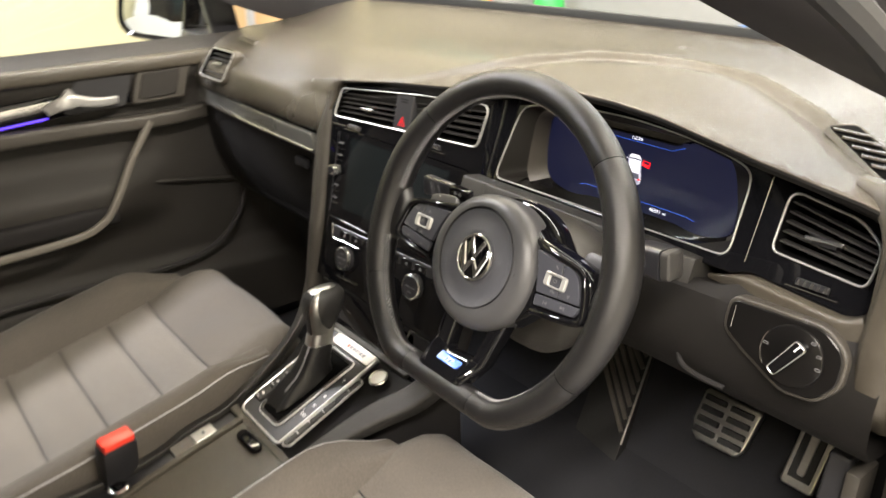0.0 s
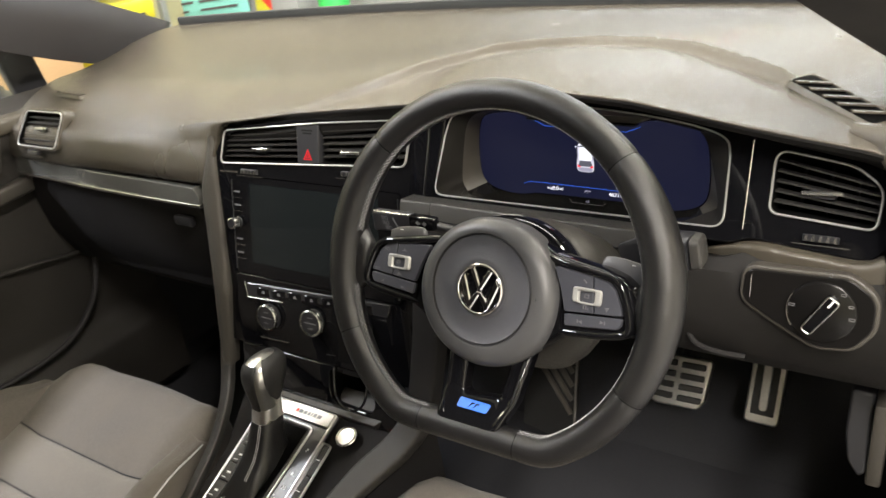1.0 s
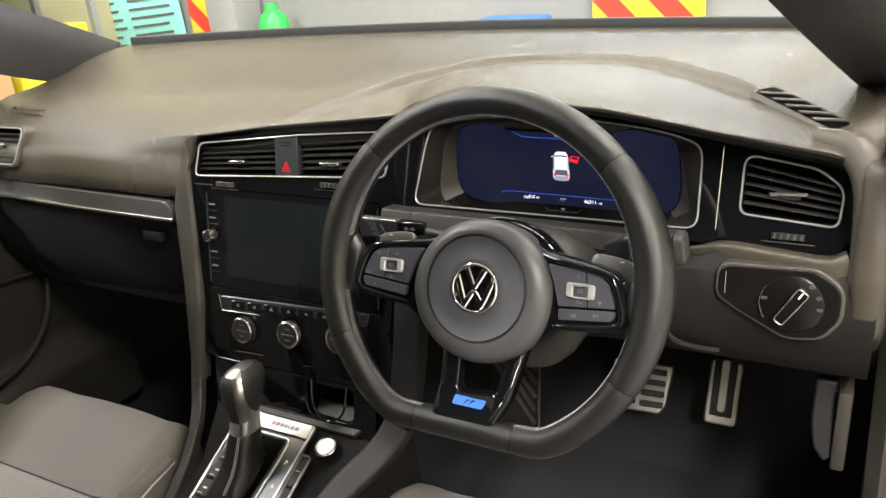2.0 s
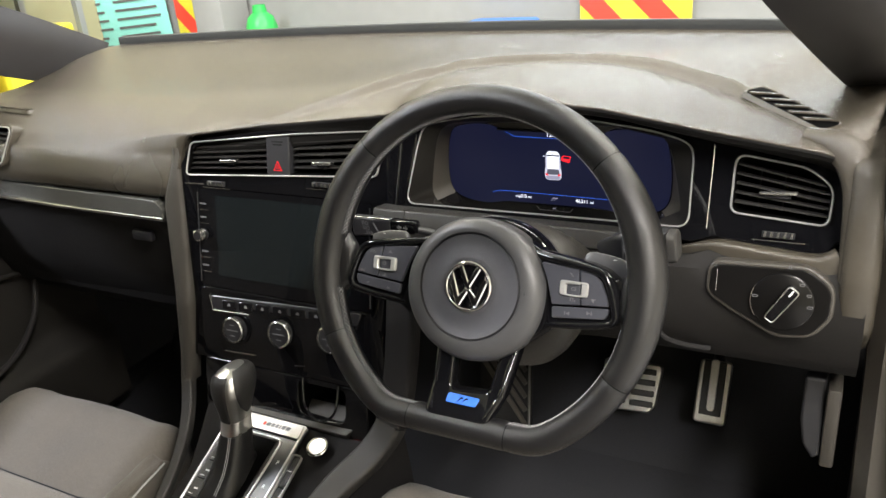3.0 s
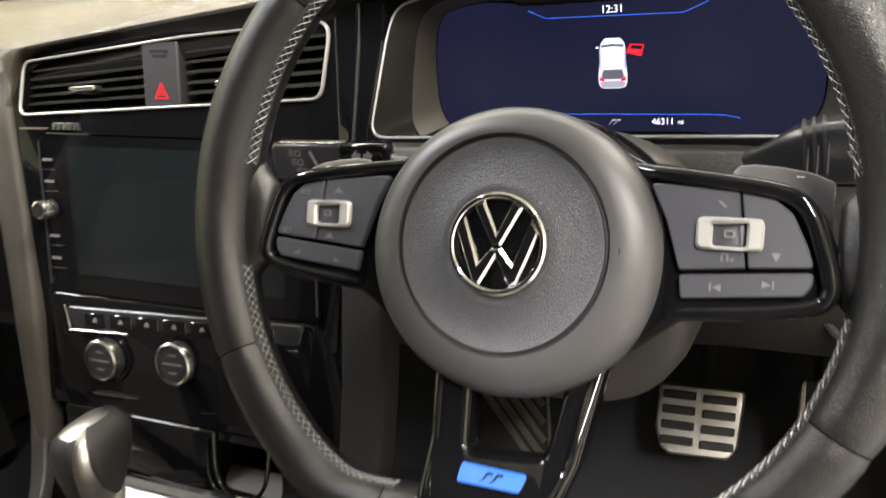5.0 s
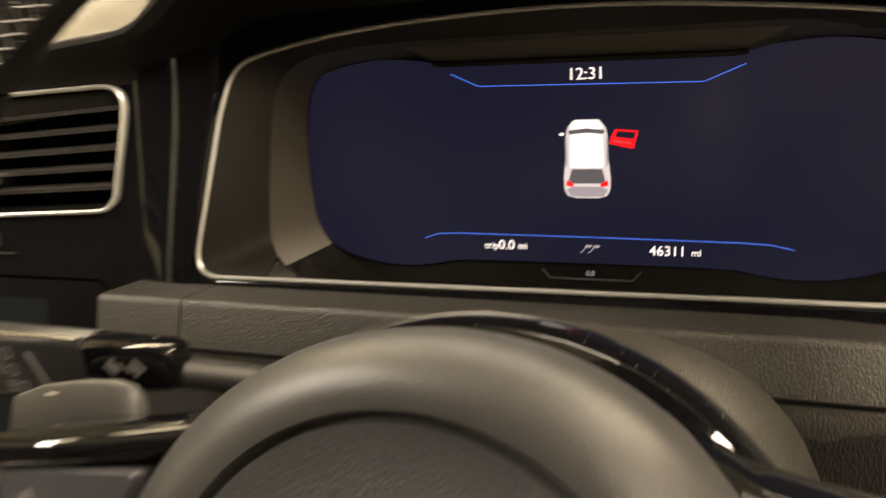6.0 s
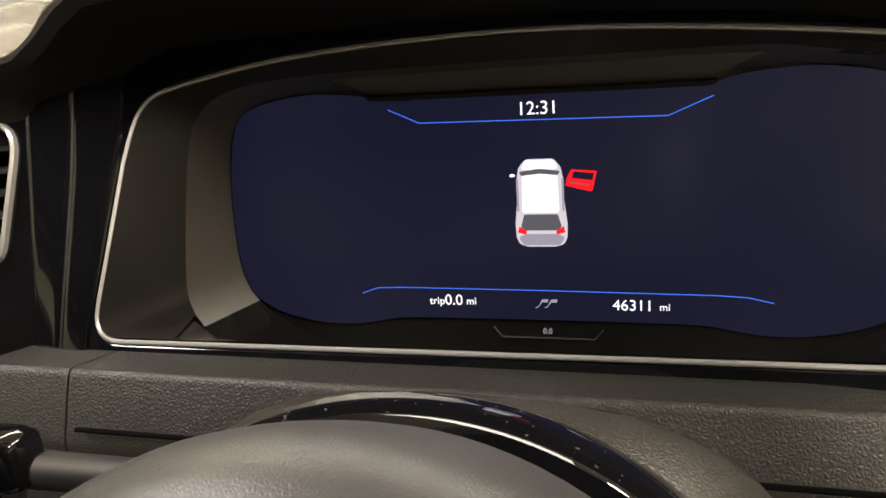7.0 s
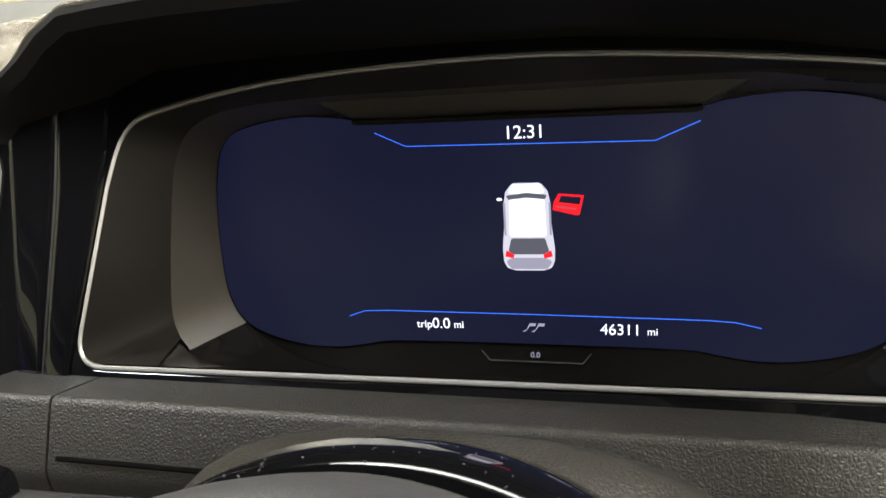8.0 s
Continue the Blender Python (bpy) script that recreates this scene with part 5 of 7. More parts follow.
def stalk(side, label):
    s = thing("column_stalk", (0.36 + side * 0.11, 0.09, 0.955), label, "stalk", "column stalks")
    up = pose(0, 0, 0, 90, 0, 0)
    if side < 0:
        def slab(spans):
            rows = []
            for x, k in spans:
                low, high = 0.954 + 0.009 * (x - 0.19) / 0.074, 0.9775
                c, h = (low + high) / 2, (high - low) / 2 * k
                rows.append([(x, 0.0750 + a, c + b) for a, b in rrect(-0.0055 * k, 0.0055 * k, -h, h, 0.0030, 4)])
            return loft(rows, True, True)
        part("lever", slab(((0.1895, 0.72), (0.1905, 0.90), (0.193, 1.0), (0.2375, 1.0), (0.238, 0.97))), "satin", s, angle=50)
        part("neck", slab(((0.2384, 0.95), (0.2390, 0.98), (0.2650, 0.97), (0.2682, 0.90), (0.2692, 0.75))), "gloss", s, "glossy black neck", angle=50)
        part("root", tube(smooth_path([(0.266, 0.077, 0.967), (0.282, 0.088, 0.960), (0.300, 0.104, 0.950)], 4), 0.0045, n=12), "matt", s)
        part("chrome_line", sweep([(x, 0.0710, 0.9774) for x in (0.193, 0.215, 0.2375)], rrect(-0.0010, 0.0010, -0.0006, 0.0006, 0.0004, 2)), "dullchrome", s, "thin chrome line")

        def mark(name, x, z, loops):
            q = Matrix.Translation((x, 0.0694, z)) @ up
            for outer, holes in loops:
                part(name, plate(outer, holes, lambda a, b, h: q @ Vector((a, b, h)), 0.0008), "greyprint", s, smooth=False)
        for x, z in ((0.2080, 0.9715), (0.2092, 0.9660), (0.2122, 0.9605)):
            beams = [([(-0.0052, v), (-0.0020, v), (-0.0020, v + 0.0006), (-0.0052, v + 0.0006)], []) for v in (-0.0016, 0.0, 0.0014)]
            lamp = rrect(-0.0012, 0.0030, -0.0020, 0.0020, 0.0016, 3)
            mark("lamp_symbol", x, z, beams + [(lamp, [offset(lamp, 0.0006)])])
        mark("lever_symbol", 0.2205, 0.9670, [([(-0.004, 0.0052), (-0.0022, 0.0060), (0.0036, -0.0052), (0.0022, -0.0060)], [])])
        for d in (-1, 1):
            mark("arrow", 0.2530 + d * 0.0010, 0.9705, [([(0, -0.0012), (d * 0.0026, -0.0012), (d * 0.0026, -0.0032), (d * 0.0060, 0), (d * 0.0026, 0.0032), (d * 0.0026, 0.0012), (0, 0.0012)], [])])
        return
    pts = smooth_path([(0.462, 0.096, 0.960), (0.476, 0.090, 0.968), (0.500, 0.086, 0.974), (0.524, 0.083, 0.977)], 6)
    k = [0.70 + 0.30 * ease(4, 9, i) for i in range(len(pts))]
    part("lever", sweep(pts, rrect(-0.0125, 0.0125, -0.0150, 0.0140, 0.006, 4), scale=k), "satin", s, angle=50)
    tip = [pts[-1] + Vector((d, 0, 0.13 * d)) for d in (0.0005, 0.004, 0.0075, 0.009)]
    part("tip", sweep(tip, rrect(-0.0120, 0.0120, -0.0145, 0.0135, 0.006, 4), scale=[0.98, 1.0, 0.94, 0.8]), "frame", s, "grey end cap")
    for i in range(3):
        c = pts[8 + i]
        part("ring", sweep([c + Vector((-0.0009, 0, 0)), c + Vector((0.0009, 0, 0.0002))], rrect(-0.0130, 0.0130, -0.0156, 0.0146, 0.006, 4)), "matt", s)
        part("ring_mark", sweep([c + Vector((0.0011, -0.0128, -0.008)), c + Vector((0.0011, -0.0128, 0.006))], rrect(-0.0003, 0.0003, -0.0003, 0.0003, 0.0001, 1), up=(0, -1, 0)), "greyprint", s, smooth=False)
    q = Matrix.Translation((0.505, 0.0722, 0.9735)) @ up
    fan = [(-0.0022, -0.0036), (0.0022, -0.0036), (0.0050, 0.0014), (0.0, 0.0032), (-0.0050, 0.0014)]
    part("wiper_symbol", plate(fan, [offset(fan, 0.0007)], lambda a, b, h: q @ Vector((a, b, h)), 0.0012), "greyprint", s, smooth=False)
    for d in range(4):
        part("wiper_mark", plate([(0.010 + 0.0028 * d, 0.0072), (0.0115 + 0.0028 * d, 0.0072), (0.0115 + 0.0028 * d, 0.0096), (0.010 + 0.0028 * d, 0.0096)], [], lambda a, b, h: q @ Vector((a, b, h)), 0.0012), "greyprint", s, smooth=False)


stalk(-1, "black indicator stalk with pale symbols and a chrome line")
stalk(1, "black wiper stalk with a ribbed collar")


# ---- steering wheel ----
def steering_wheel():
    w = thing("steering_wheel", (0.36, 0.0, 0.95), "flat-bottomed black leather steering wheel with piano black spokes", "steering wheel", rot=(68.5, 0, 0))

    def P(name, bm, mat, parent=w, label="", **k):
        return part(name, bm, mat, parent, label, local=True, **k)

    def L(n0=0.0):
        return lambda a, b, k: Vector((a, b, n0 + k))
    # rim path: a circle with a flat foot
    R, cx, cy, flat = 0.1632, -0.0025, 0.0092, -0.1345
    raw = []
    for i in range(240):
        a = math.pi / 2 - 2 * math.pi * i / 240
        x, y = cx + R * math.cos(a), cy + R * math.sin(a)
        if y < flat:
            y = flat
        raw.append(Vector((x, y, -0.0155 + 0.072 * max(y - 0.02, 0.0))))
    for _ in range(10):
        raw = [raw[i] * 0.5 + (raw[i - 1] + raw[(i + 1) % 240]) * 0.25 for i in range(240)]
    d = [0]
    for i in range(240):
        d.append(d[-1] + (raw[(i + 1) % 240] - raw[i]).length)
    path = []
    for k in range(200):
        s = d[-1] * k / 200
        i = max(j for j in range(240) if d[j] <= s)
        path.append(raw[i].lerp(raw[(i + 1) % 240], (s - d[i]) / (d[i + 1] - d[i])))

    def place(i, ang, r):
        """A point on the rim's skin: ang 0 points away from the hub, 90 to the driver."""
        p, q, o = path[i % 200], path[(i + 1) % 200], path[(i - 1) % 200]
        t = (q - o).normalized()
        side = t.cross(Vector((0, 0, 1))).normalized()
        if side.dot(p - Vector((cx, cy, p.z))) < 0:
            side = -side
        return p + side * (math.cos(ang) * r * 0.95) + Vector((0, 0, math.sin(ang) * r * 1.05))

    def radius(i):
        p = path[i % 200]
        a = math.degrees(math.atan2(p.y - 0.01, abs(p.x)))
        return 0.0146 + 0.0034 * math.exp(-((a - 8) / 32) ** 2)

    def girth(angles, i0, i1, grow=0.0):
        return [[place(i, g, radius(i) + grow) for g in angles] for i in range(i0, i1)]
    whole = [2 * math.pi * k / 20 for k in range(20)]

    def nearest(x, y):
        return min(range(200), key=lambda i: (path[i].x - x) ** 2 + (path[i].y - y) ** 2)
    marks = [nearest(0.114, 0.122), nearest(0.145, -0.068), nearest(0.050, -0.134), nearest(-0.052, -0.134), nearest(-0.147, -0.068), nearest(-0.118, 0.122)]
    spans = list(zip(marks, marks[1:] + [marks[0] + 200]))
    for i0, i1 in spans:
        rows = girth(whole, i0, i1 + 1)
        rows[0] = [place(i0, g, radius(i0) - 0.0007) for g in whole]
        rows[-1] = [place(i1, g, radius(i1) - 0.0007) for g in whole]
        P("rim", loft(rows, True), "leather", w, "smooth black leather rim section")
    for i in marks:
        P("rim_seam", loft([[place(i, g, radius(i) - 0.0005) + (path[(i + 1) % 200] - path[i]).normalized() * k for g in whole] for k in (-0.0004, 0.0004)], True), "void", w)
    # cross stitching along the inside of the rim, away from the spokes
    def stitched(i):
        x, y = path[i % 200].x, path[i % 200].y
        return not (abs(y - 0.006) < 0.030 and abs(x) > 0.12) and not (y < -0.12 and -0.046 < x < 0.046)
    run, runs = [], []
    for i in range(200):
        if stitched(i):
            run.append(i)
        elif run:
            runs.append(run)
            run = []
    if run and runs and runs[0][0] == 0:
        runs[0] = [i - 200 for i in run] + runs[0]
    elif run:
        runs.append(run)
    for run in runs:
        for odd in (0, 1):
            pts = [place(i, radians(176 if (i + odd) % 2 else 158), radius(i) + 0.0002) for i in run]
            P("stitching", tube(pts, 0.00022, n=4), "thread", w, "grey cross stitching")
        P("stitch_groove", loft([[place(i, radians(g), radius(i) + k) for g, k in ((151, -0.0004), (154, 0.00012), (180, 0.00012), (183, -0.0004))] for i in run]), "perforated", w, "dark leather seam band")
    # airbag cover: a deep dome with a ringed, dimpled face
    side = [(0.0512, -0.0046), (0.0535, -0.0043), (0.0575, -0.0050), (0.0615, -0.0072), (0.0645, -0.0108), (0.0663, -0.0150), (0.0671, -0.0200), (0.0670, -0.027), (0.0662, -0.036), (0.0648, -0.046), (0.058, -0.055)]
    face = [(0.0001, -0.0060), (0.0245, -0.0060), (0.0262, -0.0052), (0.0285, -0.0056), (0.034, -0.0064), (0.040, -0.0066), (0.0455, -0.0060), (0.0488, -0.0050)]
    rim_line = [(0.0488, -0.0050), (0.0492, -0.0062), (0.0498, -0.0066), (0.0505, -0.0062), (0.0512, -0.0046)]

    def seat_of(bm):
        """The cover is a little wider than high, and its foot sits lower than its face."""
        for v in bm.verts:
            g = ease(0.050, 0.067, math.hypot(v.co.x, v.co.y))
            v.co.x = v.co.x * (1 + 0.060 * g) - 0.0012 + 0.0012 * g
            v.co.y = v.co.y * (1 + 0.018 * g) - 0.0010 - 0.0030 * g
        return bm
    hub = P("airbag_cover", seat_of(revolve(side, 96)), "hub", w, "dark grey airbag cover", angle=60)
    P("airbag_face", seat_of(revolve(face, 96)), "hubface", hub, "dimpled airbag face", angle=60)
    P("groove", seat_of(revolve(rim_line, 96)), "matt", hub, angle=25)
    horn = [((0.0530, 0.0008), (0.0545, 0.0016), (0.0545, -0.0016), (0.0530, -0.0008)), ((0.0550, 0.0003), (0.0580, 0.0003), (0.0580, -0.0003), (0.0550, -0.0003)), ((0.0576, 0.0018), (0.0582, 0.0018), (0.0582, -0.0018), (0.0576, -0.0018))]
    for pts in horn:
        P("horn_mark", plate(list(pts), [], lambda a, b, k: Vector((a, b - 0.0005, -0.0044 - max(a - 0.0545, 0) ** 2 * 110 + k)), 0.0005), "matt", hub, smooth=False)
    P("airbag_mark", plate([(-0.0630, -0.0008), (-0.0605, -0.0008), (-0.0605, -0.0004), (-0.0630, -0.0004)], [], lambda a, b, k: Vector((a, b, -0.0072 - (abs(a) - 0.0605) * 0.9 + k)), 0.0006), "matt", hub, smooth=False)
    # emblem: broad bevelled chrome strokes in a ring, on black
    mid = Matrix.Translation((-0.0012, -0.0007, 0))
    e = P("emblem", revolve([(0.0001, -0.0036), (0.0212, -0.0036), (0.0236, -0.0050), (0.0236, -0.0062)], 64, mid), "gloss", w, "round chrome and black emblem")
    P("emblem_ring", revolve([(0.0204, -0.0036), (0.0208, -0.0020), (0.0214, -0.0014), (0.0226, -0.0014), (0.0236, -0.0022), (0.0243, -0.0044), (0.0243, -0.0062)], 64, mid), "emblem", e, "chrome ring", angle=25)

    def stroke(pts):
        P("emblem_stroke", plate([(a - 0.0012, b - 0.0007) for a, b in pts], [], L(-0.0018), 0.0018, 0.0011), "emblem", e, angle=25)
    stroke([(-0.0118, 0.0170), (-0.0068, 0.0195), (0.0, 0.0052), (0.0068, 0.0195), (0.0118, 0.0170), (0.0022, -0.0008), (-0.0022, -0.0008)])
    stroke([(-0.0198, 0.0055), (-0.0160, 0.0122), (-0.0082, -0.0086), (-0.0024, -0.0016), (0.0024, -0.0016), (0.0082, -0.0086), (0.0160, 0.0122), (0.0198, 0.0055), (0.0112, -0.0168), (0.0072, -0.0192), (0.0, -0.0062), (-0.0072, -0.0192), (-0.0112, -0.0168)])
    # spokes
    for s in (-1, 1):
        def mx(pts):
            return [(s * a, b) for a, b in pts]
        shape = rounded(mx([(0.040, 0.0500), (0.060, 0.0400), (0.1078, 0.0330), (0.1215, 0.0290), (0.1315, 0.0216), (0.1385, 0.0030), (0.1412, -0.0125), (0.1367, -0.0185), (0.1163, -0.0240), (0.0790, -0.0285), (0.064, -0.040), (0.046, -0.054)]), [0, 0.01, 0.03, 0.01, 0.012, 0.03, 0.008, 0.008, 0.03, 0.012, 0.01, 0], 5)
        sp = P("spoke", plate(shape, [], lambda a, b, k: Vector((a, b, -0.0150 - 0.32 * max(0.0, 0.076 - abs(a)) + k)), 0.026, 0.0045), "gloss", w, "piano black spoke", angle=60)
        ridge = smooth_path([(s * a, b, z) for a, b, z in ((0.056, 0.0362, -0.0228), (0.070, 0.0342, -0.0180), (0.085, 0.0322, -0.0148), (0.108, 0.0290, -0.0132), (0.1192, 0.0262, -0.0130), (0.1265, 0.0196, -0.0130), (0.1318, 0.0060, -0.0132), (0.1350, -0.0060, -0.0134), (0.1352, -0.0120, -0.0138), (0.1310, -0.0172, -0.0145), (0.1160, -0.0208, -0.0152), (0.095, -0.0234, -0.0160), (0.074, -0.0256, -0.0195))], 5)
        P("spoke_edge", sweep(ridge, [(0.0036 * math.cos(q), 0.0042 * math.sin(q)) for q in np.linspace(0, 2 * math.pi, 14, endpoint=False)], up=(0, 0, 1)), "gloss", sp, "raised gloss edge", angle=80)

        def Z(a):
            """The keys lean back towards the hub."""
            return -0.0118 - 0.045 * max(0.0, 0.098 - abs(a))
        keys = ([(0.0635, 0.0302), (0.0997, 0.0268), (0.1038, -0.0043), (0.0776, -0.0068), (0.0713, 0.0138)], [(0.1007, 0.0267), (0.1136, 0.0244), (0.1203, 0.0190), (0.1266, 0.0058), (0.1292, -0.0024), (0.1048, -0.0042)], [(0.0777, -0.0086), (0.1294, -0.0042), (0.1288, -0.0095), (0.1260, -0.0140), (0.0787, -0.0188)])
        for pts, rr in zip(keys, ([0.002, 0.001, 0.001, 0.002, 0.02], [0.001, 0.004, 0.006, 0.03, 0.002, 0.001], [0.002, 0.002, 0.004, 0.004, 0.002])):
            P("key", plate(rounded(mx(pts), rr, 4), [], lambda a, b, k: Vector((a, b, Z(a) + k)), 0.005, 0.0007), "pad", sp, "satin dark grey key", angle=50)
        ck = rrect(s * 0.0970 - 0.0132, s * 0.0970 + 0.0132, 0.0027, 0.0163, 0.0032, 4)
        gap = rrect(s * 0.0970 - 0.0066, s * 0.0970 + 0.0066, 0.0043, 0.0147, 0.0016, 4)
        P("rocker_frame", plate(ck, [gap], lambda a, b, k: Vector((a, b, -0.0098 + 0.00005 * k + k)), 0.004, 0.0012), "silver", sp, "satin chrome rocker frame", angle=50)
        P("rocker_key", plate(offset(gap, 0.0004), [], lambda a, b, k: Vector((a, b, -0.0104 - 60 * (a - s * 0.097) ** 2 + k)), 0.003, 0.0008), "pad", sp, "dark rocker key", angle=50)
        P("rocker_mark", plate(rrect(s * 0.097 - 0.0022, s * 0.097 + 0.0022, 0.0080, 0.0112, 0.001, 2), [rrect(s * 0.097 - 0.0015, s * 0.097 + 0.0015, 0.0087, 0.0105, 0.0006, 2)], L(-0.0101), 0.0003), "greyprint", sp, smooth=False)

        def mark(name, loops, k=0.0003):
            for outer in loops:
                P(name, plate([(a, b) for a, b in outer], [], lambda a, b, h: Vector((a, b, Z(a) + k + h)), 0.0004), "greyprint", sp, smooth=False)

        def bar(x, y, wd, h=0.0006):
            return [(x - wd, y - h / 2), (x + wd, y - h / 2), (x + wd, y + h / 2), (x - wd, y + h / 2)]
        if s < 0:
            for body, x, y in (("SET", -0.1222, -0.0004), ("RES", -0.1120, 0.0200)):
                lettering("key_word", body, 0.0042, "greyprint", sp, Matrix.Translation((x, y, Z(x) + 0.0005)), local=True)
            mark("car_symbol", [bar(-0.0923, 0.0206, 0.0024), [(-0.0936, 0.0210), (-0.0910, 0.0210), (-0.0916, 0.0228), (-0.0930, 0.0228)], bar(-0.0962, -0.0030, 0.0026), [(-0.0976, -0.0026), (-0.0948, -0.0026), (-0.0954, -0.0006), (-0.0970, -0.0006)]])
            mark("slide_symbol", [[(-0.1176, -0.0122), (-0.1136, -0.0122), (-0.1136, -0.0102)], [(-0.0926, -0.0150), (-0.0886, -0.0150), (-0.0926, -0.0130)]])
        else:
            mark("track_symbol", [[(0.0948, -0.0112), (0.0948, -0.0144), (0.0914, -0.0128)], bar(0.0906, -0.0128, 0.0004, 0.0032), [(0.1104, -0.0086), (0.1104, -0.0118), (0.1138, -0.0102)], bar(0.1146, -0.0102, 0.0004, 0.0032)])
            mark("view_symbol", [[(0.1132, 0.0028), (0.1170, 0.0028), (0.1151, -0.0008)]])
            mark("voice_symbol", [bar(0.0945, -0.0002, 0.0004, 0.0030), bar(0.0967, -0.0002, 0.0004, 0.0030), bar(0.0956, 0.0014, 0.0012), bar(0.0985, -0.0010, 0.0006, 0.0012)])
            mark("phone_symbol", [[(0.0918, 0.0228), (0.0926, 0.0234), (0.0954, 0.0208), (0.0946, 0.0202)]])
        # leather boss where the spoke meets the rim
        boss = []
        for x, h, t in ((0.1375, 0.0185, 0.006), (0.1400, 0.0225, 0.0085), (0.1440, 0.0265, 0.0100), (0.149, 0.0335, 0.0110), (0.155, 0.0420, 0.0118), (0.160, 0.0480, 0.0120)):
            ring = []
            for k in range(24):
                a = 2 * math.pi * k / 24
                ca, sa = math.cos(a), math.sin(a)
                ring.append((s * x, 0.0045 + h * math.copysign(abs(ca) ** 0.7, ca), -0.0215 + t * math.copysign(abs(sa) ** 0.7, sa)))
            boss.append(ring)
        P("rim_boss", loft(boss, True, True), "leather", w, angle=70)
        # shift paddle: a curved blade whose crest shows over the spoke
        crest = ((0.0930, 0.0330), (0.0942, 0.0390), (0.0970, 0.0417), (0.103, 0.0424), (0.114, 0.0415), (0.126, 0.0393), (0.1355, 0.0355))
        rows = [[(s * x, y - 0.0010, -0.0470), (s * x, y, -0.0480), (s * x, y, -0.0505), (s * x, y - 0.0012, -0.0520), (s * x, y - 0.006, -0.0525), (s * x, -0.012, -0.0500), (s * x, -0.014, -0.0440), (s * x, y - 0.010, -0.0462)] for x, y in crest]
        q = P("shift_paddle", loft(rows, True, True), "hub", w, "grey shift paddle behind the spoke", angle=50)
        P("paddle_mark", plate(bar(s * 0.122, 0.0372, 0.0016, 0.0005), [], L(-0.0466), 0.0004), "white", q, smooth=False)
    # arch of gloss black behind the cover
    arch = [[(r * math.cos(a), r * math.sin(a), z) for r, z in ((0.060, -0.042), (0.0672, -0.0445), (0.0690, -0.0475), (0.0698, -0.054), (0.0700, -0.062), (0.0690, -0.070), (0.060, -0.072))] for a in np.linspace(radians(22), radians(158), 44)]
    arch = [[(p[0] * (1.08 + 0.08 * ease(0.045, 0.02, p[1])) + 0.002, p[1] * 0.985 - 0.0025, p[2]) for p in row] for row in arch]
    rnd = random.Random(5)
    flakes = bmesh.new()
    for _ in range(90):
        row = arch[rnd.randrange(4, 36)]
        k = rnd.choice((2, 3, 3, 4, 4, 5))
        q = Vector(row[k]).lerp(Vector(row[k - 1]), rnd.random())
        h = rnd.uniform(0.00010, 0.00030)
        bmesh.ops.create_cube(flakes, size=1, matrix=Matrix.Translation(q) @ Matrix.Rotation(rnd.random() * 6, 4, "Z") @ Matrix.Diagonal((h * rnd.uniform(1, 3), h, h, 1)))
    P("dust", flakes, "greyprint", w, "pale dust specks on the gloss", smooth=False)
    P("gloss_arch", loft(arch), "gloss", w, "piano black arch behind the airbag cover")
    P("back_cover", revolve([(0.062, -0.046), (0.067, -0.054), (0.064, -0.066), (0.05, -0.075), (0.03, -0.085)], 48), "satin", w)
    # lower spoke: two legs and a foot with an inset badge
    shape = rounded([(-0.0365, -0.052), (-0.0362, -0.095), (-0.0345, -0.1290), (0.0290, -0.1290), (0.0385, -0.100), (0.0490, -0.050)], [0, 0.03, 0.008, 0.010, 0.03, 0], 6)
    hole = rounded([(-0.0165, -0.055), (-0.0160, -0.1020), (0.0225, -0.0990), (0.0320, -0.053)], [0.002, 0.006, 0.006, 0.002], 5)

    def foot(a, b, k):
        return Vector((a, b, -0.0190 + 0.0150 * ease(-0.098, -0.124, b) - 0.05 * max(b + 0.09, 0.0) + k))
    ls = P("lower_spoke", plate(shape, [hole], foot, 0.016, 0.0035), "gloss", w, "piano black forked lower spoke", angle=50)
    for line in (((-0.0320, -0.060), (-0.0318, -0.095), (-0.0308, -0.112), (-0.0285, -0.1205)), ((0.0425, -0.060), (0.0345, -0.098), (0.0290, -0.114), (0.0250, -0.1205))):
        P("leg_edge", tube([foot(q.x, q.y, 0.0004) for q in smooth_path([(a, b, 0) for a, b in line], 5)], 0.0014, n=8), "gloss", ls, "raised gloss edge")
    bd = rounded([(-0.0160, -0.1130), (0.0148, -0.1130), (0.0168, -0.1058), (-0.0162, -0.1052)], 0.0016, 3)
    P("badge", plate(bd, [], lambda a, b, k: foot(a, b, k + 0.0010), 0.002, 0.0005), "blue", ls, "blue inset badge")
    for k in range(2):
        x = -0.0035 + 0.0050 * k
        P("badge_bar", plate([(x - 0.0020, -0.1110), (x - 0.0005, -0.1110), (x + 0.0012, -0.1072), (x + 0.0045, -0.1072), (x + 0.0040, -0.1083), (x + 0.002, -0.1083), (x + 0.0010, -0.1100)], [], lambda a, b, h: foot(a, b, h + 0.0014), 0.0005), "lcdoff", ls, smooth=False)


steering_wheel()


# ---- centre console ----
def ramp(x, y, k=0.0):
    """The sloping shifter deck."""
    return Vector((x, y - 0.36 * k, 0.655 + 0.40 * (y - 0.06) + 0.93 * k))


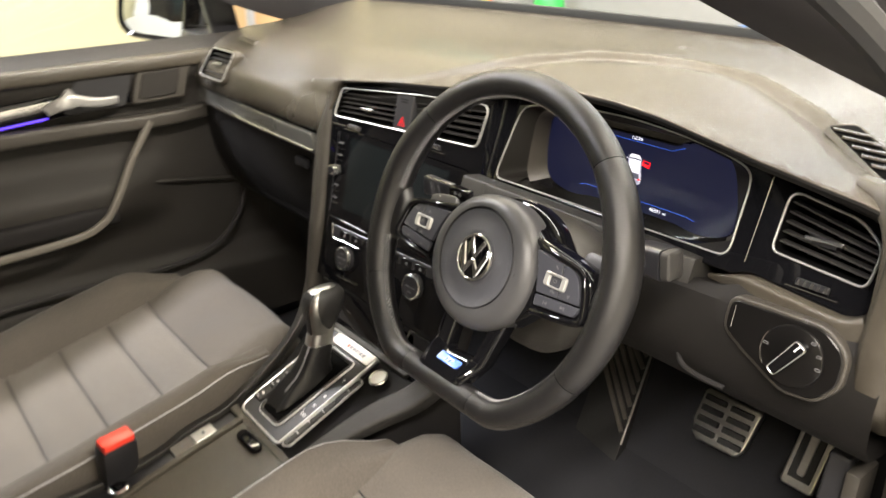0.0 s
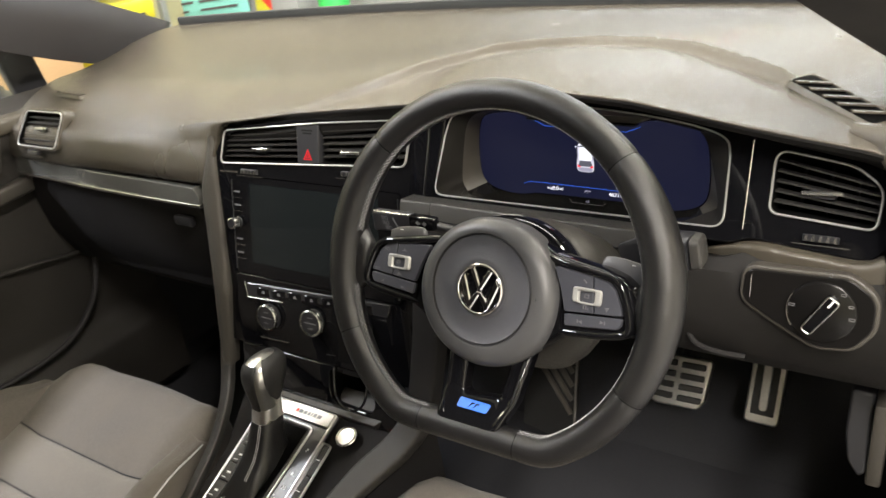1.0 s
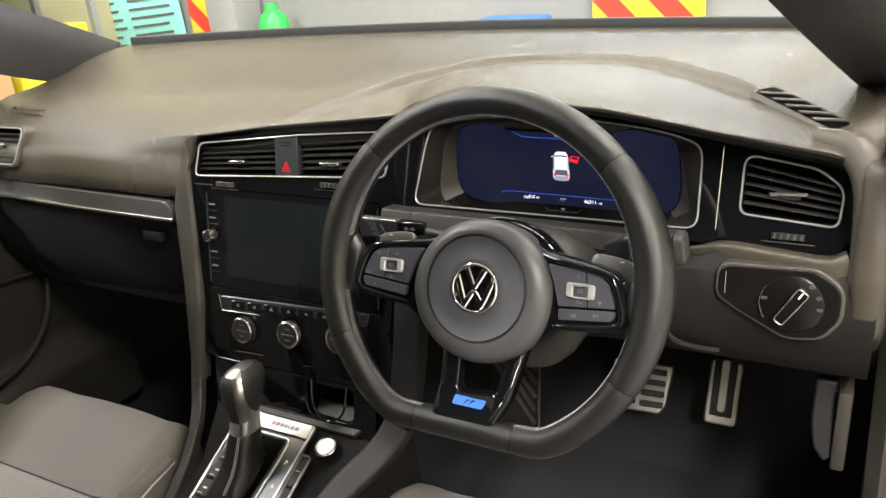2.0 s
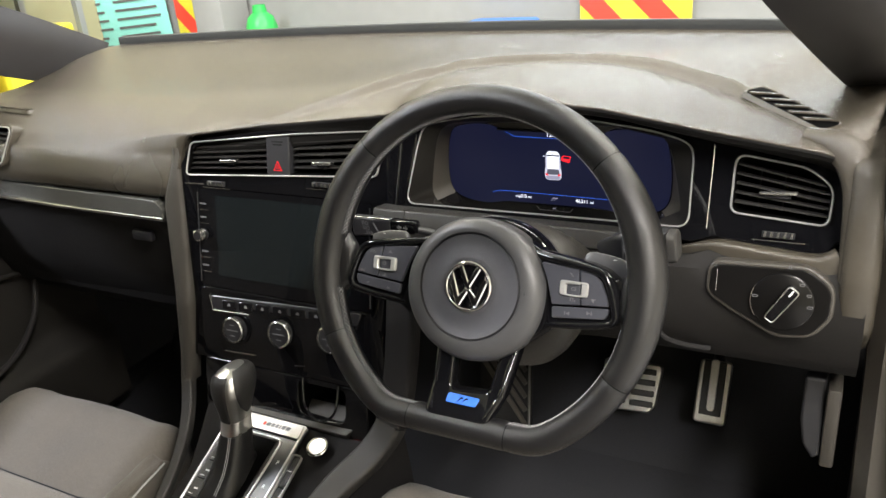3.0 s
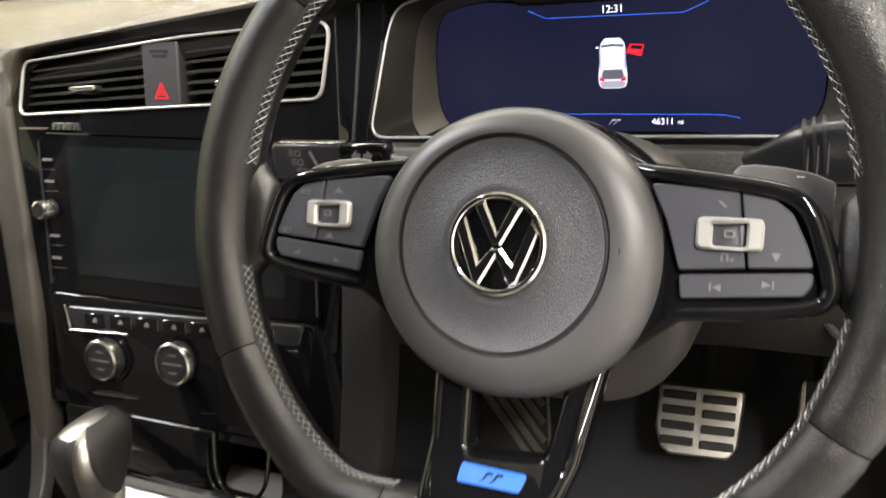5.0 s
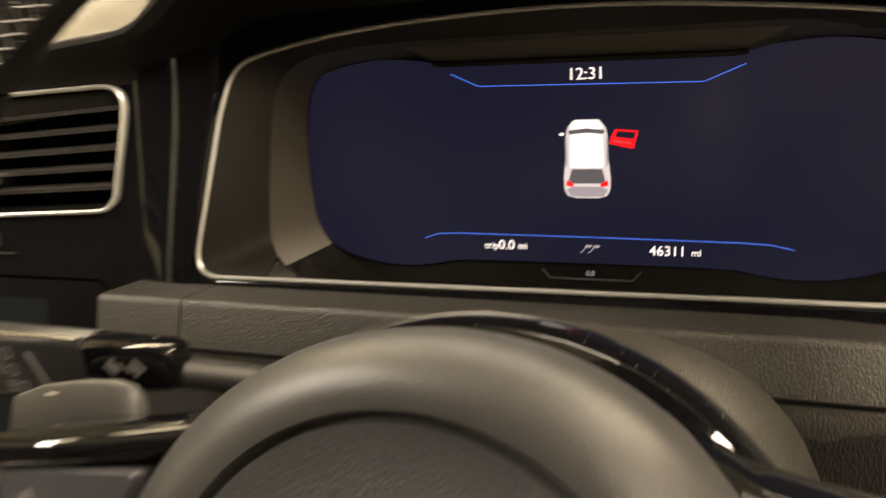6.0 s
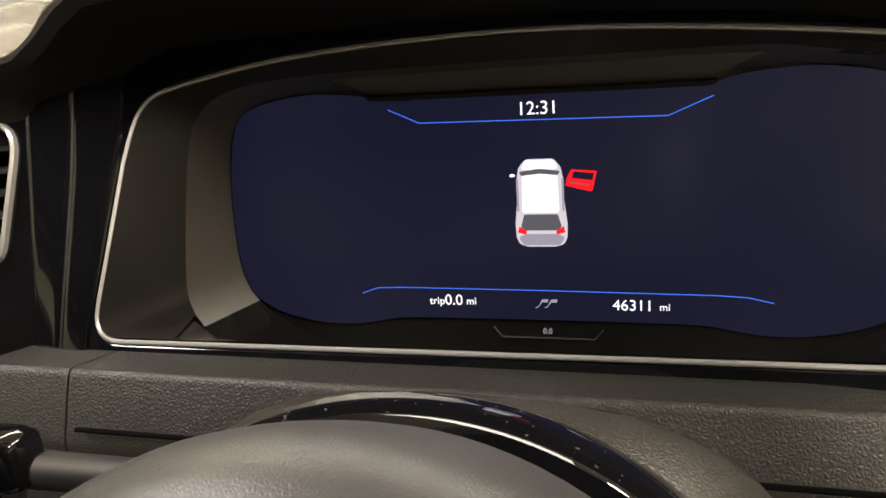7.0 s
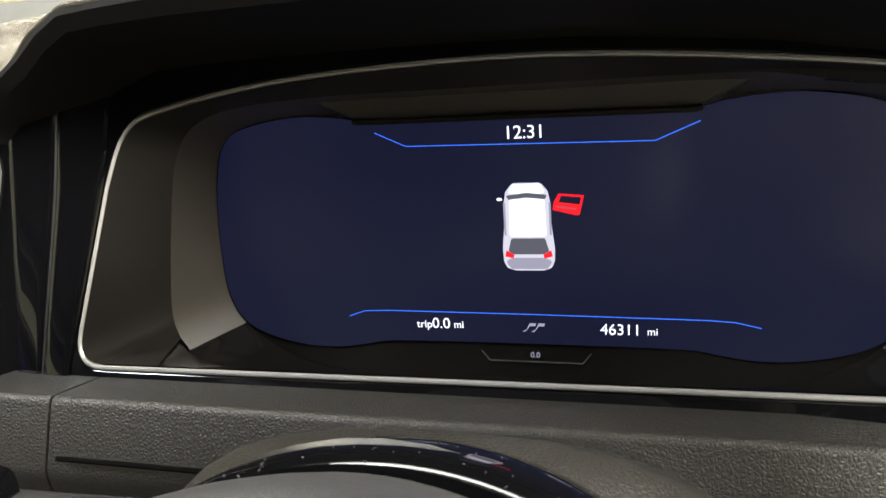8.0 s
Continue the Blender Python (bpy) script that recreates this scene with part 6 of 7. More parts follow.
def console():
    c = thing("centre_console", (XC, -0.2, 0.36), "dark grey centre console between the front seats", "console")
    def deck(y):
        return float(np.interp(y, (-0.6, -0.30, -0.26, -0.16, -0.10, 0.0, 0.08, 0.14), (0.522, 0.532, 0.541, 0.569, 0.584, 0.626, 0.660, 0.674)))
    rows = []
    for y, w, f in ((0.14, 0.150, 0.175), (0.08, 0.135, 0.16), (0.0, 0.100, 0.135), (-0.09, 0.094, 0.115), (-0.16, 0.092, 0.11), (-0.26, 0.092, 0.11), (-0.62, 0.092, 0.11)):
        z = deck(y)
        rows.append([(XC - f, y, 0.36), (XC - w - 0.008, y, z - 0.08), (XC - w, y, z - 0.008), (XC - w + 0.004, y, z), (XC - w + 0.012, y, z - 0.002), (XC + w - 0.012, y, z - 0.002), (XC + w - 0.004, y, z), (XC + w, y, z - 0.008), (XC + w + 0.008, y, z - 0.08), (XC + f, y, 0.36)])
    part("body", loft(rows, True, True), "lower", c)
    for s in (-1, 1):
        line, size = side_line(s)
        part("edge_rail", sweep(line[SPLIT - 1:], rrect(-0.020, 0.020, -0.020, 0.008, 0.007, 4), up=(0, -0.8, 0.6), scale=size[SPLIT - 1:]), "frame", c, "rounded grey edge rail")
    def along(x0, x1, y0, y1, lift, thick, n=8):
        """A slab that follows the console's falling top."""
        ys = np.linspace(y0, y1, n)
        return loft([[(x0, y, deck(y) + lift - thick), (x0, y, deck(y) + lift - 0.001), (x0 + 0.001, y, deck(y) + lift), (x1 - 0.001, y, deck(y) + lift), (x1, y, deck(y) + lift - 0.001), (x1, y, deck(y) + lift - thick)] for y in ys], True, True)
    part("rear_lid", along(-0.014, 0.104, -0.60, -0.098, 0.006, 0.008, 14), "dash", c, "dark grey sliding lid")
    part("divider", along(-0.026, -0.0155, -0.60, -0.096, 0.010, 0.012, 14), "dash", c, "grey dividing rail")
    part("cross_rail", along(-0.055, 0.110, -0.100, -0.091, 0.009, 0.012, 3), "dash", c)
    grip = sweep([(x, -0.112, deck(-0.112) + 0.010) for x in (0.006, 0.012, 0.052, 0.060)], rrect(-0.009, 0.009, -0.006, 0.005, 0.004, 4), scale=[0.5, 1, 1, 0.5])
    part("lid_grip", grip, "gloss", c, "glossy black grip")
    part("side_slot", along(-0.055, -0.026, -0.60, -0.10, 0.001, 0.003, 14), "matt", c)
    for y0, y1, mt in ((-0.195, -0.166, "post"), (-0.164, -0.134, "alu")):
        key = part("switch_cap", along(-0.053, -0.028, y0, y1, 0.008, 0.008, 3), mt, c)
        part("switch_mark", along(-0.045, -0.036, (y0 + y1) / 2 - 0.002, (y0 + y1) / 2 + 0.002, 0.0084, 0.0006, 2), "greyprint", key, smooth=False)
    m = Matrix.Translation((-0.0405, -0.272, deck(-0.272) + 0.001))
    socket = part("power_socket", revolve([(0.009, 0.0), (0.0135, 0.001), (0.014, 0.008), (0.011, 0.009), (0.0095, 0.002)], 28, m), "chrome", c, "chrome-ringed power socket")
    part("plug", revolve([(0.0001, 0.012), (0.007, 0.011), (0.009, 0.0), (0.0001, 0.0)], 24, m), "gloss", socket)


BEND["mode"] = "pad"
console()
BEND["mode"] = ""


def shifter():
    g = thing("gear_selector", (0.02, -0.02, 0.63), "automatic gear selector with leather gaiter and chrome-trimmed grip", "gear lever")
    x0, x1 = -0.048, 0.094
    y0, y1 = -0.090, 0.082
    base = rounded([(x0 + 0.006, y0), (x1 - 0.020, y0), (x1 - 0.024, y1), (x0 - 0.006, y1)], [0.016, 0.008, 0.004, 0.008], 6)
    part("deck", plate(base, [], lambda a, b, k: ramp(a, b, k + 0.003), 0.02, 0.001), "satin", g)
    front = [(x0 - 0.012, y1 + 0.0015), (x1 + 0.034, y1 + 0.0015), (x1 + 0.060, y1 + 0.040), (x0 - 0.024, y1 + 0.040)]
    part("front_strip", plate(front, [], lambda a, b, k: ramp(a, b, k + 0.0030), 0.008, 0.0008), "sideframe", g, "grey strip before the tray")
    part("alu_frame", plate(base, [offset(base, 0.0032)], lambda a, b, k: ramp(a, b, k + 0.0055), 0.006, 0.001), "silver", g, "satin silver frame")
    well = rounded([(-0.014, -0.074), (0.046, -0.074), (0.046, 0.056), (-0.018, 0.056)], [0.016, 0.012, 0.008, 0.008], 6)
    part("slot_rim", plate(well, [offset(well, 0.0045)], lambda a, b, k: ramp(a, b, k + 0.0075), 0.006, 0.0018), "frame", g, "rounded grey slot rim")
    bead = offset(well, -0.0016)
    part("slot_bead", plate(bead, [offset(bead, 0.0024)], lambda a, b, k: ramp(a, b, k + 0.0058), 0.003, 0.0006), "silver", g, "thin silver line")
    # black sheet over the deck stands in for the shade down the slot
    part("slot_shade", plate(offset(well, 0.003), [], lambda a, b, k: ramp(a, b, k + 0.0042), 0.003), "void", g)
    band = rounded([(-0.030, 0.0615), (0.0685, 0.0615), (0.0680, 0.0805), (-0.030, 0.0805)], 0.003, 3)
    part("badge_plate", plate(band, [], lambda a, b, k: ramp(a, b, k + 0.0075), 0.004, 0.0008), "dullalu", g, "aluminium badge plate")
    for k, (u0, u1) in enumerate(((0.006, 0.010), (0.012, 0.018), (0.020, 0.025), (0.027, 0.031), (0.033, 0.035), (0.037, 0.042), (0.044, 0.050))):
        part("badge_bar", plate([(u0, 0.0685), (u1, 0.0685), (u1 + 0.001, 0.0735), (u0 + 0.001, 0.0735)], [], lambda a, b, h: ramp(a, b, h + 0.0079), 0.0004), "red" if k == 0 else "greyprint", g, smooth=False)
    for k in range(5):
        yy = -0.066 + 0.0245 * k
        part("mode_key", plate(rrect(-0.0405, -0.0215, yy, yy + 0.0235, 0.0015, 3), [], lambda a, b, h: ramp(a, b, h + 0.0062), 0.004, 0.0008), "frame", g)
        part("key_mark", plate([(-0.033, yy + 0.010), (-0.027, yy + 0.010), (-0.027, yy + 0.0122), (-0.033, yy + 0.0122)], [], lambda a, b, h: ramp(a, b, h + 0.0065), 0.0004), "white", g, smooth=False)
        part("key_line", plate([(-0.037, yy + 0.0035), (-0.030, yy + 0.0035), (-0.030, yy + 0.0043), (-0.037, yy + 0.0043)], [], lambda a, b, h: ramp(a, b, h + 0.0065), 0.0004), "white", g, smooth=False)
    m0 = Matrix.Rotation(math.atan(0.40), 4, "X")
    for body, u, yy, size in (("P", 0.058, 0.028, 0.0075), ("R", 0.0585, -0.004, 0.0075), ("N", 0.0590, -0.022, 0.0075), ("D/S", 0.0590, -0.040, 0.0075), ("+", 0.0515, -0.034, 0.006), ("-", 0.0520, -0.050, 0.006)):
        lettering("gear_letter", body, size, "white", g, Matrix.Translation(ramp(u, yy, 0.0036)) @ m0)
    # key strip along the driver's side, edged in silver
    strip = rounded([(0.0785, -0.088), (0.0925, -0.080), (0.0885, 0.044), (0.0735, 0.044)], [0.004, 0.006, 0.006, 0.003], 4)
    part("key_strip_edge", plate(strip, [offset(strip, 0.0014)], lambda a, b, h: ramp(a, b, h + 0.0058), 0.004, 0.0005), "silver", g, "thin silver edge")
    for k in range(3):
        v0, v1 = -0.082 + 0.0415 * k, -0.0425 + 0.0415 * k
        part("side_key", plate(rrect(0.0785, 0.0875, v0, v1, 0.002, 3), [], lambda a, b, h: ramp(a, b, h + 0.0062), 0.004, 0.0008), "frame", g)
        part("key_line", plate([(0.079, (v0 + v1) / 2), (0.086, (v0 + v1) / 2), (0.086, (v0 + v1) / 2 + 0.0008), (0.079, (v0 + v1) / 2 + 0.0008)], [], lambda a, b, h: ramp(a, b, h + 0.0065), 0.0004), "white", g, smooth=False)
    # gaiter, stem and grip
    ax = [(0.004, -0.010, 0.628), (0.005, -0.004, 0.638), (0.006, 0.004, 0.652), (0.007, 0.010, 0.668), (0.008, 0.015, 0.684), (0.008, 0.017, 0.692)]
    size = ((0.0285, 0.056), (0.0240, 0.040), (0.0200, 0.028), (0.0180, 0.0230), (0.0172, 0.0208), (0.0155, 0.0182))
    rows = []
    for (x, y, z), (a, b) in zip(ax, size):
        fold = 0.10 * (1 - ease(0.63, 0.67, z))
        rows.append([(x + a * math.copysign(abs(math.cos(t)) ** 0.6, math.cos(t)) * (1 + fold * math.sin(5 * t + z * 300)), y + b * math.copysign(abs(math.sin(t)) ** 0.6, math.sin(t)), z + 0.40 * b * math.sin(t) * (0.9 if z < 0.63 else 0.3) + 0.03 * fold * math.sin(5 * t + z * 500)) for t in np.linspace(0, 2 * math.pi, 48, endpoint=False)])
    part("gaiter", loft(rows, True, True), "leather", g, "slim folded black leather gaiter")
    for dx in (-0.0012, 0.0016):
        part("gaiter_stitch", tube([(x + a * 0.35 + dx, y - b * 0.985, z - 0.1 * b) for (x, y, z), (a, b) in zip(ax, size)][1:], 0.0004, n=5), "thread", g)

    def grip_rows(specs):
        out = []
        for x, y, z, a, b in specs:
            out.append([(x + a * math.copysign(abs(math.cos(t)) ** 0.7, math.cos(t)), y + b * math.copysign(abs(math.sin(t)) ** 0.7, math.sin(t)), z) for t in np.linspace(0, 2 * math.pi, 28, endpoint=False)])
        return out
    def shift(pts):
        return [(p[0] - 0.0175, p[1] - 0.008, p[2] - 0.014) + tuple(p[3:]) for p in pts]
    part("collar", loft(grip_rows(shift([(0.0250, 0.0255, 0.694, 0.0158, 0.0185), (0.0250, 0.026, 0.698, 0.0166, 0.0195), (0.025, 0.028, 0.712, 0.0162, 0.0188), (0.0255, 0.030, 0.722, 0.0158, 0.018)])), True, True), "satinmetal", g, "satin silver collar", angle=50)
    levels = [(0.0255, 0.030, 0.720, 0.0152, 0.0172), (0.0258, 0.031, 0.730, 0.0160, 0.0188), (0.0262, 0.0325, 0.742, 0.0178, 0.0225), (0.0268, 0.034, 0.754, 0.0198, 0.0262), (0.0272, 0.0355, 0.765, 0.0208, 0.0286), (0.0272, 0.037, 0.774, 0.0206, 0.0290), (0.0272, 0.038, 0.781, 0.0188, 0.0270), (0.0270, 0.039, 0.786, 0.0150, 0.0225), (0.0270, 0.0395, 0.7892, 0.0095, 0.0150), (0.0270, 0.0395, 0.7900, 0.003, 0.005)]
    grip = part("grip", loft(grip_rows(shift(levels)), True, True), "satinmetal", g, "satin silver grip core", angle=60)

    def cheek(name, low, spans, grow):
        """A leather cheek laid on the grip: for each level the angles, in degrees, between which it runs."""
        rows = []
        for (x, y, z, a, b), (g0, g1) in zip(shift(levels[low:low + len(spans)]), spans):
            row = []
            for k in range(15):
                t = radians(g0 + (g1 - g0) * k / 14)
                out = grow * (1.0 if 0 < k < 14 else -0.6)
                row.append((x + (a + out) * math.copysign(abs(math.cos(t)) ** 0.7, math.cos(t)), y + (b + out) * math.copysign(abs(math.sin(t)) ** 0.7, math.sin(t)), z + (0.0004 if z > 0.764 else 0)))
            rows.append(row)
        part(name, loft(rows), "leatherface", grip, "black leather cheek", angle=60)
    cheek("cheek", 0, [(-176, -72), (-178, -72), (-180, -70), (-182, -68), (-184, -66), (-186, -64), (-188, -62), (-190, -60)], 0.0009)
    cheek("cheek", 1, [(2, 16), (-18, 40), (-30, 70), (-36, 90), (-38, 100), (-38, 108), (-36, 112), (-34, 116)], 0.0009)
    part("seam", tube(smooth_path(shift([(0.0160, 0.0160, 0.728), (0.0150, 0.0130, 0.748), (0.0145, 0.0110, 0.766), (0.0165, 0.0160, 0.7825), (0.0205, 0.030, 0.7890)]), 5), 0.0006, n=6), "matt", grip)
    b = thing("start_button", tuple(ramp(0.100, 0.060, 0.0)), "round silver engine start button beside the gear selector", "button")
    m = Matrix.Translation(ramp(0.100, 0.060, 0.002)) @ m0
    part("ring", revolve([(0.0120, 0.0), (0.0146, 0.0), (0.0148, 0.003), (0.0138, 0.0045), (0.0122, 0.004)], 36, m), "chrome", b, "bright chrome ring")
    part("cap", revolve([(0.0001, 0.0042), (0.0112, 0.0042), (0.0121, 0.0036), (0.0122, 0.0)], 36, m), "silver", b, angle=20)


shifter()


# ---- pedals ----
def pedals():

    def pedal(name, pts, at, label, pads, arm, bend_by):
        p = thing(name, at, label, "pedal", "pedals")
        m = Matrix.Translation(at) @ pose(0, 0, 0, 62, 0, 0)

        def on(a, b, k):
            return m @ Vector((a, b, k - bend_by * a * a))
        part("plate", plate(rounded(pts, 0.008, 5), [], on, 0.010, 0.0028), "pedalmetal", p, "bare metal plate", angle=50)
        for q, h in pads:
            part("rubber_pad", plate(rounded(q, 0.0016, 3), [], lambda a, b, k: on(a, b, k + h), h + 0.002, 0.0010), "rubber", p, angle=50)
        part("arm", tube(smooth_path([m @ Vector((arm, 0.0, -0.010)), m @ Vector((arm, 0.06, -0.05)), m @ Vector((arm, 0.20, -0.09))], 5), 0.009), "matt", p)
        return p, on
    bars = [([(x, y), (x + w, y + 0.001), (x + w, y + 0.010), (x, y + 0.009)], 0.0045) for x, w in ((-0.040, 0.036), (0.004, 0.035)) for y in (-0.0275, -0.0105, 0.0065, 0.0235)]
    pedal("brake_pedal", [(-0.046, 0.040), (-0.047, -0.012), (-0.040, -0.033), (-0.030, -0.039), (0.034, -0.036), (0.043, -0.022), (0.048, 0.042)], (0.394, 0.478, 0.560), "bare metal brake pedal with eight black rubber bars", bars, 0.0, 2.0)
    tongue = rrect(-0.0062, 0.0062, -0.0205, 0.060, 0.006, 4)
    p, on = pedal("accelerator_pedal", [(-0.023, 0.058), (-0.0245, -0.040), (0.0235, -0.040), (0.0245, 0.058)], (0.518, 0.490, 0.560), "slim bare metal accelerator pedal with black rubber inlay", [([(-0.0165, 0.057), (-0.0165, -0.0270), (0.0160, -0.0270), (0.0165, 0.057)], 0.0012)], 0.0, 0.0)
    part("tongue", plate(tongue, [], lambda a, b, k: on(a, b, k + 0.0030), 0.003, 0.0010), "pedalmetal", p, "bare metal tongue", angle=50)
    f = thing("footrest", (0.22, 0.50, 0.42), "ribbed black footrest with an aluminium edge", "footrest")
    low, high = Vector((0.222, 0.462, 0.392)), Vector((0.174, 0.612, 0.558))

    def rest(u, v, k=0.0):
        """A place on the footrest: u metres inboard of its edge, v of the way up, k metres proud."""
        return low.lerp(high, v) + Vector((-u, 0.1 * u, 0.1 * u)) + Vector((0, -0.74, 0.67)) * k
    part("plate", loft([[rest(0, v), rest(0.100, v), rest(0.100, v, -0.02), rest(0, v, -0.02)] for v in (0, 0.5, 1)], True, True), "rubber", f)
    part("edge", tube([rest(-0.001, v, 0.001) for v in (0.14, 0.5, 1)], 0.0022, n=8), "dullalu", f, "bare metal edge")
    for k in range(8):
        v = 0.22 + 0.105 * k
        part("rib", sweep([rest(0.006, v, 0.001), rest(0.096, min(v + 0.40, 1.06), 0.001)], rrect(-0.0042, 0.0042, -0.003, 0.003, 0.002, 2), up=(0, -0.74, 0.67)), "post", f, "raised grey rib")
    mat = [[(x, y, z) for y, z in ((-0.35, 0.368), (0.30, 0.376), (0.42, 0.392), (0.42, 0.386), (0.30, 0.368), (-0.35, 0.360))] for x in (0.15, 0.25, 0.45, 0.62)]
    solid("floor_mat", loft(mat, True, True), "carpet", "black carpet floor mat in the driver's footwell", "floor mat")


pedals()


# ---- seats ----
def seat(name, cx, label, lift, fwd):
    s = thing(name, (cx, -0.25, 0.36), label, "seat", "front seats")

    def top(u, v):
        """Height of the cushion: u across, -1 to 1, v from back, 0, to front, 1."""
        dish = 0.035 * max(0, abs(u) - 0.45) ** 1.2 * 1.9
        return float(np.interp(v, (0, 0.3, 0.59, 0.70, 0.85, 0.94, 1.0), (0.475, 0.507, 0.548, 0.570, 0.592, 0.598, 0.592))) + dish + lift

    def place(u, v, k=0.0):
        half = 0.224 + 0.008 * math.sin(v * math.pi)
        return Vector((cx + u * half, fwd - 0.47 + 0.555 * v - 0.03 * u * u * ease(0.7, 1, v), top(u, v) + k))
    # centre panels with rolled edges
    cuts = (0.0, 0.25, 0.41, 0.565, 0.70)
    for v0, v1 in zip(cuts, cuts[1:]):
        rows = []
        for i in range(9):
            v = v0 + (v1 - v0) * i / 8
            puff = 0.009 * (1 - abs(2 * i / 8 - 1) ** 4)
            rows.append([place(u * 0.66, v, puff * (1 - abs(u) ** 6) - 0.006) for u in np.linspace(-1, 1, 13)])
        part("centre_panel", loft(rows), "fabric", s, "grey woven cloth panel")
        part("seam", tube([place(u * 0.66, v1, -0.0042) for u in np.linspace(-1, 1, 13)], 0.0010, n=5), "matt", s, "dark seam line")
    rows = []
    for i in range(21):
        row = []
        for u in np.linspace(-0.86, 0.86, 25):
            droop = 0.055 * (max(0.0, abs(u) - 0.60) / 0.26) ** 2
            t = i / 20
            # from the seam over the rounded top and down the front
            a = min(t / 0.55, 1.0)
            p = place(u, 0.70 + 0.22 * a, 0.012 * math.sin(min(t * 1.4, 1) * math.pi * 0.5) - 0.004 - droop)
            if t > 0.55:
                q = (t - 0.55) / 0.45 * math.pi * 0.62
                p += Vector((0, 0.050 * math.sin(q), -0.075 * (1 - math.cos(q))))
            p.y -= 0.9 * droop
            row.append(p)
        rows.append(row)
    part("front_roll", loft(rows), "fabricside", s, "charcoal cloth front roll")
    for sg in (-1, 1):
        rows = []
        for i in range(21):
            v = i / 20 * 0.86
            crown = (0.016 + 0.014 * math.sin(min(v * 1.15, 1) * math.pi)) * (1 - 0.9 * ease(0.62, 0.86, v))
            a = place(sg * 0.66, v, -0.010)
            b = place(sg * 0.76, v, crown * 0.75)
            c = place(sg * 0.88, v, crown)
            d = place(sg * 1.0, v, crown * 0.5)
            e = place(sg * 1.02, v, -0.05)
            f = place(sg * 1.00, v, -0.17)
            # the end of the bolster turns in and sinks into the front roll
            turn, sink = 0.035 * ease(0.60, 0.90, v), 0.034 * ease(0.60, 0.90, v) ** 1.5
            for p, w in ((b, 0.3), (c, 0.7), (d, 1.0), (e, 1.0), (f, 1.0)):
                p.x -= sg * turn * w
                p.z -= sink * w
            rows.append(smooth_path([a, b, c, d, e, f], 4))
        part("bolster", loft(rows), "fabricside", s, "charcoal cloth side bolster")
        end = rows[-1]
        part("bolster_end", loft([end, [p + Vector((-sg * 0.01, 0.03, -0.03)) for p in end], [p * 0.3 + (end[0] * 0.5 + end[-1] * 0.5) * 0.7 + Vector((0, 0.025, -0.04)) for p in end]]), "fabricside", s)
        part("piping", tube([r[0] + Vector((0, 0, 0.004)) for r in rows[:16]], 0.0018, n=5), "fabric", s)
        part("piping", tube([r[12] + Vector((0, 0, 0.001)) for r in rows], 0.0013, n=5), "thread", s, "pale seam")
    part("seat_base", box(cx - 0.225, cx + 0.225, -0.46, 0.03, 0.40, 0.50, 0.02), "matt", s)
    part("seat_rail", box(cx - 0.19, cx + 0.19, -0.44, 0.02, 0.366, 0.41, 0.005), "matt", s)
    # backrest
    def back(u, v, k=0.0):
        half = 0.245 - 0.03 * v + 0.02 * math.sin(v * math.pi)
        return Vector((cx + u * half, -0.49 - 0.27 * v - k * 0.92 + k * 1.84, 0.56 + 0.62 * v + k * 0.38))
    for v0, v1 in ((0.0, 0.25), (0.25, 0.5), (0.5, 0.75), (0.75, 1.0)):
        rows = []
        for i in range(9):
            v = v0 + (v1 - v0) * i / 8
            puff = 0.009 * (1 - abs(2 * i / 8 - 1) ** 4)
            rows.append([back(u * 0.56, v, puff * (1 - abs(u) ** 6) - 0.006) for u in np.linspace(-1, 1, 11)])
        part("back_panel", loft(rows), "fabric", s, "grey woven cloth panel")
    for sg in (-1, 1):
        rows = []
        for i in range(17):
            v = i / 16
            crown = 0.035 + 0.03 * math.sin(v * math.pi)
            rows.append(smooth_path([back(sg * 0.56, v, -0.01), back(sg * 0.72, v, crown * 0.8), back(sg * 0.87, v, crown), back(sg * 1.0, v, crown * 0.4), back(sg * 1.03, v, -0.05), back(sg * 0.9, v, -0.11), back(sg * 0.3, v, -0.115), back(0, v, -0.115)], 3))
        part("back_bolster", loft(rows), "fabricside", s, "charcoal cloth side bolster")
    part("head_restraint", loft([[back(0, v, k) + Vector((w * math.cos(t), 0.045 * math.sin(t), 0)) for t in np.linspace(0, 2 * math.pi, 24, endpoint=False)] for v, w, k in ((1.03, 0.08, -0.05), (1.06, 0.125, -0.05), (1.16, 0.135, -0.05), (1.26, 0.12, -0.05), (1.29, 0.07, -0.05))], True, True), "fabricside", s)
    return s


seat("passenger_seat", -0.308, "grey and charcoal cloth passenger seat with stitched panels", 0.024, 0.004)
seat("driver_seat", 0.366, "grey and charcoal cloth driver's seat with stitched panels", 0.018, 0.030)


def buckle():
    b = thing("seat_belt_buckle", (-0.100, -0.256, 0.45), "black seat belt buckle with a bright red button", "buckle")
    m = Matrix.Translation((-0.066, -0.262, 0.558)) @ pose(0, 0, 0, 0, 8, 12)

    def T(bm):
        bm.transform(m)
        return bm
    part("body", T(box(-0.014, 0.014, -0.025, 0.025, -0.05, 0.048, 0.006)), "satin", b)
    part("button", T(box(-0.012, 0.012, -0.022, 0.022, 0.044, 0.056, 0.003)), "redplastic", b, "bright red button")
    part("stem", T(box(-0.005, 0.005, -0.012, 0.012, -0.14, -0.05, 0.002)), "matt", b)


buckle()


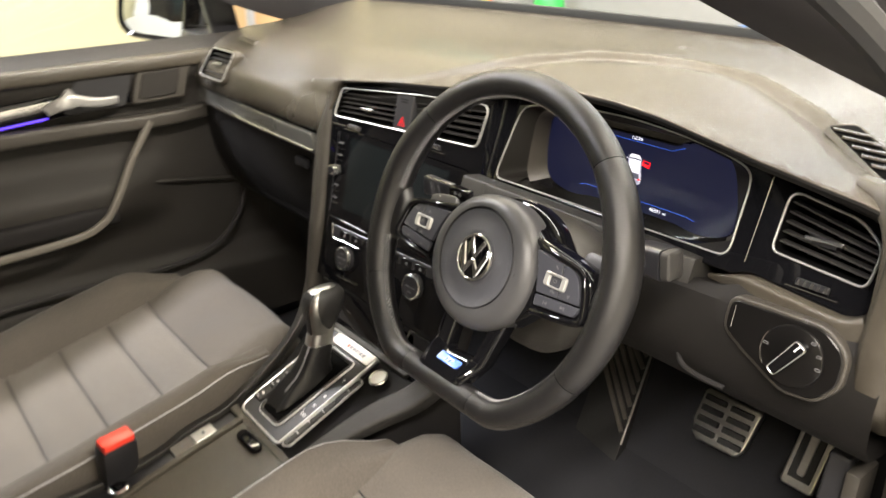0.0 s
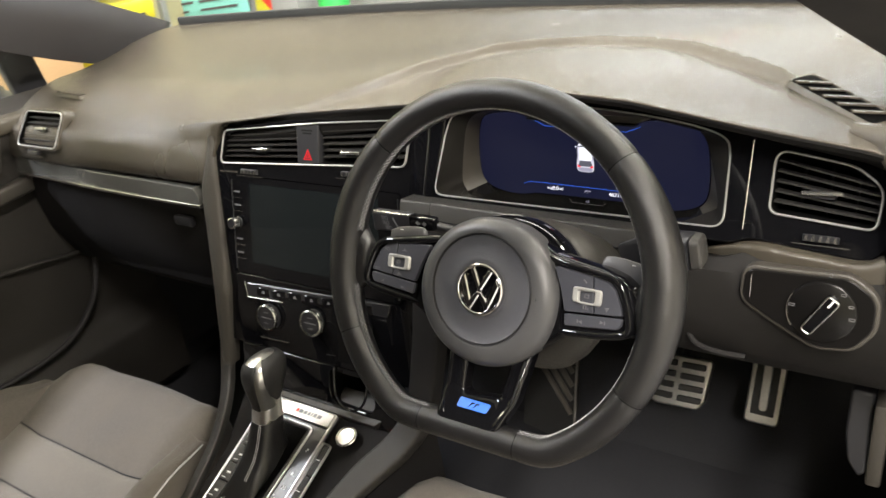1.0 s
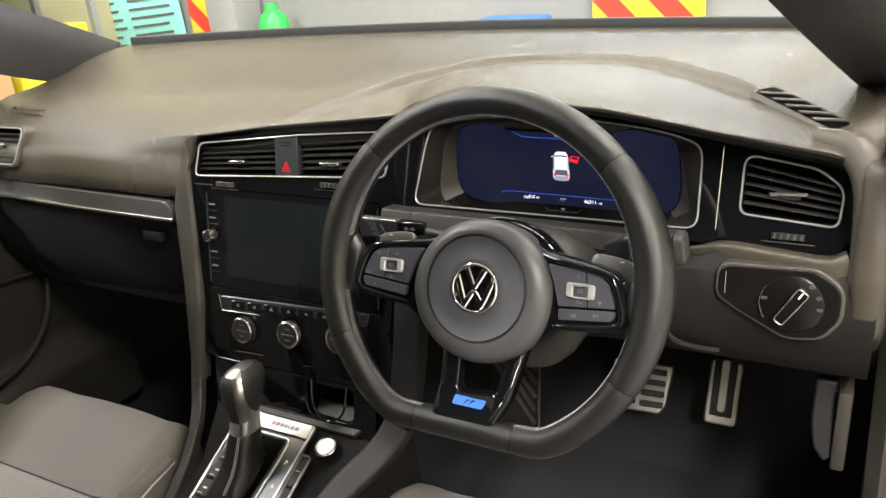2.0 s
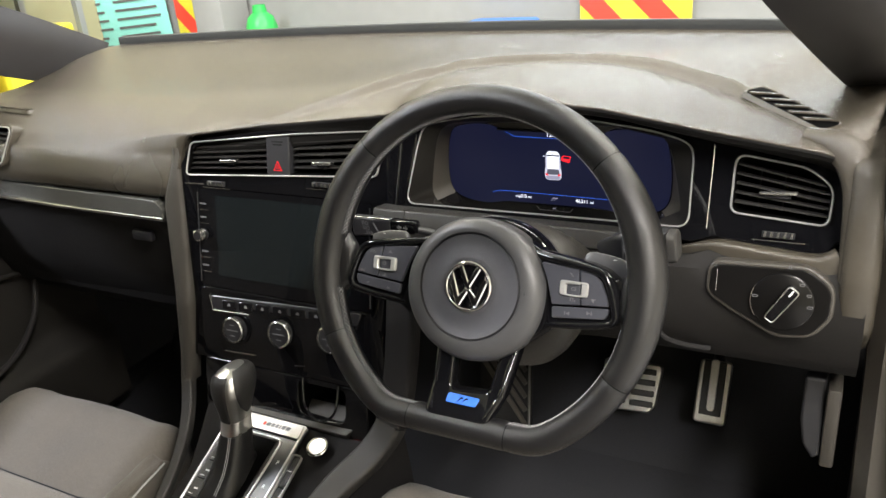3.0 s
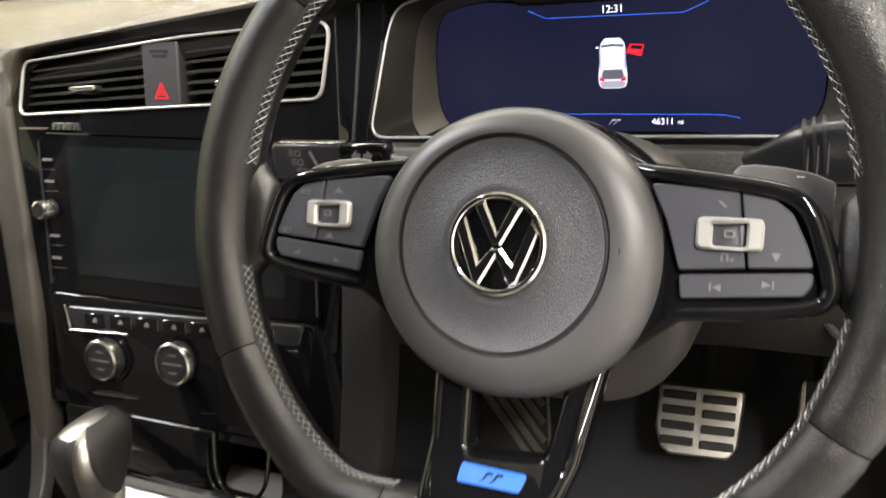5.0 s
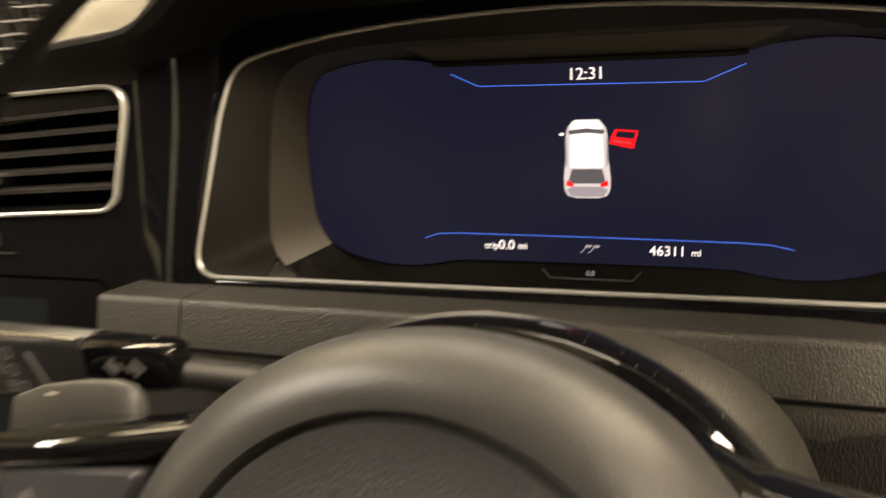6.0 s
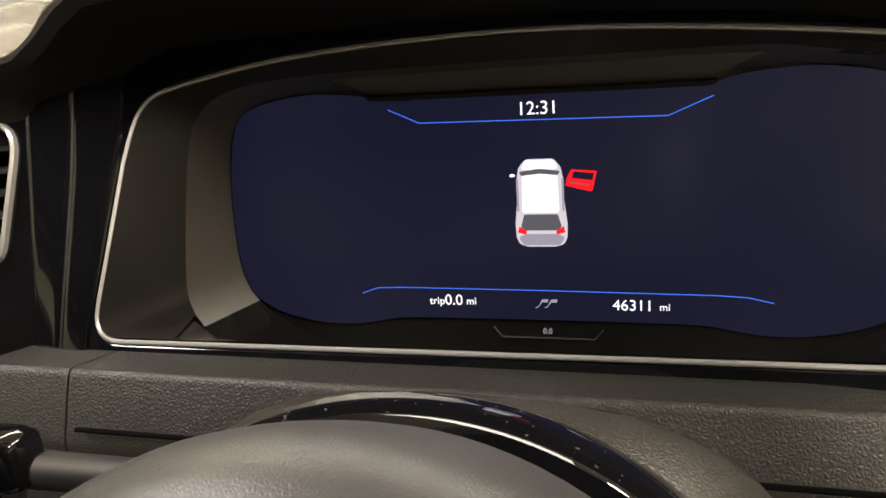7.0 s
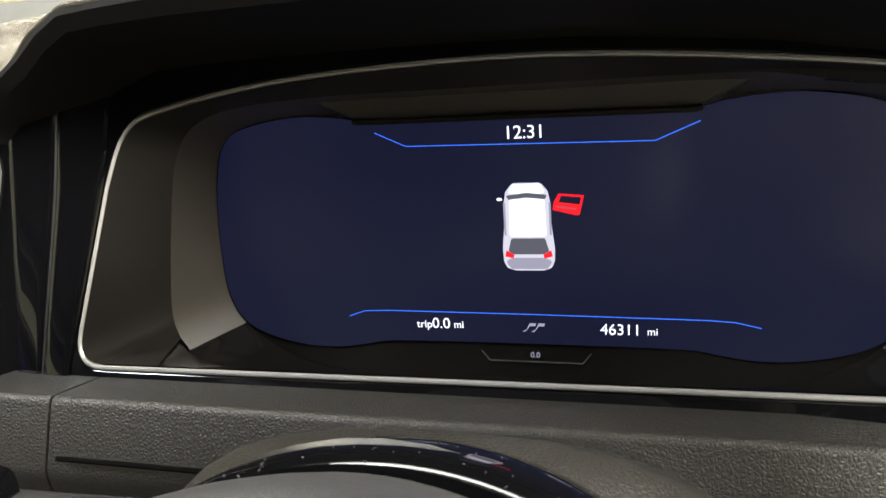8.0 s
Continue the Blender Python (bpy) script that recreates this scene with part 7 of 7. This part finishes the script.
# ---- passenger's door ----
def passenger_door():
    d = thing("passenger_door", (-0.69, -0.1, 0.40), "closed dark grey passenger door with armrest, pull handle and pocket", "car door")
    X0 = -0.655

    def skin(y, z):
        """How far the door lining stands into the cabin."""
        arm = 0.055 * ease(0.66, 0.74, z) * (1 - ease(0.77, 0.83, z)) * (1 - ease(-0.10, 0.10, y))
        top = 0.020 * ease(0.93, 0.975, z) * (1 - ease(0.985, 1.03, z))
        pocket = 0.040 * (1 - ease(0.55, 0.60, z))
        return X0 + arm + top + pocket - 0.03 * ease(0.99, 1.03, z)
    rows = []
    for z in np.linspace(0.42, 1.03, 50):
        rows.append([(skin(y, z), y, z + 0.03 * (y + 0.1) * ease(0.8, 1.0, z)) for y in np.linspace(-0.75, 0.34, 60)])
    part("lining", loft(rows), "doorgrain", d, "dark grained door lining")
    part("outer_panel", box(-0.84, -0.72, -0.78, 0.62, 0.30, 0.98, 0.02), "paint", d, "dark painted outer panel")
    rail = [(X0 + 0.012, y, 0.995 + 0.03 * (y + 0.1)) for y in np.linspace(-0.75, 0.30, 20)]
    part("top_rail", sweep(rail, rrect(-0.022, 0.018, -0.014, 0.014, 0.010, 4)), "dash", d, "grey soft top rail")
    # decorative strip, light line and pull
    strip = [(X0 + 0.014, y, 0.940 + 0.10 * (y + 0.1)) for y in np.linspace(-0.75, 0.0, 16)]
    part("decor_strip", sweep(strip, rrect(-0.003, 0.005, -0.020, 0.022, 0.003, 2)), "gloss", d, "piano black strip")
    part("silver_strip", sweep([(x + 0.005, y, z + 0.006) for x, y, z in strip[:-2]], rrect(-0.003, 0.004, -0.008, 0.009, 0.002, 2)), "dullchrome", d, "aluminium strip")
    part("light_line", tube([(x + 0.008, y, z - 0.015) for x, y, z in strip[:-3]], 0.0022, n=6), "ambient", d, "glowing violet light line")
    hd = part("handle_recess", plate(rounded([(-0.13, 0.920), (-0.01, 0.925), (0.012, 0.992), (-0.09, 0.985)], 0.012, 4), [], lambda a, b, k: Vector((X0 + 0.022 + k, a, b)), 0.012, 0.002), "matt", d, "dark handle recess")
    lever = [(X0 + 0.030, -0.150, 0.934), (X0 + 0.040, -0.128, 0.946), (X0 + 0.042, -0.105, 0.950), (X0 + 0.042, -0.080, 0.945), (X0 + 0.040, -0.055, 0.942), (X0 + 0.032, -0.028, 0.942)]
    bulk = [float(np.interp(i, (0, 10, 14, 30), (0.7, 1.15, 0.85, 0.6))) for i in range(31)]
    part("handle", sweep(smooth_path(lever, 6), rrect(-0.007, 0.007, -0.012, 0.012, 0.006, 3), scale=bulk), "silver", hd, "satin chrome pull handle")
    part("handle_fin", loft([[(X0 + 0.034 + k, y, z) for y, z in ((-0.140, 0.944), (-0.114, 0.972), (-0.109, 0.971), (-0.096, 0.949), (-0.110, 0.942))] for k in (0.0, 0.012)], True, True), "silver", hd, "fin of the pull handle")
    tw = part("tweeter_frame", plate(rounded([(0.0, 0.925), (0.105, 0.930), (0.125, 0.998), (0.020, 0.992)], 0.010, 4), [], lambda a, b, k: Vector((X0 + 0.024 + k, a, b)), 0.012, 0.003), "sideframe", d)
    part("tweeter_cover", plate(rounded([(0.014, 0.934), (0.088, 0.938), (0.103, 0.988), (0.028, 0.983)], 0.008, 4), [], lambda a, b, k: Vector((X0 + 0.027 + k, a, b)), 0.006, 0.002), "doorgrain", tw)
    part("ledge", sweep(smooth_path([(X0 + 0.020, -0.75, 0.872), (X0 + 0.022, -0.22, 0.890), (X0 + 0.022, 0.06, 0.892), (X0 + 0.012, 0.20, 0.905)], 6), rrect(-0.012, 0.012, -0.014, 0.014, 0.008, 4)), "sideframe", d, "dark padded ledge")
    part("grab_trim", sweep(smooth_path([(X0 + 0.030, 0.028, 0.892), (X0 + 0.040, -0.02, 0.825), (X0 + 0.062, -0.065, 0.758), (X0 + 0.072, -0.100, 0.722), (X0 + 0.078, -0.17, 0.703), (X0 + 0.078, -0.40, 0.690), (X0 + 0.074, -0.70, 0.676)], 6), rrect(-0.006, 0.006, -0.007, 0.007, 0.004, 3)), "post", d, "pale grey grab handle edge")
    part("armrest", sweep(smooth_path([(X0 + 0.025, -0.07, 0.728), (X0 + 0.035, -0.14, 0.728), (X0 + 0.040, -0.40, 0.722), (X0 + 0.035, -0.72, 0.715)], 6), rrect(-0.035, 0.035, -0.020, 0.020, 0.012, 4)), "lower", d, "padded dark armrest")
    part("mid_crease", tube(smooth_path([(X0 + 0.012, -0.02, 0.770), (X0 + 0.014, 0.10, 0.757), (X0 + 0.010, 0.24, 0.735)], 5), 0.0045), "doorgrain", d)
    part("pocket_rim", tube(smooth_path([(X0 + 0.046, -0.7, 0.56), (X0 + 0.050, -0.23, 0.592), (X0 + 0.048, 0.06, 0.596), (X0 + 0.040, 0.175, 0.655), (X0 + 0.02, 0.222, 0.75)], 6), 0.005), "pillar", d, "grey pocket rim")
    pane = [[(-0.70 + 0.085 * k, y, 1.0 + 0.36 * k - (0.36 * k) * max(0, (y + 0.02) / 0.25) * 0.9) for y in np.linspace(-0.72, 0.18, 10)] for k in (0, 0.5, 1)]
    g = part("window_pane", loft(pane), "glass", d, "clear side window")
    g.visible_shadow = False


passenger_door()


def wing_mirror():
    m = thing("wing_mirror", (-0.88, 0.18, 1.0), "black wing mirror with silver glass on the passenger's side", "mirror")
    c = Vector((-0.915, 0.165, 1.072))
    turn = pose(0, 0, 0, 86, 0, 24)

    def S(a, b, k):
        return c + turn.to_3x3() @ Vector((a * 1.25, b * 1.15, k))
    shape = rounded([(-0.095, -0.055), (0.070, -0.062), (0.082, 0.040), (0.03, 0.062), (-0.075, 0.055)], [0.045, 0.02, 0.02, 0.04, 0.045], 8)
    rows = [[S(a * k, b * k, d) for a, b in shape] for k, d in ((1.0, 0.006), (1.08, -0.005), (1.10, -0.03), (0.95, -0.075), (0.6, -0.10), (0.05, -0.105))]
    part("shell", loft([[S(a * 0.86, b * 0.84, -0.002) for a, b in shape]] + rows, True), "gloss", m, "glossy black shell")
    # slightly convex glass
    rows = [[S(a * 0.88 * k, b * 0.86 * k, 0.0045 - (a * a * 1.21 + b * b) * k * k / 2.2) for a, b in shape] for k in (1.0, 0.85, 0.7, 0.55, 0.4, 0.25, 0.1, 0.01)]
    part("glass", loft(rows, True), "mirror", m, "silver mirror glass", angle=80)
    part("arm", sweep(smooth_path([S(0.07, -0.045, -0.04), (-0.80, 0.215, 1.015), (-0.735, 0.235, 1.01)], 5), rrect(-0.03, 0.03, -0.018, 0.018, 0.010, 3)), "satin", m)


wing_mirror()


def parked_car():
    c = thing("white_car", (-2.0, -3.6, 0.0), "silver-white parked hatchback with dark windows behind in the garage", "car")

    def skin(pts, half, tuck):
        return loft([[(x, y, z) for x, z in pts] for y in (-3.6 - half, -3.6 - half * tuck, -3.6 + half * tuck, -3.6 + half)], True, True)
    side = rounded([(-2.9, 0.25), (1.0, 0.25), (1.05, 0.62), (0.75, 0.82), (0.0, 0.92), (-2.5, 0.95), (-2.95, 0.85)], [0.1, 0.1, 0.15, 0.2, 0.1, 0.1, 0.2], 5)
    part("body", skin(side, 0.88, 0.9), "whitecar", c)
    cab = rounded([(-2.75, 0.93), (0.05, 0.90), (-0.65, 1.38), (-1.2, 1.46), (-2.1, 1.45), (-2.55, 1.30)], [0, 0, 0.2, 0.2, 0.2, 0.15], 5)
    part("cabin", skin(cab, 0.70, 0.9), "whitecar", c)
    for sy in (-1, 1):
        yy = -3.6 + sy * 0.702
        for pts in ([(-0.20, 0.95), (-0.72, 1.33), (-1.15, 1.36), (-1.15, 0.95)], [(-1.22, 0.95), (-1.22, 1.36), (-2.0, 1.36), (-2.25, 1.22), (-2.3, 0.95)]):
            part("side_window", plate(rounded(pts, 0.04, 3), [], lambda u, v, k: Vector((u, yy + sy * k, v)), 0.01), "gloss", c, "dark side window")
        for x in (-2.15, 0.30):
            w = part("wheel", revolve([(0.02, 0.10), (0.20, 0.10), (0.22, 0.11), (0.31, 0.10), (0.32, 0.0), (0.31, -0.10), (0.02, -0.10)], 32, Matrix.Translation((x, -3.6 + sy * 0.80, 0.32)) @ pose(0, 0, 0, 90, 0, 0)), "rubber", c)
            part("rim", revolve([(0.01, 0.115), (0.20, 0.112), (0.21, 0.10), (0.02, 0.09)], 24, Matrix.Translation((x, -3.6 + sy * 0.80, 0.32)) @ pose(0, 0, 0, 90 if sy < 0 else -90, 0, 0)), "alu", w, "alloy rim")


parked_car()

# ---- things in the garage beyond the glass ----
def wall_poster(name, x0, x1, z0, z1, mat, label, y=2.58):
    p = thing(name, ((x0 + x1) / 2, y, z0), label, "poster")
    part("sheet", box(x0, x1, y - 0.006, y, z0, z1, 0.002), mat, p)
    return p


def garage_things():
    solid("partition_wall", box(-4.2, 3.9, 2.60, 2.70, 0, 1.40), "greywall", "pale partition wall ahead of the car", "wall", kind="structure", smooth=False)
    p = wall_poster("teal_poster", -3.45, -2.57, 0.55, 1.35, "teal", "teal printed notice with columns of small dark text")
    for col in range(2):
        for r in range(14):
            x = -3.17 + 0.30 * col
            z = 1.26 - 0.045 * r
            part("text_line", box(x, x + 0.26 - 0.04 * ((r * 7 + col * 3) % 4) / 3, 2.568, 2.573, z - 0.012, z, 0), "greyprint", p, smooth=False)
    p.matrix_basis = pose(-3.01, 2.46, 0.55, 0, -3, 16)
    for x0, x1 in ((-2.55, -2.25), (-0.345, 0.095)):
        b = wall_poster("chevron_board", x0, x1, 0.5, 1.15, "yellow", "yellow and red diagonally striped warning board")
        for k in range(-3, 6):
            pts = [(x0 + 0.22 * k, 0.5), (x0 + 0.22 * k + 0.11, 0.5), (x0 + 0.22 * k + 0.11 - 0.65, 1.15), (x0 + 0.22 * k - 0.65, 1.15)]
            lo, hi = x0, x1
            # clip the slanted band to the board's sides
            poly = pts
            for side, lim in ((1, lo), (-1, hi)):
                res = []
                for (ax, az), (bx, bz) in zip(poly, poly[1:] + poly[:1]):
                    ina, inb = side * (ax - lim) >= 0, side * (bx - lim) >= 0
                    if ina:
                        res.append((ax, az))
                    if ina != inb:
                        t = (lim - ax) / (bx - ax)
                        res.append((lim, az + (bz - az) * t))
                poly = res
                if len(poly) < 3:
                    break
            if len(poly) >= 3:
                part("red_stripe", plate(poly, [], lambda u, v, h: Vector((u, 2.573 - h, v)), 0.003), "red", b, smooth=False)
    solid("white_cabinet", box(-2.24, -2.06, 2.38, 2.58, 0, 1.10, 0.01), "greywall", "pale grey metal cabinet against the partition wall", "cabinet")
    solid("green_can", revolve([(0.06, 0), (0.07, 0.01), (0.075, 0.20), (0.06, 0.245), (0.035, 0.265), (0.03, 0.30)], 28, Matrix.Translation((-1.86, 2.42, 0.70))), "green", "green plastic can on a trolley", "can")
    solid("tool_trolley", join(box(-2.03, -1.2, 2.25, 2.55, 0.64, 0.70, 0.01), box(-2.0, -1.96, 2.3, 2.34, 0, 0.64), box(-1.26, -1.22, 2.3, 2.34, 0, 0.64)), "steelshelf", "grey steel tool trolley against the wall", "trolley")
    solid("blue_crate", box(-0.80, -0.50, 2.25, 2.55, 0.0, 0.90, 0.02), "bluebox", "blue plastic crate stack against the wall", "crate")
    solid("white_drum", revolve([(0.14, 0), (0.145, 0.02), (0.145, 0.80), (0.13, 0.84), (0.02, 0.85)], 32, Matrix.Translation((-1.22 + 0.3, 2.38, 0))), "white", "white plastic drum against the wall", "drum")
    s = thing("shelf_unit", (-2.7, 1.5, 0), "grey steel shelf with cardboard boxes by the wall", "shelf")
    for y in (1.15, 1.95):
        for x in (-2.95, -2.55):
            part("upright", box(x, x + 0.03, y, y + 0.03, 0, 1.25), "steelshelf", s, smooth=False)
    for z in (0.25, 0.70, 1.2):
        part("shelf", box(-2.96, -2.51, 1.14, 1.99, z, z + 0.02), "steelshelf", s, smooth=False)
    solid("cardboard_box", box(-2.9, -2.56, 1.2, 1.5, 0.72, 0.95, 0.004), "cardboard", "brown cardboard box on the steel shelf", "box", "boxes")
    y = thing("yellow_case", (-2.72, 1.735, 0.72), "yellow plastic case on the steel shelf", "case")
    part("body", box(-2.9, -2.54, 1.55, 1.92, 0.72, 0.90, 0.015), "yellow", y)
    part("lid", box(-2.905, -2.535, 1.545, 1.925, 0.905, 1.00, 0.015), "yellow", y)
    part("handle", tube(smooth_path([(-2.54, 1.66, 0.92), (-2.51, 1.68, 0.90), (-2.51, 1.79, 0.90), (-2.54, 1.81, 0.92)], 4), 0.010), "matt", y, "black handle")
    for k in range(2):
        part("latch", box(-2.536, -2.526, 1.60 + 0.22 * k, 1.64 + 0.22 * k, 0.87, 0.94, 0.003), "matt", y)


garage_things()
